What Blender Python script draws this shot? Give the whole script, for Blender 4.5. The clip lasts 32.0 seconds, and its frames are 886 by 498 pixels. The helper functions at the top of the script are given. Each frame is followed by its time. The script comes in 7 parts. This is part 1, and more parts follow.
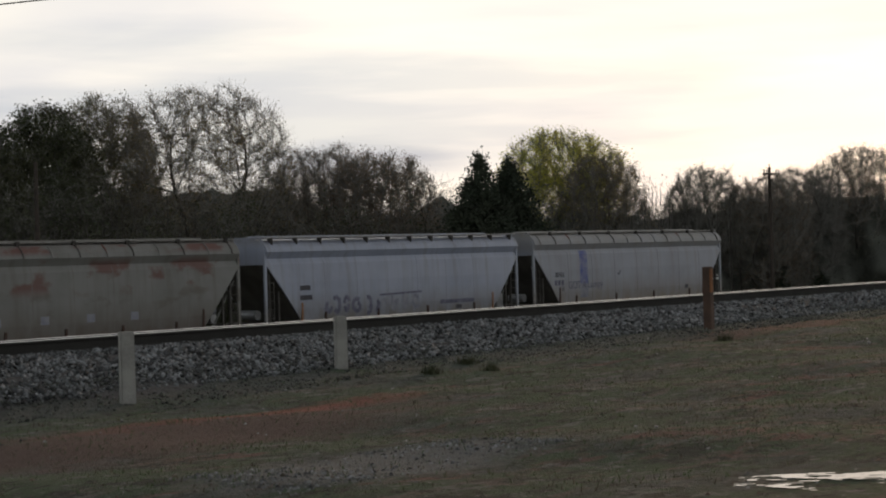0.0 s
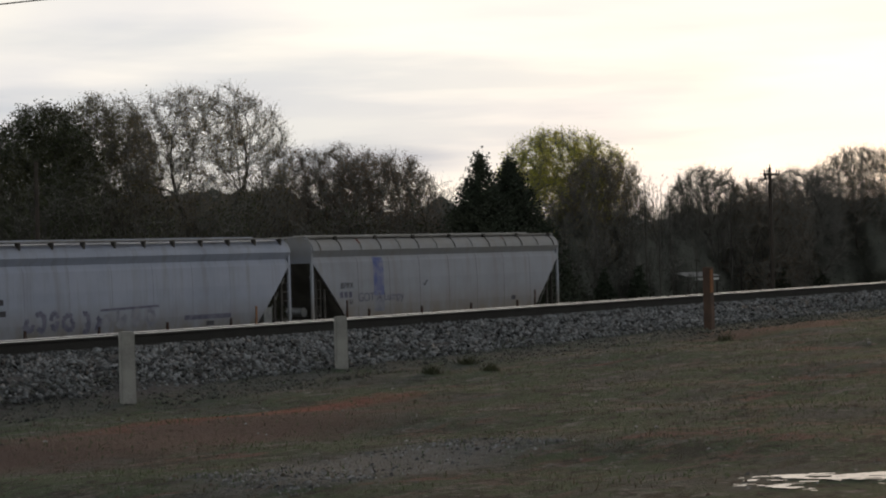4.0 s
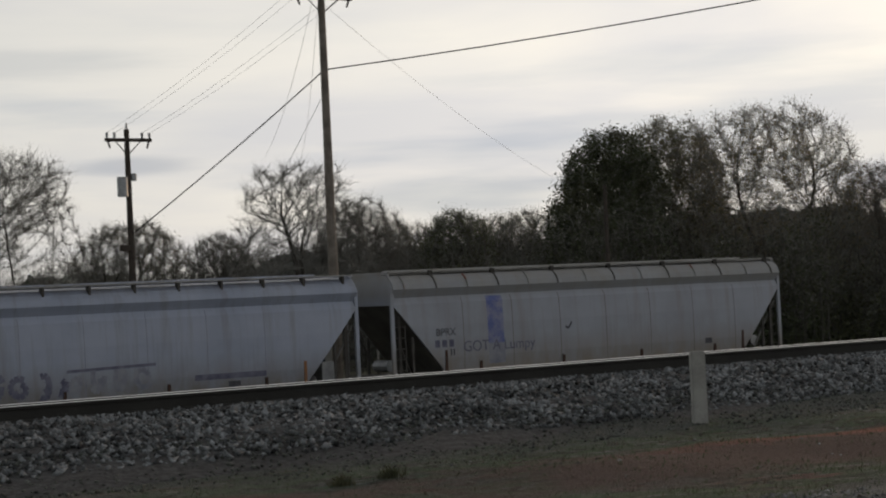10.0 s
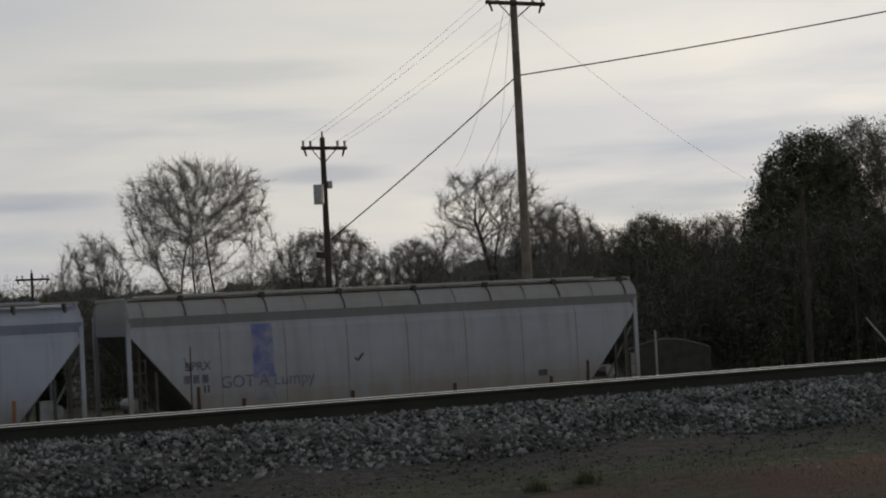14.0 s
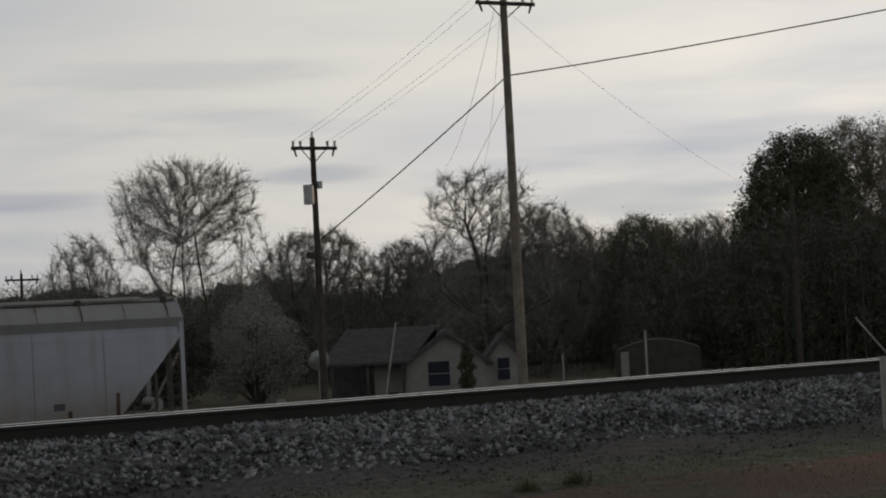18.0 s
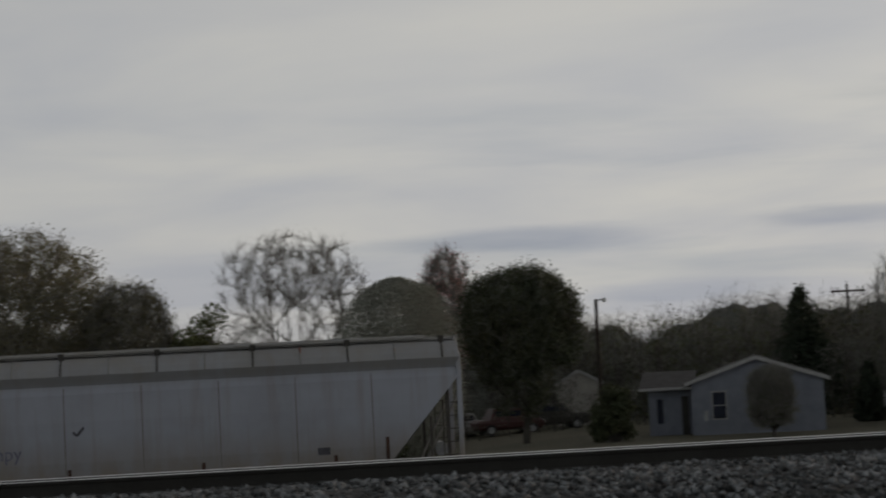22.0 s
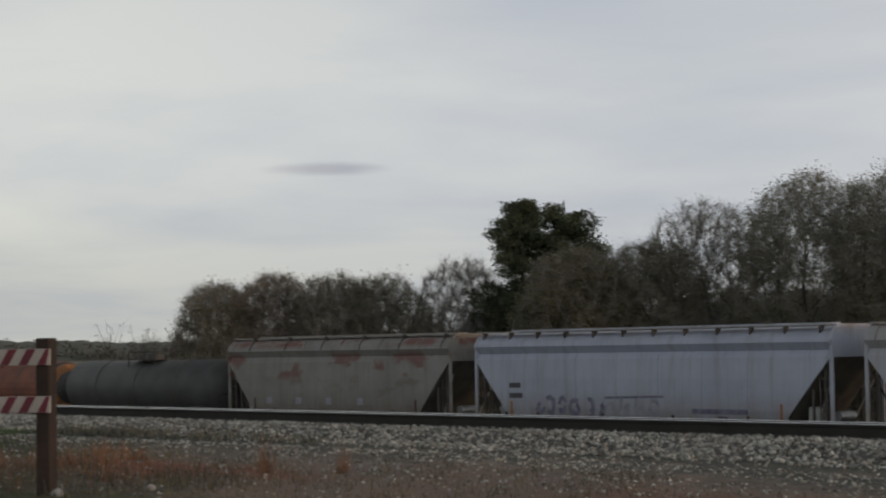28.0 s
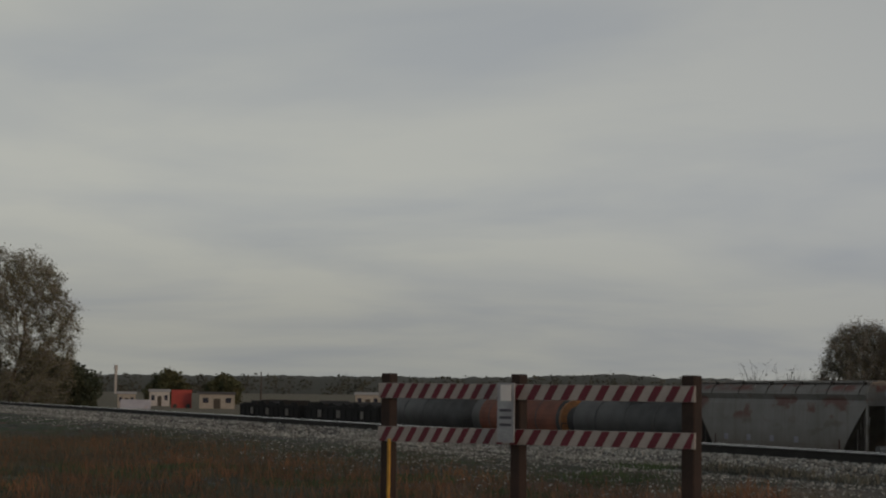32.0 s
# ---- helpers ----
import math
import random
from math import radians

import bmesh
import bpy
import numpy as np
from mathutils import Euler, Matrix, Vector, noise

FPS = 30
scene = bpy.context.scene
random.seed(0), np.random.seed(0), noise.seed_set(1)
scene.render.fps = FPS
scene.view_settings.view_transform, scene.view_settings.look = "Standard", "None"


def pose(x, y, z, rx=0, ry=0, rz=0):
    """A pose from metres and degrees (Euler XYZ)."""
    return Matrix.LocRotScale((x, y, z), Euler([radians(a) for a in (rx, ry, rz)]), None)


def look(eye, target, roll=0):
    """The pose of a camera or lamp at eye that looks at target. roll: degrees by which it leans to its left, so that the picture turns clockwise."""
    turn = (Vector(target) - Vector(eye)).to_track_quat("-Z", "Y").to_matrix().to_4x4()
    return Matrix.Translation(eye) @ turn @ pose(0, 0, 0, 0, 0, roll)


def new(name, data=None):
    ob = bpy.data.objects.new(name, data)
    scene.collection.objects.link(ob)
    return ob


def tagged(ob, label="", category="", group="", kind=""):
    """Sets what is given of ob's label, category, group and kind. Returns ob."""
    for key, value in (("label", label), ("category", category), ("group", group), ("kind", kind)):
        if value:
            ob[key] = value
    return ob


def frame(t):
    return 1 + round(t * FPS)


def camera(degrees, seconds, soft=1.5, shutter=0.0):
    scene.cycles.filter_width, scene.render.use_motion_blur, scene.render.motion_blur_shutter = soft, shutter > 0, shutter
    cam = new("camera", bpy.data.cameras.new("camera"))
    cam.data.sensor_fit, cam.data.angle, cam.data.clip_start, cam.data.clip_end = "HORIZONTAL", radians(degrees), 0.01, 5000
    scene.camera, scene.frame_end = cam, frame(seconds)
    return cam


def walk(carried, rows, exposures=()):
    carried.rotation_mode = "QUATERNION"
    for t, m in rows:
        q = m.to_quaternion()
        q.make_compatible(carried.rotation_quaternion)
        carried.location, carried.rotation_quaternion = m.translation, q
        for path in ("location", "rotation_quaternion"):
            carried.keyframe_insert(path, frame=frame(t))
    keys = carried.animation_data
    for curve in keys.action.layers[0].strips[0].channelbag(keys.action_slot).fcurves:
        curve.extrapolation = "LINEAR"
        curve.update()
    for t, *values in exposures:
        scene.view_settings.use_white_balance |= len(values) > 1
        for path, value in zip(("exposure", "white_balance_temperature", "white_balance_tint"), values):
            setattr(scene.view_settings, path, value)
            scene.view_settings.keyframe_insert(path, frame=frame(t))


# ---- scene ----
EYE = 1.5

# ---- camera: stands still and pans from right to left ----
cam = camera(26.26, 32.0, soft=2.0, shutter=0.3)
TURNS = [
    (0, 52.04, 0.10, -1.60), (2.5, 52.04, 0.10, -1.59), (3.5, 52.03, 0.10, -1.57), (4.5, 52.01, 0.11, -1.54),
    (5, 50.88, 0.21, -1.87), (5.5, 49.22, 0.30, -1.87), (6, 48.26, 0.37, -1.93), (6.5, 47.10, 0.45, -2.06), (7, 45.95, 0.52, -2.12),
    (7.5, 44.70, 0.60, -2.20), (8, 41.96, 0.83, -2.51), (8.5, 39.51, 1.01, -2.65), (9, 37.79, 1.12, -2.64), (9.5, 36.30, 1.23, -2.65),
    (10, 35.05, 1.32, -2.70), (10.5, 33.76, 1.40, -2.72), (11, 32.66, 1.49, -2.77), (11.5, 31.25, 1.64, -2.92), (12, 30.00, 1.73, -2.89),
    (12.5, 29.22, 1.78, -2.92), (14.5, 29.22, 1.77, -2.90), (16.5, 29.32, 1.77, -2.93), (17, 29.42, 1.76, -2.92), (17.5, 29.52, 1.76, -2.93),
    (19, 29.50, 1.76, -2.92), (19.5, 27.88, 1.92, -3.13), (20, 23.47, 2.31, -3.24), (20.5, 17.98, 2.72, -3.27), (21, 14.53, 3.17, -3.10),
    (21.5, 9.99, 3.16, -3.06), (22, 5.04, 3.36, -2.95), (22.5, 0.14, 3.17, -2.85), (23, -4.53, 2.73, -2.85), (23.5, -9.44, 2.24, -3.00),
    (24, -14.45, 1.79, -3.03), (24.5, -18.48, 1.54, -2.78), (25.5, -26.2, 1.70, -2.40), (26.5, -34.39, 2.10, -2.00), (27, -39.18, 2.42, -1.58),
    (27.5, -43.76, 2.75, -1.28), (28, -47.47, 3.00, -0.91), (28.5, -50.21, 3.13, -0.71), (29, -52.54, 3.22, -0.54), (29.5, -54.98, 3.35, -0.34),
    (30, -56.53, 3.40, -0.19), (30.5, -58.80, 3.69, 0.20), (31, -59.05, 3.88, 0.16), (31.2, -60.52, 3.93, 0.10), (31.6, -64.95, 4.01, 0.35),
    (32, -66.79, 4.22, 0.68)]


def aim(turn, tilt, lean):
    a, e = radians(turn), radians(tilt)
    eye = Vector((0, 0, EYE))
    return look(eye, eye + Vector((math.sin(a) * math.cos(e), math.cos(a) * math.cos(e), math.sin(e))), lean)


walk(cam, [(t, aim(a, e, r)) for t, a, e, r in TURNS],
     exposures=[(0, 0.13), (7, 0.1), (10, 0.05), (12, 0.02), (14, -0.1), (19, -0.14), (21, -0.18), (22, -0.30), (23, -0.42), (24, -0.2), (27, 0.42), (30, -0.08), (31, -0.22), (32, -0.42)])

# ---- sky and sun: an overcast evening, the low sun off to the side ----
SUN_TURN, SUN_TILT = 74.0, 5.0
world = bpy.data.worlds.new("evening_sky")
scene.world = world
world.use_nodes = True
wt = world.node_tree
wt.nodes.clear()


def wn(kind, **kw):
    n = wt.nodes.new(kind)
    for k, v in kw.items():
        if k == "op":
            n.operation = v
        else:
            n.inputs[k].default_value = v
    return n


out = wt.nodes.new("ShaderNodeOutputWorld")
bg = wn("ShaderNodeBackground", Strength=0.1)
sky = wt.nodes.new("ShaderNodeTexSky")
sky.sky_type, sky.sun_disc = "NISHITA", False
sky.sun_elevation, sky.sun_rotation = radians(SUN_TILT), radians(SUN_TURN)
sky.dust_density, sky.air_density = 2.0, 1.0
coord = wt.nodes.new("ShaderNodeTexCoord")
sep = wt.nodes.new("ShaderNodeSeparateXYZ")
wt.links.new(coord.outputs["Generated"], sep.inputs[0])
# cloud streaks lie on a high flat layer
zz = wn("ShaderNodeMath", op="MAXIMUM")
zz.inputs[1].default_value = 0.0
wt.links.new(sep.outputs["Z"], zz.inputs[0])
zadd = wn("ShaderNodeMath", op="ADD")
zadd.inputs[1].default_value = 0.10
wt.links.new(zz.outputs[0], zadd.inputs[0])
px_ = wn("ShaderNodeMath", op="DIVIDE")
py_ = wn("ShaderNodeMath", op="DIVIDE")
for nd, ax in ((px_, "X"), (py_, "Y")):
    wt.links.new(sep.outputs[ax], nd.inputs[0])
    wt.links.new(zadd.outputs[0], nd.inputs[1])
flat = wt.nodes.new("ShaderNodeCombineXYZ")
wt.links.new(px_.outputs[0], flat.inputs[0])
wt.links.new(py_.outputs[0], flat.inputs[1])
cloud = wn("ShaderNodeTexNoise", Scale=0.8, Detail=6.0, Roughness=0.5, Distortion=0.3)
wt.links.new(flat.outputs[0], cloud.inputs["Vector"])
ramp = wt.nodes.new("ShaderNodeValToRGB")
ramp.color_ramp.elements[0].position, ramp.color_ramp.elements[0].color = 0.34, (6.6, 6.75, 7.25, 1)
ramp.color_ramp.elements[1].position, ramp.color_ramp.elements[1].color = 0.60, (8.2, 8.1, 7.9, 1)
wt.links.new(cloud.outputs["Fac"], ramp.inputs[0])
# the cloud deck brightens and warms towards the sun
sd = Vector((math.sin(radians(SUN_TURN)), math.cos(radians(SUN_TURN)), 0.25)).normalized()
dot = wt.nodes.new("ShaderNodeVectorMath")
dot.operation = "DOT_PRODUCT"
dot.inputs[1].default_value = sd
wt.links.new(coord.outputs["Generated"], dot.inputs[0])
glow = wt.nodes.new("ShaderNodeValToRGB")
glow.color_ramp.interpolation = "EASE"
glow.color_ramp.elements[0].position, glow.color_ramp.elements[0].color = 0.1, (0.755, 0.77, 0.735, 1)
glow.color_ramp.elements[1].position, glow.color_ramp.elements[1].color = 1.0, (1.36, 1.29, 1.19, 1)
for at_, tone in ((0.31, (0.635, 0.66, 0.69, 1)), (0.5, (0.72, 0.73, 0.74, 1)), (0.75, (0.87, 0.865, 0.85, 1))):
    e = glow.color_ramp.elements.new(at_)
    e.color = tone
half_ = wn("ShaderNodeMath", op="MULTIPLY_ADD")
half_.inputs[1].default_value, half_.inputs[2].default_value = 0.5, 0.5
wt.links.new(dot.outputs["Value"], half_.inputs[0])
wt.links.new(half_.outputs[0], glow.inputs[0])
lit = wt.nodes.new("ShaderNodeMix")
lit.data_type, lit.blend_type = "RGBA", "MULTIPLY"
lit.inputs[0].default_value = 1.0
wt.links.new(ramp.outputs[0], lit.inputs[6])
wt.links.new(glow.outputs[0], lit.inputs[7])
both = wt.nodes.new("ShaderNodeMix")
both.data_type = "RGBA"
both.inputs[0].default_value = 0.9
wt.links.new(sky.outputs[0], both.inputs[6])
# flat lens clouds low over the horizon
low_map = wt.nodes.new("ShaderNodeMapping")
low_map.inputs["Scale"].default_value = (1, 1, 9)
low_map.inputs["Location"].default_value = (0.35, 0.1, 0.2)
wt.links.new(coord.outputs["Generated"], low_map.inputs[0])
lens = wn("ShaderNodeTexNoise", Scale=3.2, Detail=5.0, Roughness=0.5)
wt.links.new(low_map.outputs[0], lens.inputs["Vector"])
lens_cut = wt.nodes.new("ShaderNodeMapRange")
lens_cut.inputs[1].default_value, lens_cut.inputs[2].default_value = 0.47, 0.62
wt.links.new(lens.outputs["Fac"], lens_cut.inputs[0])
zone = wt.nodes.new("ShaderNodeValToRGB")
zone.color_ramp.interpolation = "EASE"
zone.color_ramp.elements[0].position, zone.color_ramp.elements[0].color = 0.02, (0.15, 0.15, 0.15, 1)
zone.color_ramp.elements[1].position, zone.color_ramp.elements[1].color = 0.17, (0, 0, 0, 1)
for at_, k_ in ((0.055, 1.0), (0.085, 0.9)):
    e = zone.color_ramp.elements.new(at_)
    e.color = (k_, k_, k_, 1)
wt.links.new(sep.outputs["Z"], zone.inputs[0])
sunward = wt.nodes.new("ShaderNodeMapRange")
sunward.inputs[1].default_value, sunward.inputs[2].default_value, sunward.inputs[3].default_value = 0.55, 0.75, 0.08
wt.links.new(half_.outputs[0], sunward.inputs[0])
lens_side = wn("ShaderNodeMath", op="MULTIPLY")
wt.links.new(lens_cut.outputs[0], lens_side.inputs[0])
wt.links.new(sunward.outputs[0], lens_side.inputs[1])
lens_amt = wn("ShaderNodeMath", op="MULTIPLY")
wt.links.new(lens_side.outputs[0], lens_amt.inputs[0])
wt.links.new(zone.outputs[0], lens_amt.inputs[1])
greyed = wt.nodes.new("ShaderNodeMix")
greyed.data_type, greyed.blend_type = "RGBA", "MULTIPLY"
greyed.inputs[7].default_value = (0.70, 0.76, 0.84, 1)
wt.links.new(lens_amt.outputs[0], greyed.inputs[0])
wt.links.new(lit.outputs[2], greyed.inputs[6])
# long flat lens clouds: bearing, height and half sizes in degrees
wisp = wn("ShaderNodeTexNoise", Scale=9.0, Detail=5.0, Roughness=0.6)
wt.links.new(low_map.outputs[0], wisp.inputs["Vector"])
deck = greyed.outputs[2]
for turn_, tilt_, wide_, tall_, tone in (
        (-50.8, 5.45, 1.9, 0.24, (0.74, 0.73, 0.78, 1)),
        (7.4, 3.56, 5.2, 0.46, (0.72, 0.76, 0.84, 1)), (16.8, 3.72, 3.2, 0.38, (0.76, 0.79, 0.86, 1)), (25.8, 4.2, 2.4, 0.36, (0.76, 0.79, 0.84, 1)),
        (35.4, 2.85, 5.0, 0.8, (0.70, 0.75, 0.82, 1)), (49.6, 2.85, 3.4, 0.75, (0.68, 0.74, 0.82, 1)), (12.0, 1.74, 3.6, 0.44, (0.82, 0.85, 0.92, 1)),
        (22.4, 7.3, 5.6, 0.6, (0.84, 0.86, 0.89, 1))):
    ca, sa, ce, se = math.cos(radians(turn_)), math.sin(radians(turn_)), math.cos(radians(tilt_)), math.sin(radians(tilt_))
    mp_ = wt.nodes.new("ShaderNodeMapping")
    mp_.vector_type = "TEXTURE"
    mp_.inputs["Location"].default_value = (sa * ce, ca * ce, se)
    mp_.inputs["Scale"].default_value = (radians(wide_), radians(wide_), radians(tall_))
    wt.links.new(coord.outputs["Generated"], mp_.inputs[0])
    far_ = wt.nodes.new("ShaderNodeVectorMath")
    far_.operation = "LENGTH"
    wt.links.new(mp_.outputs[0], far_.inputs[0])
    rag = wn("ShaderNodeMath", op="MULTIPLY_ADD")
    rag.inputs[1].default_value = 1.1
    wt.links.new(wisp.outputs["Fac"], rag.inputs[0])
    wt.links.new(far_.outputs["Value"], rag.inputs[2])
    cut_ = wt.nodes.new("ShaderNodeMapRange")
    cut_.interpolation_type = "SMOOTHSTEP"
    cut_.inputs[1].default_value, cut_.inputs[2].default_value = 1.65, 0.85
    wt.links.new(rag.outputs[0], cut_.inputs[0])
    mx_ = wt.nodes.new("ShaderNodeMix")
    mx_.data_type, mx_.blend_type = "RGBA", "MULTIPLY"
    mx_.inputs[7].default_value = tone
    wt.links.new(cut_.outputs[0], mx_.inputs[0])
    wt.links.new(deck, mx_.inputs[6])
    deck = mx_.outputs[2]
# away from the sun the haze is duller towards the horizon
haze_low = wt.nodes.new("ShaderNodeMapRange")
haze_low.interpolation_type = "SMOOTHSTEP"
haze_low.inputs[1].default_value, haze_low.inputs[2].default_value, haze_low.inputs[3].default_value, haze_low.inputs[4].default_value = 0.0, 0.11, 1.0, 0.0
wt.links.new(sep.outputs["Z"], haze_low.inputs[0])
haze_side = wt.nodes.new("ShaderNodeMapRange")
haze_side.inputs[1].default_value, haze_side.inputs[2].default_value, haze_side.inputs[3].default_value, haze_side.inputs[4].default_value = 0.12, 0.40, 1.0, 0.0
wt.links.new(half_.outputs[0], haze_side.inputs[0])
haze_amt = wn("ShaderNodeMath", op="MULTIPLY")
wt.links.new(haze_low.outputs[0], haze_amt.inputs[0])
wt.links.new(haze_side.outputs[0], haze_amt.inputs[1])
hazed = wt.nodes.new("ShaderNodeMix")
hazed.data_type, hazed.blend_type = "RGBA", "MULTIPLY"
hazed.inputs[7].default_value = (0.74, 0.745, 0.735, 1)
wt.links.new(haze_amt.outputs[0], hazed.inputs[0])
wt.links.new(deck, hazed.inputs[6])
deck = hazed.outputs[2]
# towards the zenith the deck thins out to dusk
high = wt.nodes.new("ShaderNodeMapRange")
high.interpolation_type = "SMOOTHSTEP"
high.inputs[1].default_value, high.inputs[2].default_value = 0.10, 0.75
high.inputs[3].default_value, high.inputs[4].default_value = 1.0, 0.28
wt.links.new(sep.outputs["Z"], high.inputs[0])
dusk = wt.nodes.new("ShaderNodeVectorMath")
dusk.operation = "SCALE"
wt.links.new(deck, dusk.inputs[0])
wt.links.new(high.outputs[0], dusk.inputs["Scale"])
wt.links.new(dusk.outputs[0], both.inputs[7])
wt.links.new(both.outputs[2], bg.inputs[0])
wt.links.new(bg.outputs[0], out.inputs[0])

sun = new("sun", bpy.data.lights.new("sun", "SUN"))
sun.data.energy, sun.data.angle, sun.data.color = 0.9, radians(10), (1.0, 0.62, 0.35)
a_, e_ = radians(SUN_TURN), radians(SUN_TILT)
sun.matrix_world = look((0, 0, 60), Vector((0, 0, 60)) - Vector((math.sin(a_) * math.cos(e_), math.cos(a_) * math.cos(e_), math.sin(e_))))


# ---- materials ----
def material(name, base, second=None, rough=0.8, metal=0.0, scale=3.0, fine=40.0, bump=0.2, spread=(0.35, 0.65), third=None, third_scale=0.6, third_at=(0.55, 0.68), vary=0.0):
    """Two-scale noise between two colours, an optional third colour in larger patches, fine grain and relief."""
    m = bpy.data.materials.new(name)
    m.use_nodes = True
    t = m.node_tree
    b = t.nodes["Principled BSDF"]
    b.inputs["Roughness"].default_value, b.inputs["Metallic"].default_value = rough, metal
    second = second or tuple(c * 0.7 for c in base)
    co = t.nodes.new("ShaderNodeTexCoord")
    n1 = t.nodes.new("ShaderNodeTexNoise")
    n1.inputs["Scale"].default_value, n1.inputs["Detail"].default_value = scale, 6
    n2 = t.nodes.new("ShaderNodeTexNoise")
    n2.inputs["Scale"].default_value, n2.inputs["Detail"].default_value = fine, 4
    for n in (n1, n2):
        t.links.new(co.outputs["Object"], n.inputs["Vector"])
    add = t.nodes.new("ShaderNodeMath")
    add.operation = "MULTIPLY_ADD"
    t.links.new(n2.outputs["Fac"], add.inputs[0])
    add.inputs[1].default_value = 0.4
    t.links.new(n1.outputs["Fac"], add.inputs[2])
    r = t.nodes.new("ShaderNodeMapRange")
    r.inputs[1].default_value, r.inputs[2].default_value = spread[0] + 0.2, spread[1] + 0.2
    t.links.new(add.outputs[0], r.inputs[0])
    mix = t.nodes.new("ShaderNodeMix")
    mix.data_type = "RGBA"
    mix.inputs[6].default_value, mix.inputs[7].default_value = (*base, 1), (*second, 1)
    t.links.new(r.outputs[0], mix.inputs[0])
    col = mix.outputs[2]
    if third:
        n3 = t.nodes.new("ShaderNodeTexNoise")
        n3.inputs["Scale"].default_value, n3.inputs["Detail"].default_value = third_scale, 5
        t.links.new(co.outputs["Object"], n3.inputs["Vector"])
        r3 = t.nodes.new("ShaderNodeMapRange")
        r3.inputs[1].default_value, r3.inputs[2].default_value = third_at
        t.links.new(n3.outputs["Fac"], r3.inputs[0])
        m3 = t.nodes.new("ShaderNodeMix")
        m3.data_type = "RGBA"
        t.links.new(r3.outputs[0], m3.inputs[0])
        t.links.new(col, m3.inputs[6])
        m3.inputs[7].default_value = (*third, 1)
        col = m3.outputs[2]
    if vary:
        geo = t.nodes.new("ShaderNodeNewGeometry")
        hs = t.nodes.new("ShaderNodeHueSaturation")
        mv = t.nodes.new("ShaderNodeMapRange")
        mv.inputs[3].default_value, mv.inputs[4].default_value = 1 - vary, 1 + vary
        t.links.new(geo.outputs["Random Per Island"], mv.inputs[0])
        t.links.new(mv.outputs[0], hs.inputs["Value"])
        t.links.new(col, hs.inputs["Color"])
        col = hs.outputs[0]
    t.links.new(col, b.inputs["Base Color"])
    if bump:
        bp = t.nodes.new("ShaderNodeBump")
        bp.inputs["Strength"].default_value, bp.inputs["Distance"].default_value = bump, 0.02
        t.links.new(n2.outputs["Fac"], bp.inputs["Height"])
        t.links.new(bp.outputs[0], b.inputs["Normal"])
    return m


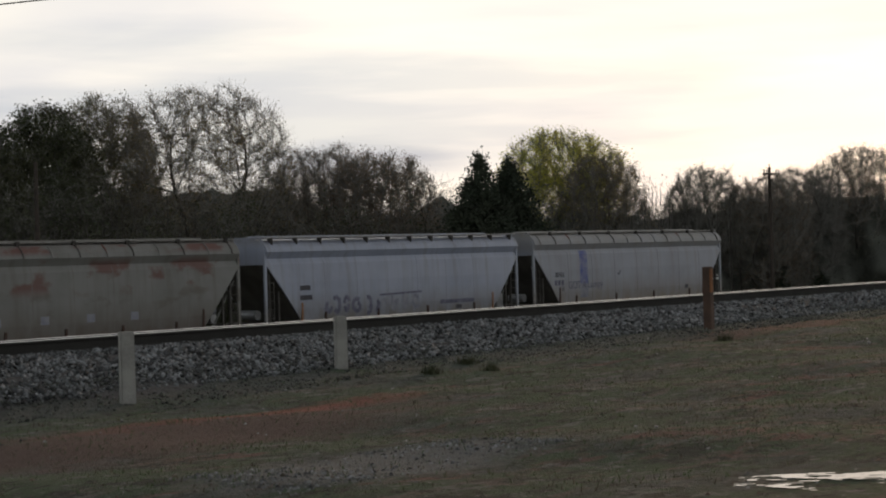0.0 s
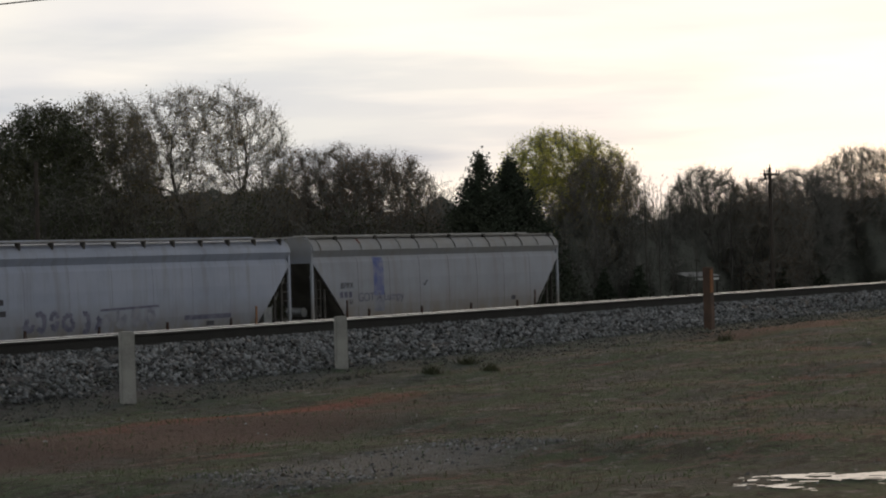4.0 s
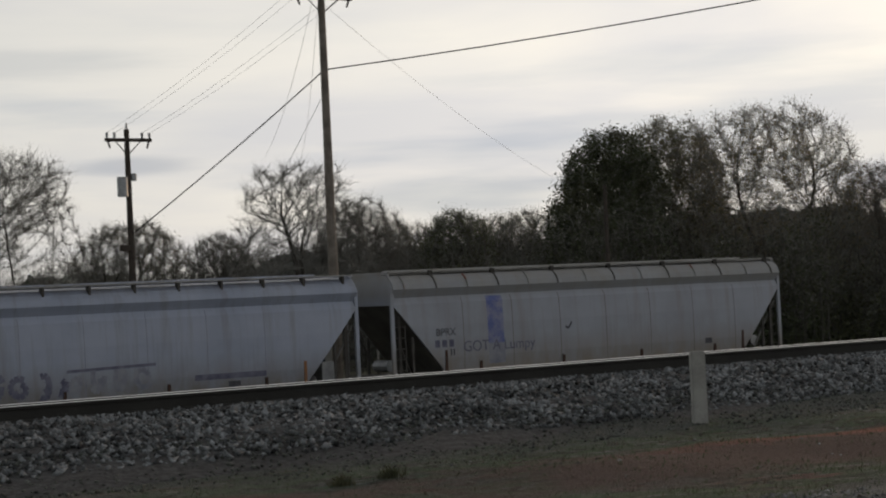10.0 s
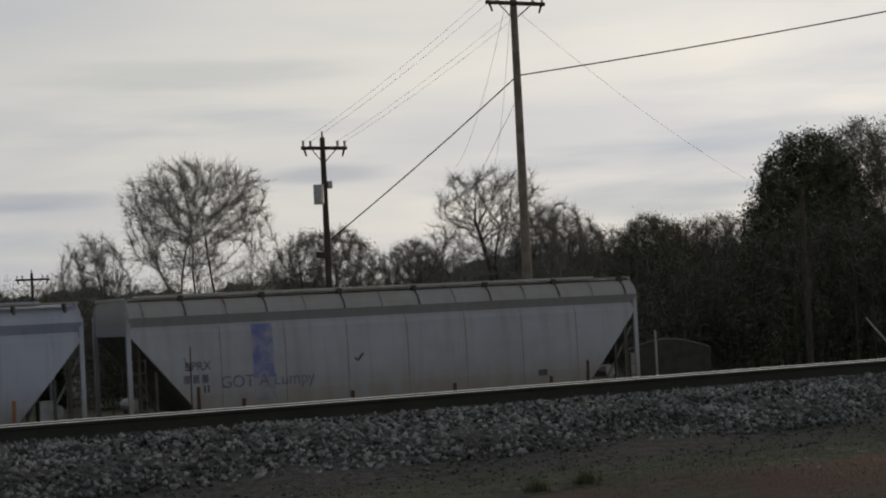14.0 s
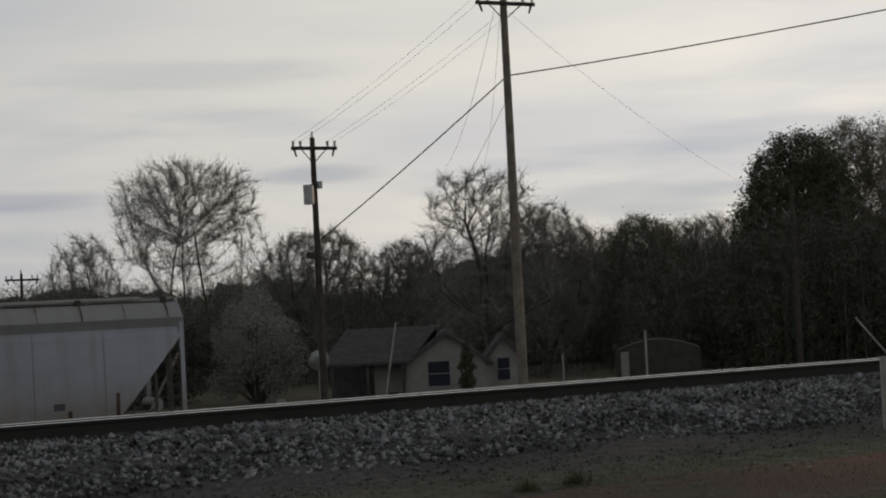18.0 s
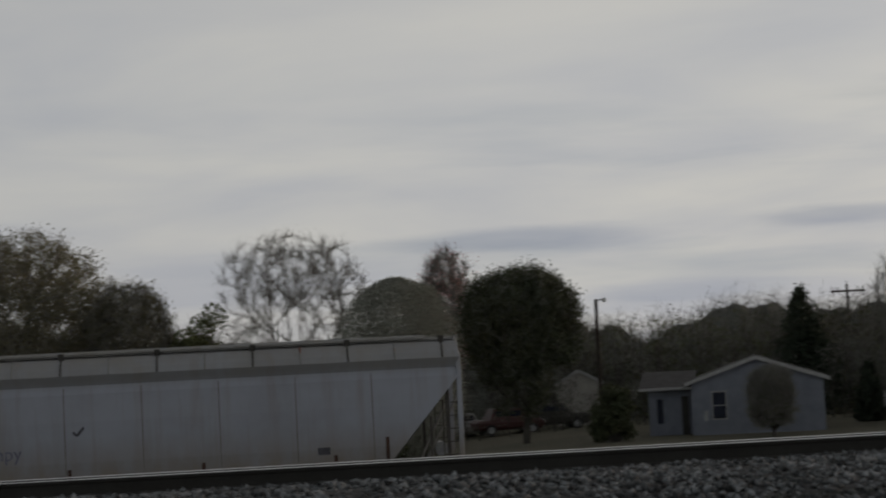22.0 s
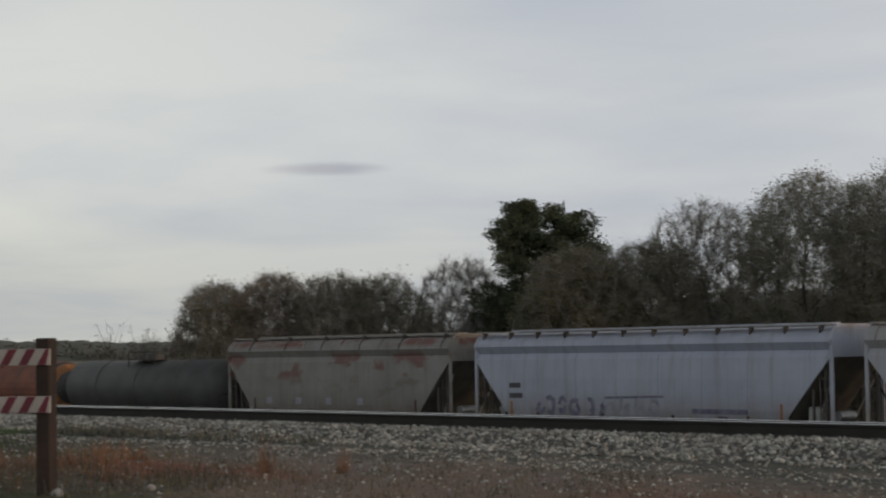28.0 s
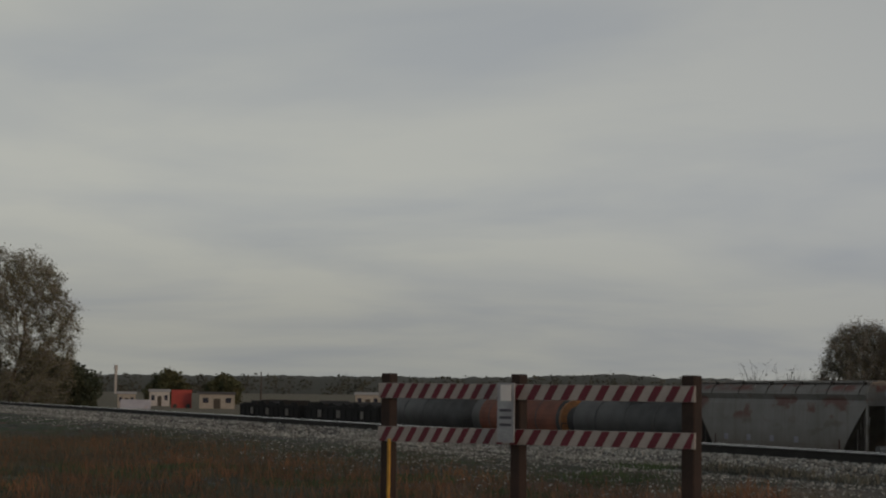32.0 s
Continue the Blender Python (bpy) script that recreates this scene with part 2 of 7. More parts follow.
M = {
    "rail": material("rail_steel_side", (0.032, 0.031, 0.028), (0.022, 0.021, 0.019), 0.9, 0.0, 2, 30),
    "railhead": material("worn_rail_head", (0.68, 0.68, 0.68), (0.58, 0.58, 0.58), 0.28, 1.0, 1, 20, 0.0),
    "tie": material("creosoted_tie", (0.05, 0.042, 0.036), (0.09, 0.075, 0.06), 0.9),
    "stone": material("ballast_stone", (0.20, 0.211, 0.22), (0.10, 0.108, 0.112), 0.9, scale=2, fine=25, vary=0.95),
    "stone_dirty": material("earth_stained_stone", (0.118, 0.126, 0.115), (0.066, 0.072, 0.063), 0.95, scale=2, fine=25, vary=0.6),
    # paler version of the ballast stone, used mostly along the left stretch
    "stone_pale": material("paler_ballast_stone", (0.38, 0.395, 0.375), (0.215, 0.22, 0.205), 0.9, scale=2, fine=25, vary=0.55),
    "ballast": material("ballast_bed", (0.10, 0.098, 0.10), (0.045, 0.043, 0.043), 0.95, scale=14, fine=45, bump=0.8),
    "concrete": material("weathered_concrete", (0.38, 0.375, 0.35), (0.27, 0.265, 0.25), 0.9, scale=4, fine=60),
    "wood": material("weathered_timber", (0.038, 0.023, 0.019), (0.02, 0.014, 0.012), 0.85, scale=3, fine=30),
    "brown_post": material("weathered_brown_post", (0.115, 0.07, 0.05), (0.07, 0.045, 0.035), 0.85, scale=4, fine=30),
    "orange_wood": material("orange_post_plate", (0.30, 0.13, 0.05), (0.20, 0.09, 0.04), 0.85, scale=6),
    "white": material("white_sheeting", (0.31, 0.31, 0.305), (0.24, 0.24, 0.235), 0.5, scale=3, bump=0.05),
    "red": material("red_sheeting", (0.11, 0.012, 0.027), (0.08, 0.01, 0.02), 0.5, scale=3, bump=0.05),
    "pole": material("grey_utility_pole", (0.24, 0.21, 0.18), (0.15, 0.13, 0.11), 0.9, scale=3, fine=30),
    "pole_dark": material("dark_utility_pole", (0.075, 0.06, 0.05), (0.045, 0.037, 0.032), 0.9, scale=3, fine=30),
    "wire": material("black_cable", (0.03, 0.03, 0.03), (0.02, 0.02, 0.02), 0.6, bump=0),
    "thin_wire": material("weathered_thin_wire", (0.5, 0.5, 0.5), (0.42, 0.42, 0.42), 0.6, bump=0),
    "metal": material("galvanised_metal", (0.42, 0.43, 0.44), (0.30, 0.31, 0.32), 0.5, 0.7, 4),
    "bark": material("tree_bark", (0.092, 0.085, 0.074), (0.055, 0.052, 0.046), 0.95, scale=2, fine=20),
    "twig": material("bare_twigs", (0.25, 0.243, 0.225), (0.185, 0.18, 0.165), 0.95, scale=1, fine=5, bump=0),
    "car_blue": material("pale_blue_grey_car_paint", (0.34, 0.375, 0.465), (0.26, 0.29, 0.37), 0.5, scale=0.5, fine=9, bump=0.05, third=(0.33, 0.31, 0.29), third_scale=0.9, third_at=(0.60, 0.80)),
    "car_old": material("dull_grey_car_paint", (0.30, 0.30, 0.29), (0.22, 0.22, 0.21), 0.7, scale=0.8, fine=9, bump=0.05, third=(0.22, 0.07, 0.045), third_scale=0.75, third_at=(0.60, 0.66)),
    "car_dark": material("dark_underframe", (0.062, 0.058, 0.052), (0.04, 0.038, 0.034), 0.85, scale=2),
    "tank": material("dark_grey_tank_paint", (0.068, 0.072, 0.075), (0.044, 0.046, 0.048), 0.6, scale=1, third=(0.11, 0.07, 0.05), third_scale=0.5, third_at=(0.6, 0.75)),
    "tank_rust": material("rust_orange_tank_paint", (0.22, 0.075, 0.045), (0.15, 0.055, 0.037), 0.7, scale=1),
    "loco": material("black_locomotive_paint", (0.014, 0.014, 0.015), (0.01, 0.01, 0.01), 0.85, scale=2),
    "rust": material("rust", (0.26, 0.10, 0.05), (0.16, 0.06, 0.035), 0.9, scale=4),
    "yellow": material("yellow_sunlit_edge", (0.62, 0.36, 0.05), (0.45, 0.24, 0.04), 0.6, scale=5),
    "purple": material("blue_violet_spray", (0.12, 0.15, 0.36), (0.27, 0.28, 0.38), 0.7, scale=2.5, fine=20, bump=0),
    "ink": material("black_stencil", (0.05, 0.05, 0.06), (0.10, 0.10, 0.12), 0.7, scale=4, bump=0),
    "graffiti": material("faded_blue_grey_spray", (0.20, 0.21, 0.27), (0.30, 0.31, 0.35), 0.7, scale=3, bump=0),
    "siding": material("pale_blue_siding", (0.22, 0.24, 0.285), (0.18, 0.195, 0.235), 0.7, scale=2, fine=12),
    "weathered": material("weathered_cream_siding", (0.31, 0.305, 0.285), (0.25, 0.245, 0.23), 0.8, scale=2, fine=12),
    "dull_trim": material("dull_white_trim", (0.40, 0.40, 0.40), (0.32, 0.32, 0.32), 0.6, bump=0.03),
    "cream": material("cream_siding", (0.40, 0.385, 0.35), (0.32, 0.31, 0.28), 0.75, scale=2, fine=12),
    "roof": material("dark_shingle_roof", (0.09, 0.085, 0.085), (0.06, 0.055, 0.055), 0.95, scale=3, fine=25),
    "glass": material("dark_window_glass", (0.03, 0.035, 0.06), (0.02, 0.025, 0.04), 0.08, 0.0, bump=0),
    "trimw": material("white_trim", (0.75, 0.75, 0.74), (0.66, 0.66, 0.65), 0.6, bump=0.03),
    "dull_red": material("dull_red_car_paint", (0.075, 0.022, 0.021), (0.06, 0.02, 0.018), 0.4, scale=1, bump=0),
    "redbox": material("red_trailer_paint", (0.30, 0.038, 0.034), (0.24, 0.032, 0.028), 0.6, scale=1, bump=0.03),
}


def car_paint(name, base, second, grime, rust=None, rough=0.6, roof=None):
    """Freight car paint: broad fading, dirt washed down in streaks, splashed grime along the sill, smeared rust."""
    m = bpy.data.materials.new(name)
    m.use_nodes = True
    t = m.node_tree
    b = t.nodes["Principled BSDF"]
    b.inputs["Roughness"].default_value = rough
    co = t.nodes.new("ShaderNodeTexCoord")

    def field(scale, stretch, detail=6, roughness=0.6):
        mp = t.nodes.new("ShaderNodeMapping")
        mp.inputs["Scale"].default_value = stretch
        t.links.new(co.outputs["Object"], mp.inputs[0])
        n = t.nodes.new("ShaderNodeTexNoise")
        n.inputs["Scale"].default_value, n.inputs["Detail"].default_value, n.inputs["Roughness"].default_value = scale, detail, roughness
        t.links.new(mp.outputs[0], n.inputs["Vector"])
        return n.outputs["Fac"]

    def span(v, lo, hi, a=0.0, c=1.0):
        r = t.nodes.new("ShaderNodeMapRange")
        r.inputs[1].default_value, r.inputs[2].default_value, r.inputs[3].default_value, r.inputs[4].default_value = lo, hi, a, c
        t.links.new(v, r.inputs[0])
        return r.outputs[0]

    def calc(op, u, v):
        n = t.nodes.new("ShaderNodeMath")
        n.operation = op
        for i, w in enumerate((u, v)):
            if isinstance(w, float):
                n.inputs[i].default_value = w
            else:
                t.links.new(w, n.inputs[i])
        return n.outputs[0]

    def over(under, colour, fac):
        mx = t.nodes.new("ShaderNodeMix")
        mx.data_type = "RGBA"
        t.links.new(fac, mx.inputs[0])
        if isinstance(under, tuple):
            mx.inputs[6].default_value = (*under, 1)
        else:
            t.links.new(under, mx.inputs[6])
        mx.inputs[7].default_value = (*colour, 1)
        return mx.outputs[2]

    sp = t.nodes.new("ShaderNodeSeparateXYZ")
    t.links.new(co.outputs["Object"], sp.inputs[0])
    c = over(base, second, span(field(0.45, (1, 1, 1)), 0.38, 0.66))
    c = over(c, grime, span(field(1.5, (2.4, 1, 0.16), 7, 0.65), 0.49, 0.74, 0.0, 0.48))
    c = over(c, grime, calc("MULTIPLY", span(sp.outputs["Z"], 2.3, 1.1), span(field(1.1, (1.6, 1, 0.7), 7, 0.7), 0.30, 0.60, 0.30, 1.0)))
    c = over(c, grime, calc("MULTIPLY", span(sp.outputs["Z"], 4.1, 4.5), span(field(1.4, (0.8, 1, 1), 7, 0.7), 0.40, 0.64, 0.1, 0.8)))
    if roof:
        c = over(c, roof, calc("MULTIPLY", span(sp.outputs["Z"], 3.55, 3.8), span(field(0.8, (0.7, 1, 0.5), 7, 0.7), 0.30, 0.60, 0.15, 0.6)))
    if rust:
        smear = span(field(1.1, (0.5, 1, 0.8), 7, 0.65), 0.47, 0.57)
        c = over(c, rust, calc("MULTIPLY", smear, calc("MULTIPLY", span(sp.outputs["Z"], 4.02, 4.2, 0.0, 0.85), span(sp.outputs["Z"], 4.42, 4.36))))
        spot = span(field(0.75, (0.8, 1, 1.2), 5, 0.55), 0.52, 0.60)
        c = over(c, rust, calc("MULTIPLY", spot, calc("MULTIPLY", span(sp.outputs["Z"], 2.5, 2.9, 0.0, 0.75), span(sp.outputs["Z"], 3.95, 3.7))))
        tag_ = span(field(0.9, (0.7, 1, 1.6), 4, 0.5), 0.56, 0.62, 0.0, 0.5)
        c = over(c, grime, calc("MULTIPLY", tag_, span(sp.outputs["Z"], 2.9, 2.6)))
    t.links.new(c, b.inputs["Base Color"])
    bp = t.nodes.new("ShaderNodeBump")
    bp.inputs["Strength"].default_value, bp.inputs["Distance"].default_value = 0.12, 0.03
    t.links.new(field(2.2, (1, 1, 0.6), 3), bp.inputs["Height"])
    t.links.new(bp.outputs[0], b.inputs["Normal"])
    return m


M["shell_blue"] = car_paint("pale_blue_grey_car_paint", (0.375, 0.415, 0.52), (0.305, 0.345, 0.445), (0.20, 0.185, 0.165), rough=0.45)
M["shell_grey"] = car_paint("faded_white_grey_car_paint", (0.35, 0.375, 0.435), (0.295, 0.31, 0.355), (0.245, 0.215, 0.18), rough=0.55, roof=(0.285, 0.272, 0.235))
M["shell_old"] = car_paint("dull_grey_rusty_car_paint", (0.245, 0.247, 0.24), (0.19, 0.192, 0.182), (0.14, 0.118, 0.10), (0.15, 0.058, 0.047), rough=0.7)
M["grimy"] = material("grimy_grey_steel", (0.105, 0.098, 0.09), (0.06, 0.055, 0.05), 0.8, scale=2)
# dark tone of the slope sheets: shade between the cars put into the colour
M["slope_shade"] = material("shaded_brown_slope_sheet", (0.115, 0.108, 0.095), (0.07, 0.066, 0.058), 0.85, scale=1.5)
M["brown_stub"] = material("dark_brown_rusted_steel", (0.085, 0.045, 0.034), (0.05, 0.032, 0.026), 0.85, scale=4, bump=0)
M["pale_grating"] = material("pale_galvanised_grating", (0.36, 0.355, 0.34), (0.24, 0.235, 0.22), 0.6, 0.2, 3)
M["seam"] = material("dirty_weld_seam", (0.17, 0.155, 0.14), (0.23, 0.22, 0.21), 0.8, scale=1.2, bump=0)
M["reflector"] = material("dull_orange_reflector", (0.34, 0.15, 0.05), (0.20, 0.10, 0.05), 0.6, scale=5, bump=0)
M["violet_ink"] = material("thin_violet_grey_spray", (0.10, 0.10, 0.16), (0.19, 0.195, 0.26), 0.7, scale=3, bump=0)


def leafy(name, base, second, through_=0.0, vary=0.28):
    """Leaves: varied from one to the next, the thin ones letting some light through."""
    m = material(name, base, second, 0.85, scale=0.35, fine=6, bump=0, vary=vary)
    if through_:
        t = m.node_tree
        b = t.nodes["Principled BSDF"]
        tr = t.nodes.new("ShaderNodeBsdfTranslucent")
        t.links.new(b.inputs["Base Color"].links[0].from_socket, tr.inputs["Color"])
        mx = t.nodes.new("ShaderNodeMixShader")
        mx.inputs[0].default_value = through_
        t.links.new(b.outputs[0], mx.inputs[1])
        t.links.new(tr.outputs[0], mx.inputs[2])
        t.links.new(mx.outputs[0], t.nodes["Material Output"].inputs[0])
    return m


LEAF = {
    "dark": leafy("dark_oak_leaves", (0.054, 0.070, 0.034), (0.078, 0.078, 0.039)),
    "brown": leafy("brown_budding_leaves", (0.215, 0.205, 0.135), (0.16, 0.155, 0.105), 0.50),
    "oak": leafy("tan_oak_leaves", (0.29, 0.235, 0.135), (0.20, 0.17, 0.10), 0.45),
    "red": leafy("reddish_buds", (0.275, 0.205, 0.15), (0.20, 0.165, 0.125), 0.50),
    "yellow": leafy("yellow_green_spring_leaves", (0.60, 0.60, 0.14), (0.46, 0.47, 0.12), 0.55),
    "cedar": leafy("cedar_needles", (0.034, 0.050, 0.031), (0.046, 0.056, 0.034)),
    "pine": leafy("pine_needles", (0.054, 0.078, 0.046), (0.078, 0.085, 0.046)),
    "pear": leafy("white_green_blossom", (0.345, 0.35, 0.305), (0.265, 0.275, 0.235), 0.3, 0.2),
    "blossom": leafy("grey_white_blossom", (0.34, 0.34, 0.31), (0.24, 0.25, 0.22), 0.3),
    "pink": leafy("pink_blossom", (0.60, 0.33, 0.34), (0.45, 0.25, 0.26), 0.4),
    "green": leafy("spring_green_leaves", (0.132, 0.155, 0.070), (0.093, 0.109, 0.054), 0.35),
    "wood": leafy("grey_brown_woodland", (0.118, 0.125, 0.106), (0.088, 0.093, 0.08)),
    "hill": leafy("hazy_far_woodland", (0.062, 0.067, 0.052), (0.048, 0.053, 0.043)),
    "straw": leafy("straw_grass", (0.118, 0.110, 0.082), (0.086, 0.084, 0.063), 0.45),
    "turf": leafy("short_green_turf", (0.092, 0.140, 0.070), (0.074, 0.110, 0.062), 0.5),
    "weed": leafy("orange_dry_weeds", (0.235, 0.125, 0.072), (0.165, 0.09, 0.055)),
    "grass": leafy("thin_grass", (0.139, 0.147, 0.062), (0.171, 0.124, 0.070)),
}


# ---- building helpers ----
def link(name, verts, faces, mats, parent=None, label=""):
    me = bpy.data.meshes.new(name)
    me.from_pydata(verts, [], faces)
    for m in (mats if isinstance(mats, (list, tuple)) else [mats]):
        me.materials.append(m)
    ob = new(name, me)
    ob.parent = parent
    if label:
        ob["label"] = label
    return ob


def arrays(name, verts, quads, mat, parent=None):
    """A mesh of many loose quads or triangles from numpy arrays."""
    me = bpy.data.meshes.new(name)
    n, k = quads.shape
    me.vertices.add(len(verts))
    me.vertices.foreach_set("co", np.ascontiguousarray(verts, dtype=np.float32).ravel())
    me.loops.add(n * k)
    me.loops.foreach_set("vertex_index", np.ascontiguousarray(quads, dtype=np.int32).ravel())
    me.polygons.add(n)
    me.polygons.foreach_set("loop_start", np.arange(0, n * k, k, dtype=np.int32))
    me.polygons.foreach_set("loop_total", np.full(n, k, dtype=np.int32))
    me.materials.append(mat)
    me.update(calc_edges=True)
    ob = new(name, me)
    ob.parent = parent
    return ob


def part(name, bm, mat, parent, label="", smooth=False):
    me = bpy.data.meshes.new(name)
    bm.normal_update()
    bm.to_mesh(me)
    bm.free()
    me.materials.append(mat)
    if smooth:
        for p in me.polygons:
            p.use_smooth = True
    ob = new(name, me)
    ob.parent = parent
    if label:
        ob["label"] = label
    return ob


def box(bm, x0, x1, y0, y1, z0, z1, bevel=0.0, m=None):
    r = bmesh.ops.create_cube(bm, size=1.0, matrix=Matrix.Translation(((x0 + x1) / 2, (y0 + y1) / 2, (z0 + z1) / 2)) @ Matrix.Diagonal((x1 - x0, y1 - y0, z1 - z0, 1)))
    if m:
        bmesh.ops.transform(bm, matrix=m, verts=r["verts"])
    if bevel:
        edges = {e for v in r["verts"] for e in v.link_edges}
        bmesh.ops.bevel(bm, geom=list(edges), offset=bevel, segments=1, affect="EDGES")
    return bm


def rod(bm, p0, p1, r0, r1=None, n=8):
    p0, p1 = Vector(p0), Vector(p1)
    d = p1 - p0
    m = Matrix.Translation((p0 + p1) / 2) @ d.to_track_quat("Z", "Y").to_matrix().to_4x4()
    bmesh.ops.create_cone(bm, cap_ends=True, segments=n, radius1=r0, radius2=r0 if r1 is None else r1, depth=d.length, matrix=m)
    return bm


def boxed(name, mat, parent, *dims, bevel=0.0, label=""):
    return part(name, box(bmesh.new(), *dims, bevel=bevel), mat, parent, label)


def empty(name, x, y, z, rz=0.0, **tags):
    ob = new(name)
    ob.matrix_basis = pose(x, y, z, 0, 0, rz)
    return tagged(ob, **tags)


def bear(turn, dist):
    return dist * math.sin(radians(turn)), dist * math.cos(radians(turn))


def up(tilt, dist):
    return EYE + dist * math.tan(radians(tilt))


# ---- ground: one sheet, the near field, the railway bank and the low ground beyond ----
LOW = -2.5
RAIL_Y, RAIL_TOP = 18.0, 0.575


def smooth(a, b, v):
    v = np.clip((v - a) / (b - a), 0, 1)
    return v * v * (3 - 2 * v)


def ground_z(x, y):
    x, y = np.asarray(x, float), np.asarray(y, float)
    near = 0.24 * smooth(8, 30, x) + 0.08 * smooth(-6, -18, x) - 0.04
    near = near + 0.22 * smooth(-4, -12, x) * smooth(11.0, 15.0, y)
    bed = near + (0.30 - near) * smooth(14.4, 17.2, y)
    far = LOW - 0.9 * smooth(60, 76, y) * smooth(-70, -40, x)
    far = far + 0.70 * smooth(58, 72, y) * smooth(4, 16, x) * (1 - smooth(75, 95, x))
    z = bed + (far - bed) * smooth(20.9, 27.0, y)
    rough_ = 0.035 * np.sin(x * 0.9 + y * 0.6) * np.sin(y * 1.1 - x * 0.3) + 0.02 * np.sin(x * 2.3 + 1.3 * y)
    z = z + rough_ * np.where(y < 14.5, 1.0, 0.0)
    # a shallow dip that holds rain water
    wet = np.exp(-((x - 11.15) / 1.6) ** 2 - ((y - 5.45) / 1.2) ** 2)
    z = z * (1 - wet) - 0.075 * wet
    return z


def axis_steps(stops):
    vals = []
    for a, b, s in stops:
        vals += list(np.arange(a, b, s))
    return np.array(vals + [stops[-1][1]])


gx = axis_steps([(-3000, -400, 200), (-400, -80, 20), (-80, 70, 0.5), (70, 400, 15), (400, 3000, 200)])
gy = axis_steps([(-3000, -200, 250), (-200, -10, 10), (-10, 2, 1.0), (2, 30, 0.35), (30, 300, 12), (300, 3000, 150)])
GX, GY = np.meshgrid(gx, gy)
GZ = ground_z(GX, GY)
nx_ = len(gx)
idx = np.arange(GX.size).reshape(GX.shape)
quads = np.stack([idx[:-1, :-1], idx[:-1, 1:], idx[1:, 1:], idx[1:, :-1]], -1).reshape(-1, 4)


def ground_material():
    m = bpy.data.materials.new("field_earth")
    m.use_nodes = True
    t = m.node_tree
    b = t.nodes["Principled BSDF"]
    b.inputs["Roughness"].default_value = 0.95
    co = t.nodes.new("ShaderNodeTexCoord")

    def noise_(scale, detail=6, rough=0.6, sy=1.0):
        n = t.nodes.new("ShaderNodeTexNoise")
        n.inputs["Scale"].default_value, n.inputs["Detail"].default_value, n.inputs["Roughness"].default_value = scale, detail, rough
        mp = t.nodes.new("ShaderNodeMapping")
        mp.inputs["Scale"].default_value = (1, sy, 1)
        t.links.new(co.outputs["Object"], mp.inputs[0])
        t.links.new(mp.outputs[0], n.inputs["Vector"])
        return n.outputs["Fac"]

    def band(v, a, c):
        r = t.nodes.new("ShaderNodeMapRange")
        r.inputs[1].default_value, r.inputs[2].default_value = a, c
        t.links.new(v, r.inputs[0])
        return r.outputs[0]

    def over(under, colour, fac):
        mx = t.nodes.new("ShaderNodeMix")
        mx.data_type = "RGBA"
        t.links.new(fac, mx.inputs[0])
        if isinstance(under, tuple):
            mx.inputs[6].default_value = (*under, 1)
        else:
            t.links.new(under, mx.inputs[6])
        mx.inputs[7].default_value = (*colour, 1)
        return mx.outputs[2]

    c = over((0.066, 0.080, 0.073), (0.046, 0.084, 0.038), band(noise_(0.42, 8, 0.65, sy=1.8), 0.42, 0.52))
    c = over(c, (0.106, 0.089, 0.070), band(noise_(0.75, 8, 0.7, sy=2.2), 0.55, 0.61))
    c = over(c, (0.128, 0.066, 0.054), band(noise_(0.25, 8, 0.7, sy=2.4), 0.57, 0.63))
    c = over(c, (0.150, 0.158, 0.152), band(noise_(0.9, 8, 0.75, sy=2.0), 0.57, 0.64))
    c = over(c, (0.165, 0.172, 0.165), band(noise_(2.4, 6, 0.7, sy=1.2), 0.58, 0.66))
    c = over(c, (0.024, 0.030, 0.020), band(noise_(1.2, 8, 0.7, sy=2.2), 0.55, 0.60))
    c = over(c, (0.020, 0.026, 0.016), band(noise_(3.6, 6, 0.7, sy=1.2), 0.54, 0.60))
    c = over(c, (0.024, 0.027, 0.021), band(noise_(8.0, 7, 0.8), 0.54, 0.62))
    c = over(c, (0.20, 0.205, 0.195), band(noise_(14.0, 6, 0.75), 0.58, 0.66))
    # bare clay scrape and strip of spilt gravel, each with a ragged edge
    for (cx, cy, rx, ry), colour in (((12.9, 12.55, 2.5, 0.55), (0.30, 0.085, 0.06)), ((11.5, 11.9, 3.4, 1.2), (0.10, 0.062, 0.052)), ((10.7, 8.9, 1.9, 0.7), (0.19, 0.192, 0.186)), ((-14, 13.2, 5.0, 0.9), (0.15, 0.075, 0.055)), ((3.0, 12.9, 7.0, 0.7), (0.11, 0.064, 0.053)), ((-24, 12.0, 4.0, 1.2), (0.14, 0.085, 0.06)), ((27, 14.2, 3.5, 0.8), (0.14, 0.07, 0.05)), ((-13.5, 13.2, 9.5, 2.6), (0.235, 0.18, 0.15)), ((-10.0, 14.9, 7.0, 0.5), (0.24, 0.225, 0.20)), ((-17.5, 14.4, 4.0, 0.6), (0.26, 0.22, 0.19)), ((-9.5, 13.0, 3.5, 0.7), (0.22, 0.13, 0.10)), ((-18.5, 12.9, 2.6, 0.55), (0.27, 0.12, 0.085))):
        mp = t.nodes.new("ShaderNodeMapping")
        mp.vector_type = "TEXTURE"
        mp.inputs["Location"].default_value, mp.inputs["Scale"].default_value = (cx, cy, 0), (rx, ry, 50)
        t.links.new(co.outputs["Object"], mp.inputs[0])
        ln = t.nodes.new("ShaderNodeVectorMath")
        ln.operation = "LENGTH"
        t.links.new(mp.outputs[0], ln.inputs[0])
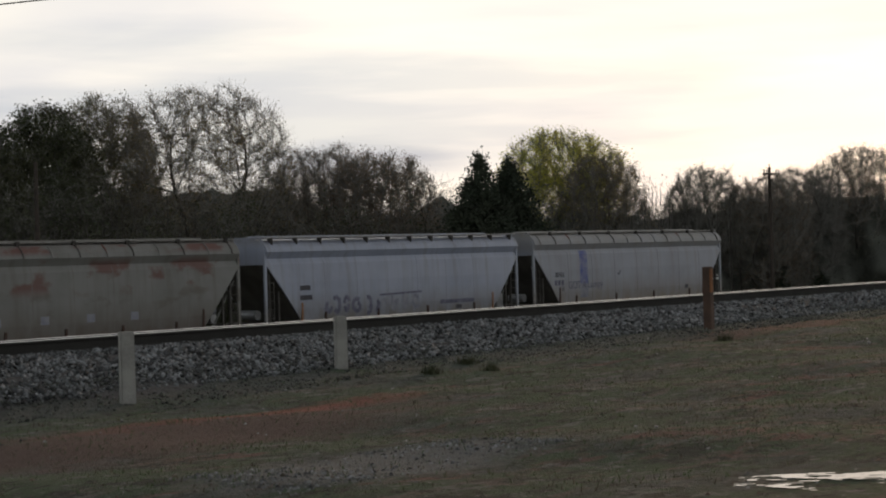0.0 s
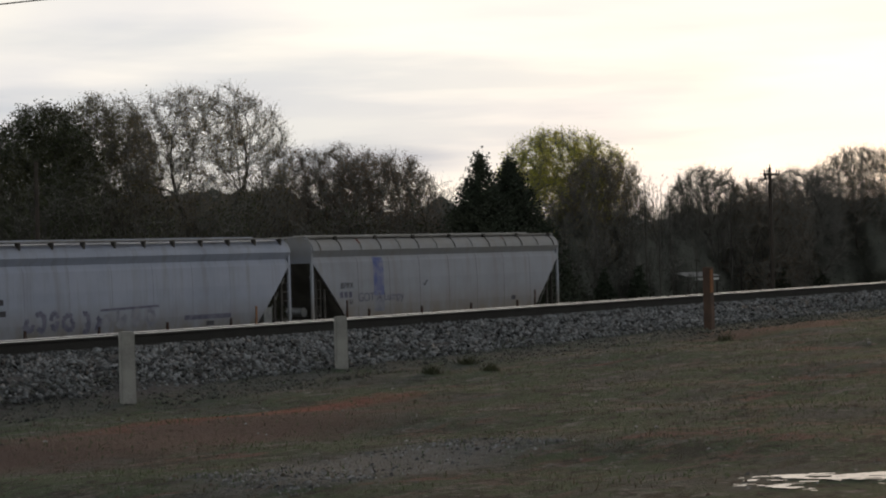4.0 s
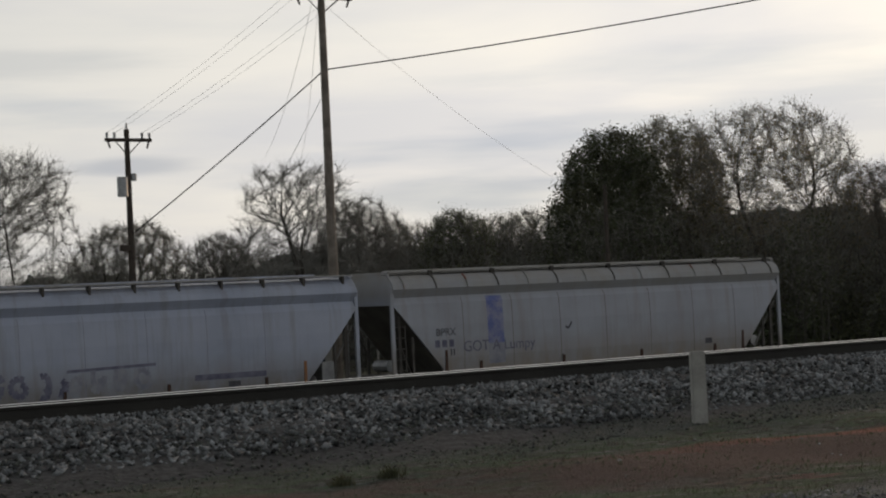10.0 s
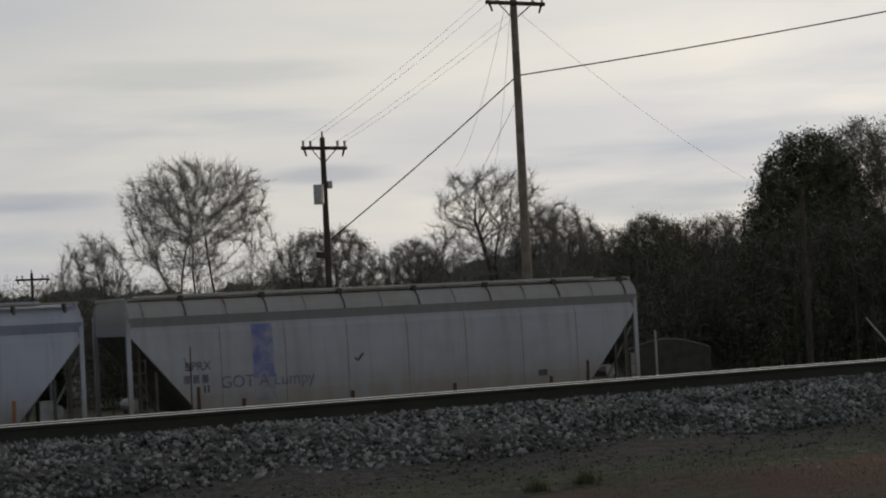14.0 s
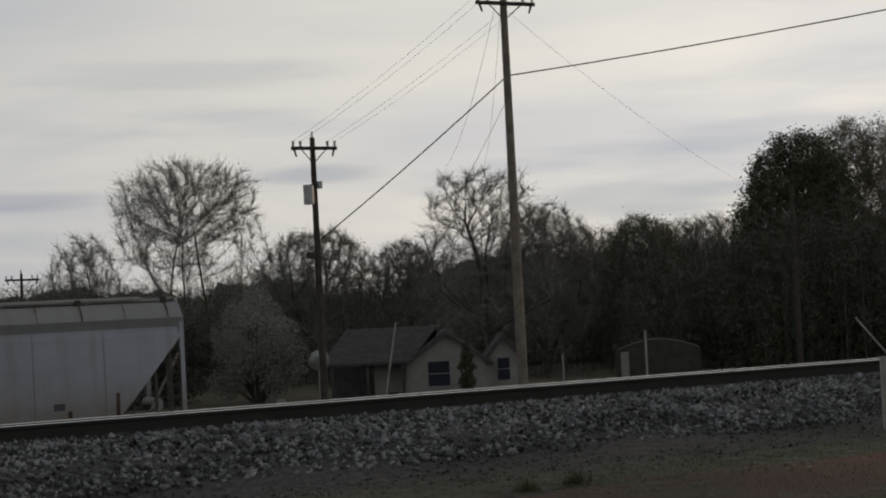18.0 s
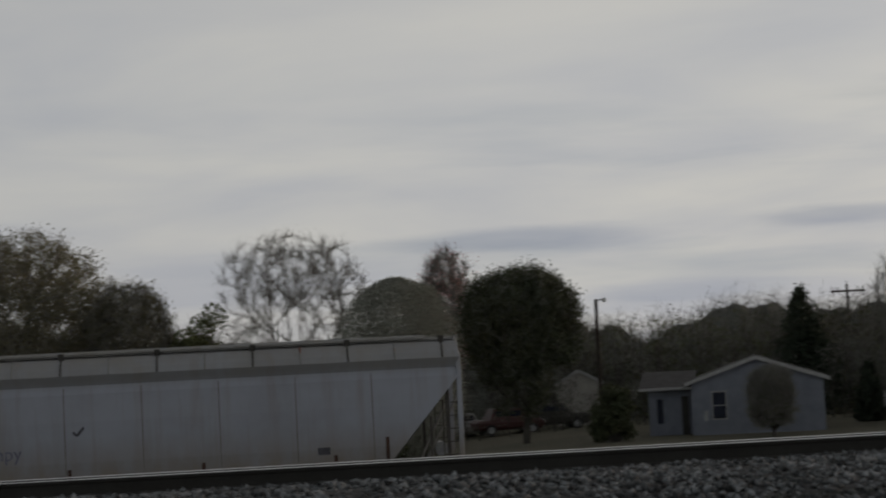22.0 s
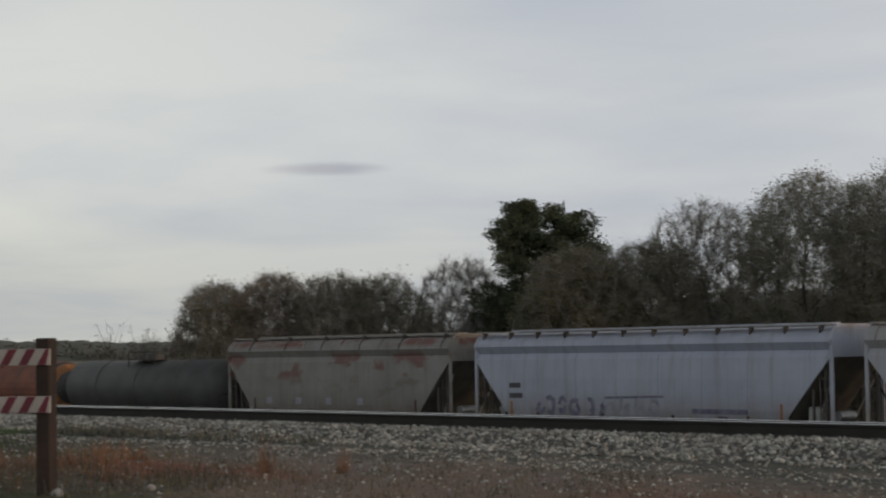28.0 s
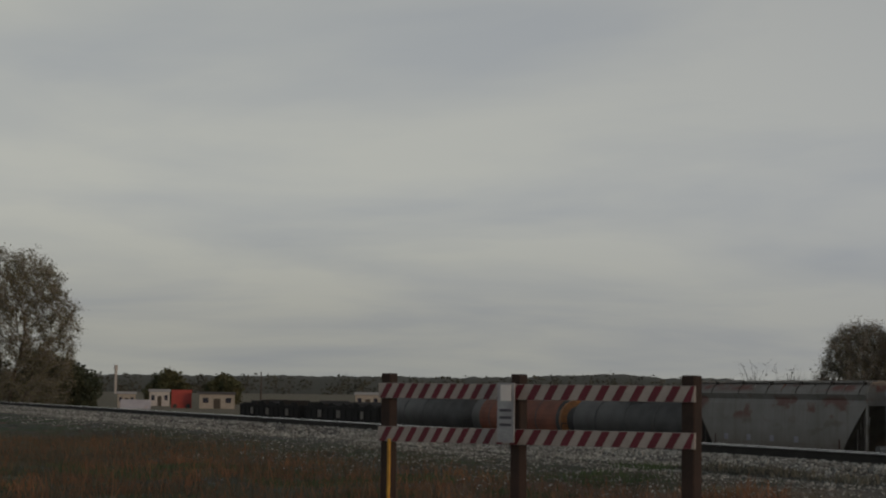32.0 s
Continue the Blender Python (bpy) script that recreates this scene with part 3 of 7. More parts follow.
        ad = t.nodes.new("ShaderNodeMath")
        ad.operation = "MULTIPLY_ADD"
        t.links.new(noise_(1.6, 8, 0.75), ad.inputs[0])
        ad.inputs[1].default_value = 1.6
        t.links.new(ln.outputs["Value"], ad.inputs[2])
        c = over(c, colour, band(ad.outputs[0], 1.95, 1.35))
    # small stones and cinders trodden into the soil along the bed
    sp0 = t.nodes.new("ShaderNodeSeparateXYZ")
    t.links.new(co.outputs["Object"], sp0.inputs[0])
    strip = t.nodes.new("ShaderNodeMath")
    strip.operation = "MULTIPLY"
    t.links.new(band(sp0.outputs["Y"], 13.7, 14.9), strip.inputs[0])
    t.links.new(band(noise_(1.7, 7, 0.7), 0.36, 0.52), strip.inputs[1])
    c = over(c, (0.082, 0.089, 0.082), strip.outputs[0])
    # pale mown grass on the low ground beyond the tracks
    sp = t.nodes.new("ShaderNodeSeparateXYZ")
    t.links.new(co.outputs["Object"], sp.inputs[0])
    lawn = over((0.13, 0.125, 0.085), (0.17, 0.155, 0.11), band(noise_(0.3, 8, 0.7), 0.40, 0.62))
    mx = t.nodes.new("ShaderNodeMix")
    mx.data_type = "RGBA"
    t.links.new(band(sp.outputs["Y"], 26.0, 34.0), mx.inputs[0])
    t.links.new(c, mx.inputs[6])
    t.links.new(lawn, mx.inputs[7])
    c = mx.outputs[2]
    c = over(c, (0.03, 0.026, 0.022), band(noise_(16.0, 5, 0.7), 0.60, 0.74))
    t.links.new(c, b.inputs["Base Color"])
    bp = t.nodes.new("ShaderNodeBump")
    bp.inputs["Strength"].default_value, bp.inputs["Distance"].default_value = 0.8, 0.12
    t.links.new(noise_(7.0, 8, 0.75), bp.inputs["Height"])
    t.links.new(bp.outputs[0], b.inputs["Normal"])
    return m


ground = arrays("ground", np.stack([GX, GY, GZ], -1).reshape(-1, 3), quads, ground_material())
tagged(ground, "brown field of thin grass, red clay and gravel", "ground", kind="structure")
for p in ground.data.polygons:
    p.use_smooth = True

# ---- near railway track ----
prof = [(14.3, -0.14), (15.3, 0.08), (16.2, 0.27), (17.0, 0.375), (17.5, 0.40), (20.0, 0.375), (20.5, 0.35), (23.2, -0.7)]
bx = np.concatenate([np.arange(-420, -60, 12.0), np.arange(-60, 60, 0.6), np.arange(60, 421, 12.0)])
bv = np.array([(x, y, z + 0.02 * math.sin(x * 1.7 + y * 3) + 0.2 * float(smooth(8, 30, x)) * (1 if y < 15 else 0)) for x in bx for y, z in prof])
k = len(prof)
bi = np.arange(len(bv)).reshape(-1, k)
ballast = arrays("ballast_bed", bv, np.stack([bi[:-1, :-1], bi[1:, :-1], bi[1:, 1:], bi[:-1, 1:]], -1).reshape(-1, 4), M["ballast"])
tagged(ballast, "grey crushed stone bed under the track", "ballast", kind="structure")

# loose crushed stones on the near shoulder
rs = np.random.RandomState(3)


def stones(name, n, x0, x1, y0, y1, s0, s1, label, mat="stone"):
    shape = np.array([(1, 0, 0), (-0.5, 0.87, 0), (-0.5, -0.87, 0), (0.15, 0, 0.9), (-0.15, 0.1, -0.9)], float)
    tri = np.array([(0, 1, 3), (1, 2, 3), (2, 0, 3), (1, 0, 4), (2, 1, 4), (0, 2, 4)])
    x, y = rs.uniform(x0, x1, n), y0 + (y1 - y0) * rs.rand(n) ** (0.9 if y1 > y0 else 2.2)
    z = np.maximum(np.interp(y, [p[0] for p in prof], [p[1] for p in prof]) + 0.2 * smooth(8, 30, x) * (y < 15), ground_z(x, y))
    size = rs.uniform(s0, s1, n)
    v = shape[None] * rs.uniform(0.55, 1.35, (n, 5, 1)) * size[:, None, None]
    a, b = rs.uniform(0, 6.28, n), rs.uniform(0, 6.28, n)
    ca, sa, cb, sb = np.cos(a)[:, None], np.sin(a)[:, None], np.cos(b)[:, None], np.sin(b)[:, None]
    vx, vy, vz = v[..., 0] * ca - v[..., 1] * sa, v[..., 0] * sa + v[..., 1] * ca, v[..., 2]
    vy, vz = vy * cb - vz * sb, vy * sb + vz * cb
    vv = np.stack([vx + x[:, None], vy + y[:, None], vz + z[:, None] + size[:, None] * 0.25], -1).reshape(-1, 3)
    f = (tri[None] + 5 * np.arange(n)[:, None, None]).reshape(-1, 3)
    return tagged(arrays(name, vv, f, M[mat]), label, "ballast", kind="stuff")


stones("ballast_stones", 30000, -9, 30, 15.3, 17.9, 0.016, 0.050, "grey crushed ballast stones on the track shoulder")
stones("ballast_stones", 7000, 30, 55, 15.3, 17.9, 0.02, 0.05, "grey crushed ballast stones along the shoulder")
stones("ballast_stones", 14000, -45, -9, 15.7, 17.9, 0.018, 0.046, "pale ballast stones on the shoulder", "stone_pale")
stones("ballast_stones", 6000, -110, -45, 15.0, 17.9, 0.03, 0.06, "pale crushed stones along the far shoulder", "stone_pale")
stones("ballast_stones", 13000, -9, 40, 15.9, 14.2, 0.010, 0.030, "small earth-stained stones at the foot of the bed", "stone_dirty")
stones("ballast_stones", 8000, -40, -3, 15.2, 10.6, 0.008, 0.026, "pale and rusty pebbles strewn over bare soil", "stone_pale")
stones("ballast_stones", 6000, -75, -5, 15.9, 12.8, 0.010, 0.032, "crushed stones spilt over the edge of the bed", "stone_pale")

track = empty("railway_track", 0, RAIL_Y, 0, label="near railway track with polished rails on ties", category="track", kind="structure")


def rail_piece(name, y, drop=0.0):
    prof_r = [(-0.075, -0.172), (0.075, -0.172), (0.075, -0.16), (0.012, -0.14), (0.012, -0.045), (0.037, -0.035), (0.037, -0.012), (0.031, -0.005), (-0.031, -0.005), (-0.037, -0.012), (-0.037, -0.035), (-0.012, -0.045), (-0.012, -0.14), (-0.075, -0.16)]
    n = len(prof_r)
    xs = [-600, -60, 60, 600]
    v = [(x, py + y, RAIL_TOP - drop + pz) for x in xs for py, pz in prof_r]
    f = [(i * n + j, i * n + (j + 1) % n, (i + 1) * n + (j + 1) % n, (i + 1) * n + j) for i in range(3) for j in range(n)]
    ob = link(name, v, f, M["rail"], track)
    crown = [(-0.0325, -0.0055), (-0.029, -0.0030), (-0.008, -0.0012), (0.014, 0.0), (0.027, -0.001), (0.032, -0.005)]
    v = [(x, y + py, RAIL_TOP - drop + pz) for x in (-600, 600) for py, pz in crown]
    top = link("rail_head_top", v, [(j, j + 1, 7 + j, 6 + j) for j in range(5)], M["railhead"], ob, "bright worn top of the rail")
    return ob


rail_piece("rail", 0.0)
rail_piece("rail", 1.5, 0.055)  # the track is canted away
tie_me = None
for i in range(-110, 111):
    if tie_me is None:
        ob = boxed("tie", M["tie"], track, -0.11, 0.11, -0.5, 2.0, 0.20, 0.372, bevel=0.01)
        tie_me = ob.data
    else:
        ob = new("tie", tie_me)
        ob.parent = track
    ob.location = (i * 0.55, 0, 0.0)

# puddle: a still sheet of water lying in the dip
pm = material("still_puddle_water", (0.03, 0.03, 0.028), (0.02, 0.02, 0.018), 0.03, bump=0)
cell = 0.022
pv, pf = [], []
for iu in range(-70, 71):
    for iw in range(-34, 35):
        u, w = iu * cell, iw * cell
        q = Vector((u * 1.7, w * 4.2, 0.3))
        wet_ = 0.55 - (u / 1.3) ** 2 - (w / 0.62) ** 2 + 0.8 * noise.noise(q) + 0.7 * noise.noise(q * 2.6) + 0.4 * noise.noise(q * 6.0) + 0.38 * u
        if wet_ > 0.50:
            n0 = len(pv)
            for du, dw in ((0, 0), (cell, 0), (cell, cell), (0, cell)):
                a, b = u + du, w + dw
                pv.append((11.38 + a * 0.55 + b * 0.835, 5.62 - a * 0.835 + b * 0.55, -0.058))
            pf.append((n0 + 3, n0 + 2, n0 + 1, n0))
puddle = link("puddle", pv, pf, pm)
tagged(puddle, "shallow rain puddle reflecting the pale sky", "puddle", kind="structure")


# ---- trees ----
def tubes(segs, n):
    """Tapered tubes from an array of rows p0, p1, r0, r1."""
    s = np.array(segs, float)
    p0, p1, r0, r1 = s[:, 0:3], s[:, 3:6], s[:, 6], s[:, 7]
    d = p1 - p0
    d /= np.maximum(np.linalg.norm(d, axis=1, keepdims=True), 1e-9)
    ref = np.where(np.abs(d[:, 2:3]) > 0.9, [[1.0, 0, 0]], [[0, 0, 1.0]])
    u = np.cross(d, ref)
    u /= np.linalg.norm(u, axis=1, keepdims=True)
    w = np.cross(d, u)
    a = np.arange(n) / n * 2 * np.pi
    ring = u[:, None] * np.cos(a)[None, :, None] + w[:, None] * np.sin(a)[None, :, None]
    v = np.concatenate([p0[:, None] + ring * r0[:, None, None], p1[:, None] + ring * r1[:, None, None]], 1).reshape(-1, 3)
    j = np.arange(n)
    f = np.stack([j, (j + 1) % n, n + (j + 1) % n, n + j], -1)
    return v, (f[None] + 2 * n * np.arange(len(s))[:, None, None]).reshape(-1, 4)


DOME = (0.78, 0.97, 1.04, 0.98, 0.78, 0.36)


def limbs(rn, height, width, stems=1, base=0.2, fork_at=0.22, spread=0.0, shape=DOME, counts=(11, 7, 6, 5), lift=0.35, shell=1.5, reach_out=0.38, stout=1.0):
    """Branches grow step by step towards open room in a domed, clumpy crown, forking as they go; their girth adds up towards the trunk.
    Returns branch rows (two ends, two radii), the finest branches' ends and the way each of these points."""
    half, tall_ = width / 2, height - 0.1
    ph = rn.uniform(0, 6.28, 6)

    def inside(p):
        a = np.arctan2(p[:, 1], p[:, 0])
        u = (p[:, 2] / tall_ - base) / (1 - base)
        lump = 0.97 + 0.06 * np.sin(3 * a + ph[0] + 5 * u) * np.sin(6 * u + ph[2]) + 0.05 * np.sin(4 * a + ph[1] - 11 * u) + 0.04 * np.sin(7 * a + ph[3] + 15 * u)
        lim = half * np.interp(u, [-0.05, 0, 0.2, 0.45, 0.7, 0.88, 1.0, 1.03], (0.3,) + tuple(shape) + (0.0,)) * lump
        return (np.hypot(p[:, 0], p[:, 1]) < lim) & (u < 0.985 + 0.01 * np.sin(2 * a + ph[4]) + 0.02 * np.sin(9 * p[:, 0] / half + ph[5])) & (u > -0.03)

    room = rn.uniform(-1, 1, (12000, 3)) * [half, half, 0.5 * tall_] + [0, 0, 0.5 * tall_]
    room = room[inside(room)]
    # the crown is made of clumps, thickest towards its outside
    heart = np.array([0, 0, tall_ * (base + 0.25 * (1 - base))])
    depth = np.linalg.norm((room - heart) / [half, half, 0.5 * tall_ * (1 - base) + 0.1], axis=1)
    seeds = room[rn.choice(len(room), 34, p=depth ** 1.5 / (depth ** 1.5).sum())]
    near = np.min(np.linalg.norm(room[:, None] - seeds[None], axis=2), axis=1)
    like = (np.exp(-(near / (0.20 * half)) ** 2) + 0.5 + 0.5 * (depth > 0.8)) * depth ** shell
    want = min(len(room), 55 * sum(counts) + 300)
    room = room[rn.choice(len(room), want, replace=False, p=like / like.sum())]

    step = 0.030 * height + 0.04
    pos, par = [], []

    def run(p, way, n, parent, bend=0.12):
        for _ in range(n):
            way = way + rn.normal(0, bend, 3) * 0.6
            way /= np.linalg.norm(way)
            p = p + way * step
            pos.append(p)
            par.append(parent)
            parent = len(pos) - 1
        return parent

    for s_ in range(stems):
        a = 6.28 * s_ / stems + rn.uniform(-0.4, 0.4)
        foot = np.array([math.cos(a), math.sin(a), 0]) * (0.0 if stems == 1 else 0.006 * height)
        way = np.array([math.cos(a), math.sin(a), 0]) * (0.04 if stems == 1 else 0.30 + 2 * spread) + [0, 0, 1]
        pos.append(foot)
        par.append(-1)
        top = run(foot, way, max(3, int(fork_at * height / step)), len(pos) - 1, 0.05)
        k = max(2, 7 // stems)
        for i in range(k):
            az, el = a + 2.4 * i + rn.uniform(-0.3, 0.3), radians(rn.uniform(32, 66) if i else 80)
            start = max(top - (i % 4), 0)
            run(pos[start], np.array([math.cos(az) * math.cos(el), math.sin(az) * math.cos(el), math.sin(el)]), max(3, int(reach_out * rn.uniform(0.8, 1.2) * height / step)), start, 0.09)
    P = np.array(pos)
    gap = np.linalg.norm(room[:, None] - P[None], axis=2)
    who, far = gap.argmin(1), gap.min(1)
    alive = np.ones(len(room), bool)
    par_, idle = np.array(par), np.zeros(len(room), int)
    for _ in range(75):
        alive &= far > 1.25 * step
        if not alive.any():
            break
        w = room[alive] - P[who[alive]]
        w /= np.linalg.norm(w, axis=1, keepdims=True)
        pull = np.zeros_like(P)
        np.add.at(pull, who[alive], w)
        grow = np.unique(who[alive])
        d = pull[grow]
        d /= np.linalg.norm(d, axis=1, keepdims=True) + 1e-6
        back = par_[grow]
        held = P[grow] - P[np.maximum(back, 0)]
        held /= np.linalg.norm(held, axis=1, keepdims=True) + 1e-6
        d += 0.75 * held + rn.normal(0, 0.08, d.shape) + [0, 0, 0.4 * lift]
        d /= np.linalg.norm(d, axis=1, keepdims=True)
        fresh = P[grow] + d * step
        at = len(P)
        P = np.concatenate([P, fresh])
        par_ = np.concatenate([par_, grow])
        gap = np.linalg.norm(room[:, None] - fresh[None], axis=2)
        closer = gap.min(1) < far
        idle = np.where(closer, 0, idle + 1)
        alive &= idle < 2
        who = np.where(closer, at + gap.argmin(1), who)
        far = np.minimum(far, gap.min(1))
    par = par_
    n = len(P)
    girth = np.zeros(n)
    for i in range(n - 1, -1, -1):
        girth[i] = max(girth[i], 0.013 ** 2.1)
        if par[i] >= 0:
            girth[par[i]] += girth[i]
    r = np.minimum(stout * girth ** (1 / 2.1), 0.026 * height)
    kid = np.nonzero(par >= 0)[0]
    rows = np.concatenate([P[par[kid]], P[kid], np.minimum(r[par[kid]], r[kid] * 1.6)[:, None], r[kid][:, None]], 1)
    fine = kid[r[kid] < 0.034]
    return rows, P[fine], P[fine] - P[par[fine]]


def leaves(r, pts, per, reach, size, flat=0.6):
    """Small randomly turned leaf quads scattered round the given points."""
    n = len(pts) * per
    c = np.repeat(pts, per, 0) + np.clip(r.normal(0, 1, (n, 3)), -1.7, 1.7) * np.array([reach, reach, reach * flat])
    a = r.normal(0, 1, (n, 3))
    a /= np.linalg.norm(a, axis=1, keepdims=True)
    b = np.cross(a, r.normal(0, 1, (n, 3)))
    b /= np.linalg.norm(b, axis=1, keepdims=True)
    s = r.uniform(0.6, 1.3, (n, 1)) * size
    v = np.stack([c - a * s, c + a * s + b * s * 0.3, c - a * s * 0.2 + b * s * 1.1], 1).reshape(-1, 3)
    return v, np.arange(3 * n).reshape(-1, 3)


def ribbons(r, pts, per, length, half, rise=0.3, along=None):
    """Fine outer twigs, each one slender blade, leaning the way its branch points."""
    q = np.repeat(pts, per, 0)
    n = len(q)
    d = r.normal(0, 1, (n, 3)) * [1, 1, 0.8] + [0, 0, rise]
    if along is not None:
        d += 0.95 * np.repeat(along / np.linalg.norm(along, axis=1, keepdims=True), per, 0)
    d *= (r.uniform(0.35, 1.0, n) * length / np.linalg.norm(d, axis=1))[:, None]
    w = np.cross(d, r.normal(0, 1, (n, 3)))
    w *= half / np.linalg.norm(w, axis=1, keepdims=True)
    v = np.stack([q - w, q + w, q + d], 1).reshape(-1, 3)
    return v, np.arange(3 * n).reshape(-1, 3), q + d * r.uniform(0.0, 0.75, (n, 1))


def broad_tree(name, x, y, z, height, width, seed, leaf=None, per=20, size=0.05, reach=0.26, label="", rz=0.0, twig=4, nests=0, **kw):
    rn = np.random.RandomState(seed)
    rows, tips, last = limbs(rn, height, width, **kw)
    if len(tips) > 8000:
        pick = rn.permutation(len(tips))[:8000]
        tips, last = tips[pick], last[pick]
    tree = empty(name, x, y, z, rz)
    thick = rows[:, 7] > 0.04
    v, f = tubes(rows[thick], 6)
    arrays("trunk", v, f, M["bark"], tree)
    v, f = tubes(rows[~thick], 3)
    tagged(arrays("branchwork", v, f, M["twig"], tree), kind="stuff")
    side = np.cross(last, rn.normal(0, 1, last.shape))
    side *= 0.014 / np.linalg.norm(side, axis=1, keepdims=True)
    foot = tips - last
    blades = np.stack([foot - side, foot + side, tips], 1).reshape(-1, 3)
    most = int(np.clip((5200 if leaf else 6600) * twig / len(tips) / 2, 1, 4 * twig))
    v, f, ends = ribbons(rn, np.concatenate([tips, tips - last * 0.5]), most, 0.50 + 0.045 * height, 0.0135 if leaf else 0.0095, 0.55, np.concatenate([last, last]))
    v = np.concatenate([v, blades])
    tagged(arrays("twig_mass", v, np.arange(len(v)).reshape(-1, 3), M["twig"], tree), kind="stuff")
    if leaf:
        n = min(per, 170) * 580
        v, f = leaves(rn, ends[rn.randint(0, len(ends), n)], 1, reach, size * 1.16, 0.8)
        arrays("crown", v, f, LEAF[leaf], tree)
    high = tips[np.argsort(-tips[:, 2])][60:60 + 600 * nests]
    for i in range(nests):
        bm = bmesh.new()
        bmesh.ops.create_icosphere(bm, subdivisions=2, radius=0.27)
        for w in bm.verts:
            w.co *= 0.8 + 0.5 * noise.noise(w.co * 8)
        part("leaf_nest", bm, M["bark"], tree, "dark ball of dead leaves").location = high[i * 450]
    return tagged(tree, label, "tree", group="trees")


def cone_tree(name, x, y, z, height, width, seed, leaf="cedar", label="", n=9000, size=0.16, power=0.85, base=0.02, ragged=0.30, group="conifers"):
    """A cedar: a straight trunk with short boughs of needles in a ragged cone."""
    rn = np.random.RandomState(seed)
    tree = empty(name, x, y, z)
    v, f = tubes([(0, 0, 0, 0, 0, height * 0.95, height * 0.018, 0.01)], 7)
    arrays("trunk", v, f, M["bark"], tree)
    m = 420
    h = base + (1 - base) * rn.rand(m)
    a = rn.uniform(0, 6.28, m)
    reach = width / 2 * (1 - h) ** power * rn.uniform(1 - ragged, 1 + ragged * 0.6, m)
    p0 = np.stack([0 * h, 0 * h, h * height * 0.97], -1)
    p1 = p0 + np.stack([np.cos(a) * reach, np.sin(a) * reach, 0.12 * reach], -1)
    v, f = tubes(np.concatenate([p0, p1, np.full((m, 1), 0.03), np.full((m, 1), 0.01)], 1), 3)
    tagged(arrays("bough_work", v, f, M["bark"], tree), kind="stuff")
    u = rn.rand(n, 1) ** 0.5
    k_ = rn.choice(m, n, p=(reach + 0.15) / (reach + 0.15).sum())
    pts = p0[k_] * (1 - u) + p1[k_] * u
    v, f = leaves(rn, pts, 1, 0.07 * width ** 0.5, size, 1.0)
    arrays("needles", v, f, LEAF[leaf], tree)
    return tagged(tree, label, "tree", group=group)


def shrub(name, x, y, z, height, width, seed, leaf, label, n=9000, size=0.12, group="shrubs", egg=False):
    """A thicket of stems with a leafy mass in uneven lobes."""
    rn = np.random.RandomState(seed)
    ob = empty(name, x, y, z)
    m = 40
    a, q = rn.uniform(0, 6.28, m), rn.rand(m) ** 0.5
    if egg:
        hz = rn.uniform(0.12, 0.97, m)
        prof_w = np.sin(np.pi * np.clip(hz * 0.82 + 0.14, 0, 1)) ** 0.7
        tip = np.stack([np.cos(a) * q * width / 2 * prof_w * 0.85, np.sin(a) * q * width / 2 * prof_w * 0.85, hz * height], -1)
    else:
        hz = rn.uniform(0.15, 0.95, m)
        tip = np.stack([np.cos(a) * q * width / 2 * 0.85, np.sin(a) * q * width / 2 * 0.6, hz * height * (1 - 0.35 * q ** 2)], -1)
    root = tip * [0.12, 0.12, 0]
    midp = root * 0.5 + tip * [0.4, 0.4, 0.5]
    rows = np.concatenate([np.concatenate([root, midp, np.full((m, 1), 0.05), np.full((m, 1), 0.035)], 1), np.concatenate([midp, tip, np.full((m, 1), 0.035), np.full((m, 1), 0.012)], 1)])
    v, f = tubes(rows, 4)
    tagged(arrays("stem_work", v, f, M["bark"], ob), kind="stuff")
    if egg:
        hz = rn.rand(n) ** 0.9
        a = rn.uniform(0, 6.28, n)
        wob = 1 + 0.05 * np.sin(3 * a + 9 * hz) + 0.05 * np.sin(7 * a - 15 * hz) + 0.04 * rn.normal(0, 1, n)
        q = rn.rand(n) ** 0.45 * width / 2 * np.interp(hz, [0, 0.06, 0.2, 0.42, 0.65, 0.82, 0.94, 1.0], [0.42, 0.66, 0.90, 1.0, 0.95, 0.80, 0.56, 0.12]) * wob
        v, f = leaves(rn, np.stack([np.cos(a) * q, np.sin(a) * q, (0.07 + 0.93 * hz) * height], -1), 1, 0.05, size, 1.0)
        arrays("foliage", v, f, LEAF[leaf], ob)
        return tagged(ob, label, "tree", group=group)
    pts = tip[rn.randint(0, m, n)]
    rad = 0.16 * min(width, height * 1.4)
    d = rn.normal(0, 1, (n, 3))
    d *= (rad * rn.rand(n) ** 0.35 / np.linalg.norm(d, axis=1))[:, None]
    c = pts + d
    c[:, 2] = np.abs(c[:, 2])
    v, f = leaves(rn, c, 1, 0.04, size, 1.0)
    arrays("foliage", v, f, LEAF[leaf], ob)
    return tagged(ob, label, "tree" if egg else "shrub", group=group)


def place(turn, dist):
    x, y = bear(turn, dist)
    return x, y, float(ground_z(x, y)) - 0.03


def tall(turn, tilt, dist):
    return up(tilt, dist) - place(turn, dist)[2]


def wide(deg, dist):
    return dist * math.radians(deg)


def clear(turn, dist):
    """Keeps what stands beyond the train clear of its track."""
    return max(dist, 65 / math.cos(radians(turn))) if abs(turn) < 67 else dist


def grown(name, turn, dist, tilt, deg, seed, leaf=None, **kw):
    dist = clear(turn, dist)
    x, y, z = place(turn, dist)
    return broad_tree(name, x, y, z, tall(turn, tilt - 0.08, dist), wide(deg * 1.12, dist), seed, leaf, **kw)


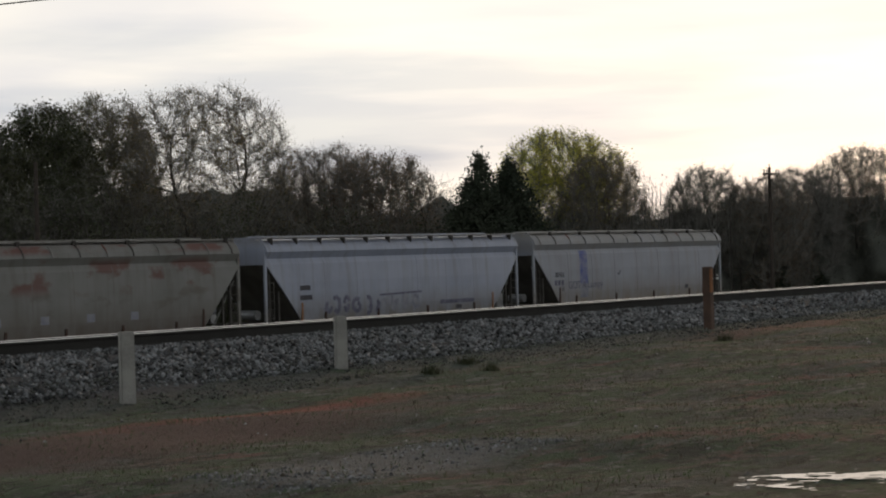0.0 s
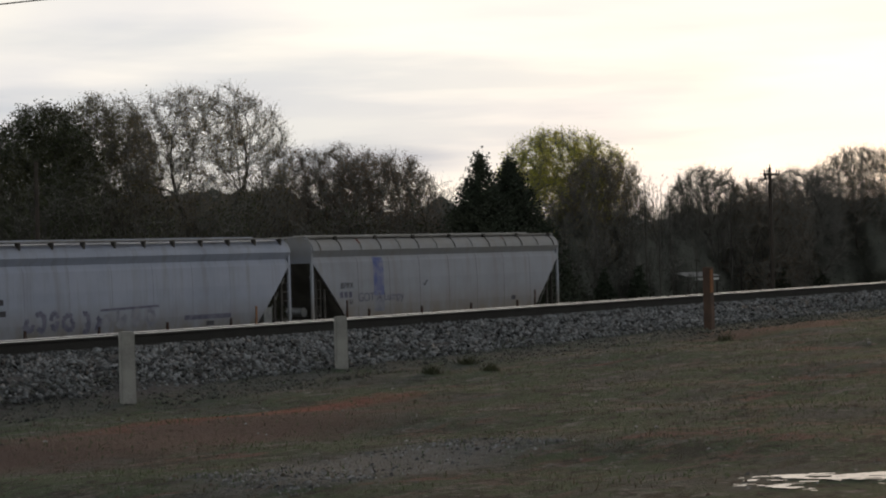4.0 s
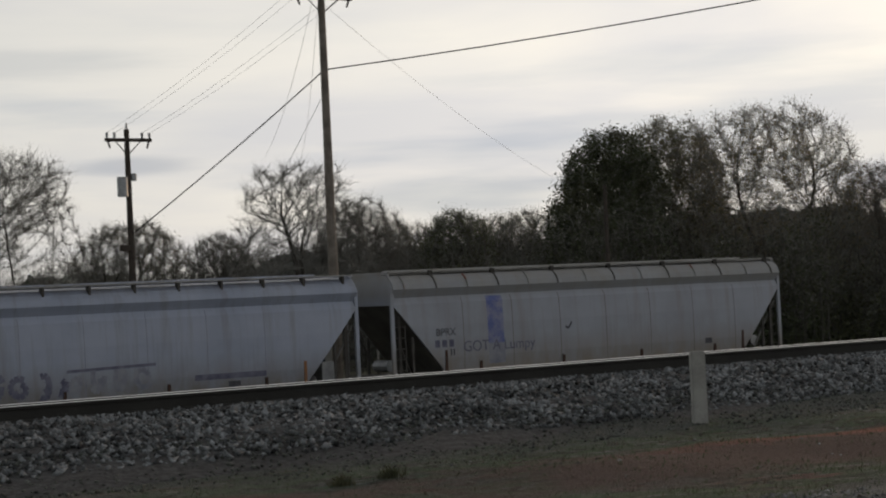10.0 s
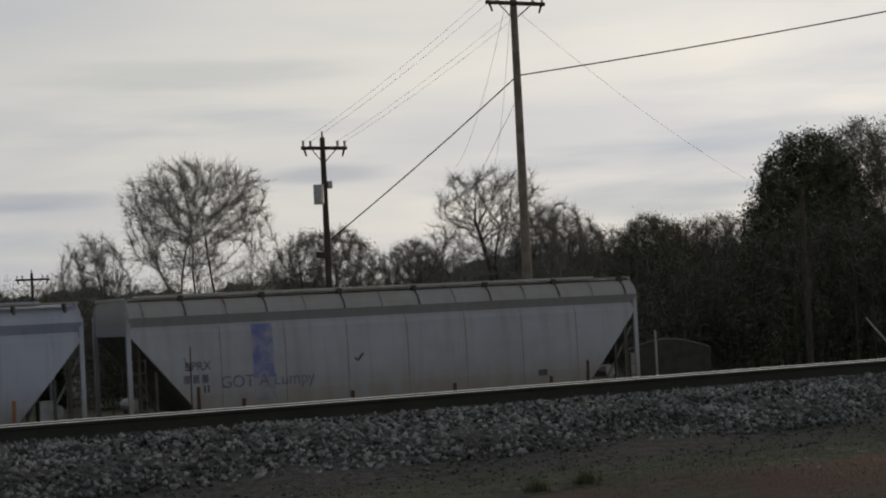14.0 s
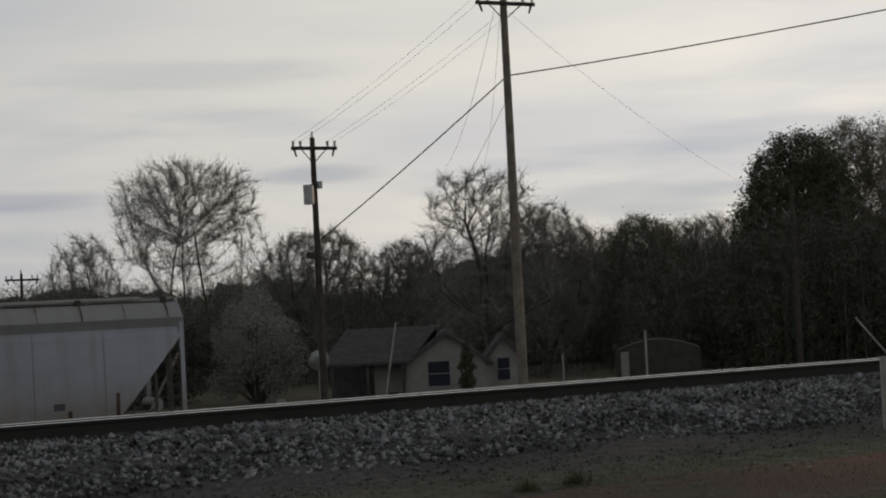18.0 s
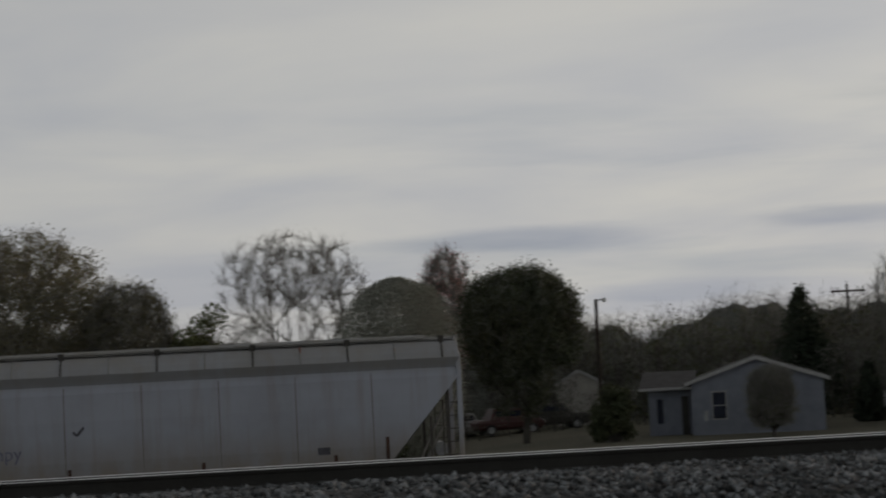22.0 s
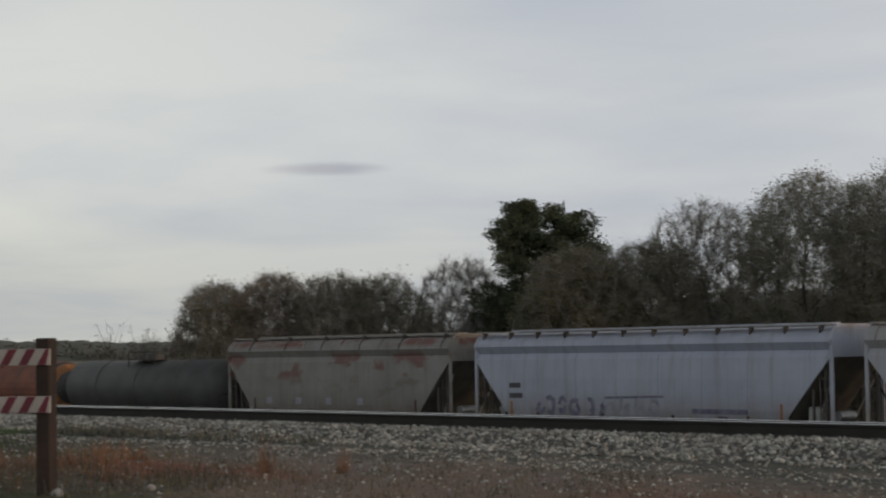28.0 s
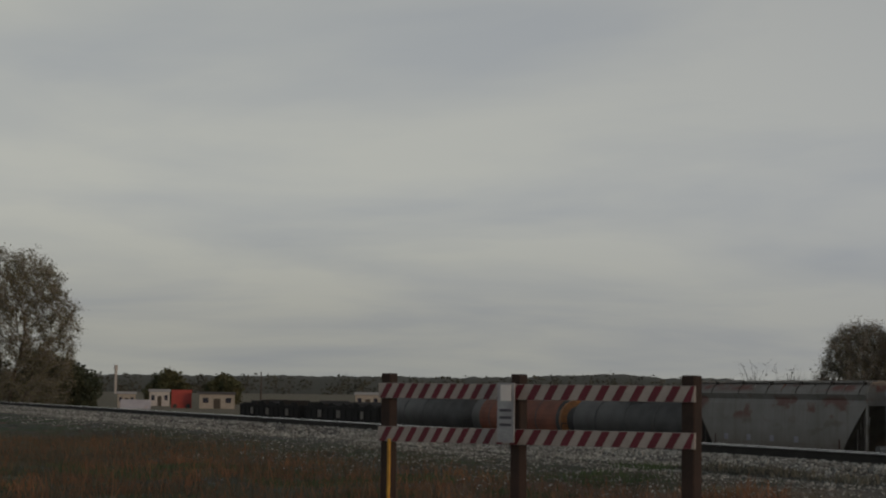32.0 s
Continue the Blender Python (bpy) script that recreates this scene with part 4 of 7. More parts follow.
def conif(name, turn, dist, tilt, deg, seed, **kw):
    dist = clear(turn, dist)
    x, y, z = place(turn, dist)
    return cone_tree(name, x, y, z, tall(turn, tilt, dist), wide(deg, dist), seed, **kw)


def bush(name, turn, dist, tilt, deg, seed, leaf, label, **kw):
    dist = clear(turn, dist)
    x, y, z = place(turn, dist)
    return shrub(name, x, y, z, tall(turn, tilt, dist), wide(deg, dist), seed, leaf, label, **kw)


DENSE = dict(base=0.05, fork_at=0.12)
BALL = (0.80, 1.0, 1.08, 1.06, 0.88, 0.46)
VASE = (0.25, 0.52, 0.86, 1.0, 0.88, 0.46)
OPEN = dict(base=0.08, fork_at=0.14, shape=(0.62, 0.9, 1.04, 1.0, 0.80, 0.38))
FULL = (13, 8, 7, 6)
# behind the train, from the sunset side round to the far end of the line
grown("oak_tree", 40.15, 112, 4.72, 3.5, 11, "dark", per=150, size=0.08, reach=0.27, label="dense dark evergreen oak with small gaps of sky", base=0.10, fork_at=0.2, shape=(0.95, 1.0, 1.0, 0.86, 0.60, 0.2), counts=(11, 6, 6, 5))
grown("oak_tree", 42.0, 118, 4.92, 3.2, 12, "brown", per=80, size=0.062, label="brown budding oak behind a darker one", **DENSE)
grown("oak_tree", 45.0, 115, 5.2, 4.6, 13, "oak", per=48, size=0.05, label="tall spreading oak with sparse tan leaves", base=0.10, fork_at=0.18, stems=2, shape=BALL, counts=FULL, reach_out=0.45)
grown("maple_tree", 48.4, 120, 3.38, 3.2, 14, "red", per=32, size=0.05, label="rounded tree with reddish buds", counts=FULL, reach_out=0.36, **OPEN)
grown("maple_tree", 50.2, 118, 3.14, 3.5, 15, "red", per=62, size=0.058, label="broad reddish brown budding tree", counts=FULL, **DENSE)
conif("cedar_tree", 53.2, 105, 3.10, 5.0, 16, label="dark pointed cedar with ragged boughs", n=40000, size=0.1, power=0.95)
conif("cedar_tree", 54.1, 108, 2.85, 4.6, 17, label="dark cedar grown into its neighbour", n=40000, size=0.1, power=0.85)
grown("poplar_tree", 55.6, 140, 3.62, 3.7, 18, "yellow", per=95, size=0.07, label="yellow green tree in new leaf", counts=FULL, **OPEN)
grown("oak_tree", 56.9, 136, 2.85, 2.7, 19, "oak", per=55, size=0.055, label="low brown budding tree in the wood", **DENSE)
grown("bare_tree", 59.9, 140, 2.43, 2.4, 20, "brown", per=8, size=0.045, label="thin leafless tree in the wood edge", **OPEN)
grown("bare_tree", 61.7, 140, 2.03, 2.6, 21, "red", per=26, size=0.055, label="low tree with red buds in the wood edge", **DENSE)
grown("bare_tree", 62.8, 145, 2.33, 2.2, 22, None, label="thin leafless tree in the wood edge", **OPEN)
grown("maple_tree", 64.6, 118, 2.87, 3.4, 23, "red", per=45, size=0.05, label="round tree with red brown buds", **DENSE)
for tn, tl, sd_ in ((55.73, -0.51, 24), (56.85, -0.64, 25), (57.89, -0.54, 26), (62.15, -0.80, 63), (63.2, -0.74, 64)):
    conif("young_cedar", tn, 98, tl, 0.95, sd_, label="small dark conical cedar in a row", n=2500, size=0.12, group="young cedars")
grown("bare_tree", 36.4, 130, 2.35, 2.3, 27, "brown", per=22, size=0.045, twig=3, label="slim leafless tree in the wood edge", **DENSE)
grown("bare_tree", 37.8, 130, 2.48, 2.5, 28, "brown", per=22, size=0.045, twig=3, label="slim leafless tree in the wood edge", **OPEN)
grown("bare_tree", 34.0, 128, 2.33, 2.4, 29, "brown", per=22, size=0.045, twig=3, label="bushy leafless tree in the wood edge", **DENSE)
grown("oak_tree", 35.5, 122, 2.57, 2.2, 30, "green", per=42, size=0.055, label="small oak in faint green leaf", **DENSE)
grown("bare_tree", 30.75, 108, 4.24, 4.1, 31, None, label="tall leafless tree with crooked limbs behind the house", base=0.16, fork_at=0.24, counts=(12, 7, 5, 5), shape=(0.8, 1.05, 1.0, 0.85, 0.7, 0.4), shell=2.5, reach_out=0.48, twig=3)
grown("bare_tree", 32.5, 112, 3.0, 2.8, 32, None, label="leafless tree with arching limbs", **OPEN)
grown("bare_tree", 28.3, 125, 2.12, 2.1, 33, None, label="low leafless tree with fine twigs", **OPEN)
grown("oak_tree", 25.7, 118, 2.67, 3.3, 34, "brown", per=20, size=0.045, label="rounded brown budding tree", **DENSE)
grown("bare_tree", 21.85, 105, 4.76, 4.2, 35, None, label="many-stemmed leafless tree with upright limbs", stems=4, base=0.22, fork_at=0.2, shape=(0.25, 0.5, 0.82, 1.0, 0.92, 0.5), counts=(12, 6, 5, 4), shell=2.2, reach_out=0.5, lift=0.9, stout=0.55, twig=3)
grown("bare_tree", 18.8, 108, 2.75, 2.2, 36, None, label="small crooked leafless tree", counts=(4, 3, 2, 2), shell=3.0, twig=2, **OPEN)
bush("flowering_shrub", 23.75, 94, 1.35, 2.9, 37, "blossom", "tall pale flowering shrub", n=16000, size=0.08)
bush("dark_shrub", 20.3, 96, 0.95, 5.0, 38, "wood", "dense dark grey brown thicket", n=30000, size=0.085)
conif("cedar_tree", 15.6, 112, 1.74, 3.0, 39, label="dark cedar behind the pale house", n=14000, size=0.11)
conif("cedar_tree", 17.45, 100, -0.65, 0.95, 40, label="small dark cedar beside the house", n=3500, group="young cedars")
grown("ornamental_tree", 14.6, 88, -0.60, 1.15, 41, "green", per=9, size=0.035, reach=0.12, label="small budding tree before the pale house", base=0.18, fork_at=0.2, counts=(8, 6, 5, 3))
grown("oak_tree", 7.25, 96, 2.7, 3.1, 42, "dark", per=110, size=0.07, reach=0.24, label="round dark leafy oak by the parked cars", base=0.22, fork_at=0.24, shape=(0.35, 0.7, 1.04, 1.06, 0.84, 0.42), counts=(12, 7, 6, 5))
grown("redbud_tree", 5.05, 104, 3.40, 1.4, 43, "pink", per=14, size=0.045, reach=0.3, label="slim tree with pink blossom", base=0.45, fork_at=0.4, counts=(8, 5, 4, 4))
bush("pear_tree", 3.53, 86, 2.53, 4.0, 44, "pear", "egg-shaped pear tree with white green blossom", n=80000, size=0.056, egg=True, group="trees")
bush("dark_shrub", 3.0, 80, -0.35, 1.5, 48, "dark", "dark evergreen shrub before the pear tree", n=7000, size=0.09)
grown("bare_tree", 0.5, 104, 4.05, 4.1, 45, None, label="spreading leafless tree with curved limbs", stems=2, shape=VASE, base=0.2, fork_at=0.14, counts=(4, 3, 2, 2), shell=2.2, reach_out=0.5, lift=0.7, stout=0.55, twig=2)
bush("thicket", -2.3, 104, 2.45, 2.9, 46, "green", "rounded thicket of budding brush", n=20000, size=0.10)
grown("oak_tree", -8.25, 108, 4.42, 7.3, 47, "brown", per=170, size=0.075, reach=0.27, label="broad oak in dense brown leaf", base=0.03, fork_at=0.14, counts=(24, 12, 10, 8), shape=(0.95, 1.0, 0.98, 0.88, 0.68, 0.36))
grown("maple_tree", -4.5, 104, 2.88, 2.7, 49, "brown", per=60, size=0.06, label="small red brown budding tree", **DENSE)
grown("bare_tree", -13.3, 112, 3.42, 4.2, 50, "brown", per=70, size=0.06, label="leafless tree with brown catkins", **DENSE)
grown("bare_tree", -16.6, 110, 3.74, 4.6, 51, "red", per=75, size=0.06, label="rounded tree with rust-brown buds", counts=FULL, **DENSE)
grown("bare_tree", -20.4, 112, 4.0, 4.7, 52, "brown", per=10, size=0.05, label="upright leafless tree with pale limbs", base=0.2, fork_at=0.18, stems=2, counts=(9, 6, 4, 4), shell=2.2, reach_out=0.46, twig=3)
conif("cedar_tree", -22.95, 100, 2.5, 4.6, 53, label="dark cedar beside the line", n=24000, size=0.11, power=0.6)
conif("cedar_tree", -21.55, 99, 2.45, 4.4, 54, label="dark pointed cedar beside the line", n=24000, size=0.11)
conif("cedar_tree", -25.0, 110, 1.3, 1.2, 55, label="lone slim dark cedar tree", n=2500)
spread_oak = grown("oak_tree", -28.7, 106, 5.58, 8.0, 56, "brown", per=120, size=0.06, reach=0.2, label="wide spreading oak with nests in its limbs", nests=3, base=0.10, fork_at=0.16, stems=2, spread=0.06, counts=(14, 8, 7, 6))
grown("oak_tree", -33.0, 108, 5.35, 5.4, 57, "brown", per=115, size=0.058, reach=0.36, label="tall brown budding oak", counts=FULL, base=0.10, fork_at=0.16, shape=BALL)
grown("oak_tree", -36.4, 110, 5.05, 4.5, 58, "brown", per=85, size=0.056, reach=0.34, label="tall oak with thin brown buds", counts=FULL, **DENSE)
grown("bare_tree", -39.4, 114, 4.36, 4.2, 59, "brown", per=28, size=0.05, label="leafless tree in the wood", counts=FULL, **DENSE)
grown("bare_tree", -41.2, 112, 3.2, 3.2, 60, "brown", per=60, size=0.06, label="leafless understorey tree in the wood", **DENSE)

# taller woods towards the far end of the line
def pine(turn, dist, tilt, deg, seed, label):
    """A tall pine: a bare lower stem and tufted boughs in uneven tiers."""
    x, y, z = place(turn, dist)
    h, w = tall(turn, tilt, dist), wide(deg, dist)
    rn = np.random.RandomState(seed)
    tree = empty("pine_tree", x, y, z)
    v, f = tubes([(0, 0, 0, 0.1, 0, h * 0.55, 0.24, 0.17), (0.1, 0, h * 0.55, 0, 0, h * 0.98, 0.17, 0.04)], 8)
    arrays("trunk", v, f, M["bark"], tree)
    m = 95
    hz = 0.30 + 0.70 * rn.rand(m)
    a = rn.uniform(0, 6.28, m)
    rr = w / 2 * np.interp(hz, [0.30, 0.5, 0.75, 0.92, 1.0], [1.7, 1.55, 1.05, 0.62, 0.28]) * rn.uniform(0.45, 1.15, m)
    p0 = np.stack([0 * a, 0 * a, hz * h * 0.96], -1)
    p1 = p0 + np.stack([np.cos(a) * rr, np.sin(a) * rr, 0.18 * rr + 0.1], -1)
    v, f = tubes(np.concatenate([p0, p1, np.full((m, 1), 0.06), np.full((m, 1), 0.02)], 1), 4)
    tagged(arrays("bough_work", v, f, M["bark"], tree), kind="stuff")
    n = 42000
    k_ = rn.randint(0, m, n)
    u = 0.2 + 0.8 * rn.rand(n, 1)
    v, f = leaves(rn, p0[k_] * (1 - u) + p1[k_] * u, 1, 0.26, 0.10, 0.7)
    arrays("needles", v, f, LEAF["pine"], tree)
    return tagged(tree, label, "tree", group="pines")


pine(-45.1, 118, 4.52, 2.3, 71, "tall dark pine with tufted boughs")
pine(-43.8, 120, 4.52, 2.6, 72, "tall dark pine beside another pine")
grown("oak_tree", -43.4, 112, 3.0, 3.4, 73, "brown", per=90, size=0.065, reach=0.34, label="brown-leaved tree under the pines", **DENSE)
grown("bare_tree", -46.9, 124, 2.79, 2.7, 74, None, label="leafless tree at the edge of the wood", **DENSE)
grown("bare_tree", -49.3, 122, 2.31, 2.6, 75, "brown", per=45, size=0.055, label="small leafless tree in a grove", **DENSE)
grown("bare_tree", -50.8, 122, 2.35, 2.6, 76, "brown", per=45, size=0.055, label="small budding tree in a grove", **DENSE)
grown("bare_tree", -52.6, 124, 2.43, 2.4, 77, "red", per=45, size=0.055, label="small tree with rusty buds in a grove", **DENSE)
grown("bare_tree", -54.3, 124, 2.13, 2.2, 78, "brown", per=45, size=0.055, label="end tree of a leafless grove", **DENSE)
grown("bare_tree", -79.6, 170, 3.98, 3.6, 79, "brown", per=70, size=0.085, label="tall leafless tree beyond the hedge", **DENSE)
bush("thicket", -78.7, 190, 0.98, 5.0, 80, "cedar", "dark evergreen hedge mass beside the line", n=26000, size=0.22)
bush("thicket", -75.0, 430, 0.45, 1.8, 81, "dark", "distant clump of dark trees", n=6000, size=0.4)
bush("thicket", -73.3, 430, 0.35, 1.6, 82, "dark", "distant low clump of dark trees", n=6000, size=0.4)


def woods(name, turns, tilts, d0, d1, n, seed, leaf, label, size=0.14, per=60, thick=1.0):
    """A belt of undergrowth and thin trunks, too many to count."""
    rn = np.random.RandomState(seed)
    a = rn.uniform(turns[0], turns[-1], n)
    d = rn.uniform(d0, d1, n)
    d = np.where(np.abs(a) < 70, np.maximum(d, (65 + 14 * rn.rand(n)) / np.cos(np.radians(np.clip(a, -70, 70)))), d)
    x, y = d * np.sin(np.radians(a)), d * np.cos(np.radians(a))
    z = ground_z(x, y)
    top = EYE + d * np.tan(np.radians(np.interp(a, turns, tilts))) - z
    h = top * np.where(rn.rand(n) < 0.45, rn.uniform(0.75, 1.08, n), rn.uniform(0.25, 0.75, n))
    base = np.stack([x, y, z], -1)
    m = 7
    q = np.repeat(base, m, 0)
    hh = np.repeat(h, m)
    u = rn.uniform(0.15, 0.75, n * m) * (1 if thick < 2 else 0.4)
    p0 = q + np.stack([0 * u, 0 * u, u * hh], -1)
    an = rn.uniform(0, 6.28, n * m)
    p1 = p0 + np.stack([np.cos(an) * hh * 0.16, np.sin(an) * hh * 0.16, (1 - u) * hh * rn.uniform(0.5, 1.0, n * m) * (1 if thick < 2 else 0.5)], -1)
    v1, f1 = tubes(np.concatenate([np.concatenate([base, base + np.stack([0 * h, 0 * h, h * (0.9 if thick < 2 else 0.5)], -1), (0.008 * h)[:, None], np.full((n, 1), 0.015)], 1),
                                   np.concatenate([p0, p1, np.full((n * m, 1), 0.018 * thick), np.full((n * m, 1), 0.008 * thick)], 1)]), 3)
    ob = tagged(arrays(name, v1, f1, M["bark"]), label, "woodland", kind="stuff")
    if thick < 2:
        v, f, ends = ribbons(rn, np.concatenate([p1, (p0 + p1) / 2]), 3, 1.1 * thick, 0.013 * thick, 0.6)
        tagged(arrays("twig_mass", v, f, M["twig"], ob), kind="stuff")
    k_ = rn.randint(0, n, n * per)
    lift = rn.rand(n * per) ** 1.05
    slim = 0.95 * thick * (1.2 - lift)
    c = base[k_] + np.stack([np.clip(rn.normal(0, 1, n * per), -1.8, 1.8) * slim, np.clip(rn.normal(0, 1, n * per), -1.8, 1.8) * slim, lift * h[k_] * 0.95], -1)
    v, f = leaves(rn, c, 1, 0.3, size)
    tagged(arrays("undergrowth", v, f, LEAF[leaf], ob), kind="stuff")
    return ob


def wood_heart(turns, tilts, dist, seed, n, label):
    """The dense inside of a wood: a lumpy bank of growth, ragged along its top, with leaf and twig sprays all over it."""
    rn = np.random.RandomState(seed)
    a = np.arange(turns[0], turns[-1], 0.16)
    m, k = len(a), 16
    row = np.linspace(0, 1, k)
    A, R = np.meshgrid(a, row)
    d0 = np.maximum(dist, 68 / np.cos(np.radians(np.clip(A, -62, 62))))
    lump = np.zeros_like(A)
    for fa, fr, w, ph in ((2.1, 3.0, 1.6, 0.3), (4.7, 6.0, 0.9, 1.7), (9.3, 11.0, 0.5, 4.1), (17.0, 19.0, 0.25, 2.2)):
        lump += w * np.sin(fa * A + ph + 1.3 * np.sin(fr * R + ph)) * np.sin(fr * R + 0.7 * fa * A + 2 * ph)
    D = d0 + 7.0 * R ** 2 - 1.3 * lump
    crest = np.interp(a, turns, tilts)
    rough_ = np.convolve(rn.normal(0, 1, m + 24), np.hanning(11) / 2.0, "same")[12:-12] + 1.4 * np.convolve(rn.normal(0, 1, m + 60), np.hanning(37) / 4.0, "same")[30:-30]
    crest = crest - 0.22 + 0.17 * rough_ + rn.normal(0, 0.05, m)
    X, Y = D * np.sin(np.radians(A)), D * np.cos(np.radians(A))
    Z0 = ground_z(X, Y) - 0.2
    Z = Z0 + (EYE + D * np.tan(np.radians(crest))[None] - Z0) * R
    v = np.stack([X, Y, Z], -1).reshape(-1, 3)
    ix = np.arange(m * k).reshape(k, m)
    ob = tagged(arrays("woodland", v, np.stack([ix[:-1, :-1], ix[:-1, 1:], ix[1:, 1:], ix[1:, :-1]], -1).reshape(-1, 4), LEAF["wood"]), label, "woodland", kind="stuff")
    c = v[rn.randint(0, len(v), n)] + rn.normal(0, 0.28, (n, 3))
    lv, lf = leaves(rn, c, 1, 0.15, 0.085)
    tagged(arrays("undergrowth", lv, lf, LEAF["wood"], ob), kind="stuff")
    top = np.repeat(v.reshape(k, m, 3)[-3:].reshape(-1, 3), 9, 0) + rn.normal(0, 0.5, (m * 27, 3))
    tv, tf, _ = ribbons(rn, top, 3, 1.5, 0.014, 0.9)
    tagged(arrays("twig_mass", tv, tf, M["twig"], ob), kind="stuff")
    return ob


wood_heart([-57, -50, -47, -44, -40, -36, -30, -28, -27], [0.0, 0.5, 0.9, 1.7, 1.8, 1.8, 1.4, 0.5, -0.4], 128, 97, 26000, "dense dark wood beyond the line")
wood_heart([-23.5, -22, -17, -12, -8, -4, -2, 0, 5, 10, 18, 22, 26, 30, 36, 40, 46, 52, 58, 62, 68], [-0.3, 0.8, 1.3, 1.5, 1.9, 1.5, 1.3, 0.6, 0.9, 1.0, 0.95, 0.9, 1.1, 1.25, 1.6, 2.2, 2.2, 1.7, 1.4, 1.35, 1.4], 130, 98, 90000, "dense grey brown wood closing the view beyond the houses")
woods("woodland", [-58, -50, -47, -40, -30, -26.5, -24, -20, -10, 0, 5, 10, 18, 22, 30, 40, 48, 52, 56, 60, 68],
      [0.7, 1.0, 1.5, 2.5, 2.8, 0.9, 0.5, 1.8, 2.3, 1.5, 1.2, 0.95, 0.95, 1.2, 1.9, 2.4, 2.2, 1.7, 1.8, 2.1, 2.2], 112, 128, 1150, 91, "wood", "leafless brown woodland closing the view beyond the train", size=0.085, per=60)
woods("woodland", [-58, -38, -27, -25, -20, 5, 20, 40, 66], [0.0, 0.6, 0.2, -0.1, 0.8, 0.5, -0.2, 0.5, 0.7], 104, 124, 800, 92, "wood", "dense low undergrowth at the wood edge", size=0.085, per=120)
woods("woodland", [7, 9, 12, 15, 17, 20, 24], [0.7, 1.0, 1.15, 1.0, 1.2, 1.0, 0.8], 112, 132, 300, 94, "green", "far trees in soft spring leaf behind the blue house", size=0.085, per=170)
woods("woodland", [35, 38, 41, 46, 52, 54], [1.2, 1.9, 2.6, 2.3, 1.4, 0.9], 102, 112, 280, 96, "dark", "dark evergreen undergrowth below the oaks", size=0.09, per=220)
ridge = woods("far_wooded_ridge", [-95, -80, -76, -70, -66, -64, -61.5, -60, -58.6, -57, -50, -40], [0.27, 0.31, 0.37, 0.39, 0.40, 0.45, 0.56, 0.45, 0.45, 0.37, 0.35, 0.35], 1100, 1500, 1300, 93, "hill", "low hazy wooded ridge on the horizon", size=1.3, per=22, thick=5.0)
# the ridge itself, a long low wooded swell of the ground
rr = np.random.RandomState(95)
turns_ = np.arange(-96.0, -38.0, 0.12)
tops_ = np.interp(turns_, [-95, -80, -76, -70, -66, -64, -61.5, -60, -58.6, -57, -50, -40], [0.27, 0.31, 0.37, 0.39, 0.40, 0.45, 0.56, 0.45, 0.45, 0.37, 0.35, 0.35])
crest = EYE + 1350 * np.tan(np.radians(tops_)) - 1.0 + rr.normal(0, 0.35, len(turns_))
v_ = []
for d_, k_ in ((1150, 0.0), (1230, 0.72), (1350, 1.0), (1600, 0.3)):
    v_.append(np.stack([d_ * np.sin(np.radians(turns_)), d_ * np.cos(np.radians(turns_)), -4.5 + (crest + 4.5) * k_], -1))
m_ = len(turns_)
ix = np.arange(4 * m_).reshape(4, m_)
arrays("ridge_slope", np.concatenate(v_), np.stack([ix[:-1, :-1], ix[:-1, 1:], ix[1:, 1:], ix[1:, :-1]], -1).reshape(-1, 4), LEAF["hill"], ridge)


# ---- the train: three covered hoppers, three tank cars and two gondolas on the lower track ----
TRAIN_Y = 55.6
TRAIN_RAIL = -2.47
SPEED, START = -4.085, 94.9
TRAIN = []

low_track = empty("lower_track", 0, TRAIN_Y, 0, label="lower railway track that carries the train", category="track", kind="structure")
for s in (-0.75, 0.75):
    boxed("rail", M["rail"], low_track, -600, 600, s - 0.035, s + 0.035, TRAIN_RAIL - 0.15, TRAIN_RAIL)
boxed("ballast", M["ballast"], low_track, -600, 600, -2.2, 2.2, LOW - 0.3, TRAIN_RAIL - 0.13)


def bogie(parent, x):
    b = new("bogie")
    b.parent = parent
    b.location = (x, 0, 0)
    for s in (-1, 1):
        bm = box(bmesh.new(), -1.15, 1.15, s * 1.0 - 0.06, s * 1.0 + 0.06, 0.42, 0.62, 0.03)
        box(bm, -0.35, 0.35, s * 1.0 - 0.07, s * 1.0 + 0.07, 0.25, 0.75, 0.03)
        part("side_frame", bm, M["car_dark"], b)
        for wx in (-0.89, 0.89):
            bm = rod(bmesh.new(), (wx, s * 0.72, 0.46), (wx, s * 0.86, 0.46), 0.46, n=20)
            part("wheel", bm, M["rust"], b)


def coupler(parent, x, sgn):
    bm = box(bmesh.new(), min(x, x + sgn * 0.75), max(x, x + sgn * 0.75), -0.1, 0.1, 0.78, 1.0, 0.02)
    box(bm, x + sgn * 0.6 - 0.14, x + sgn * 0.6 + 0.14, -0.17, 0.17, 0.74, 1.05, 0.03)
    part("coupler", bm, M["car_dark"], parent)


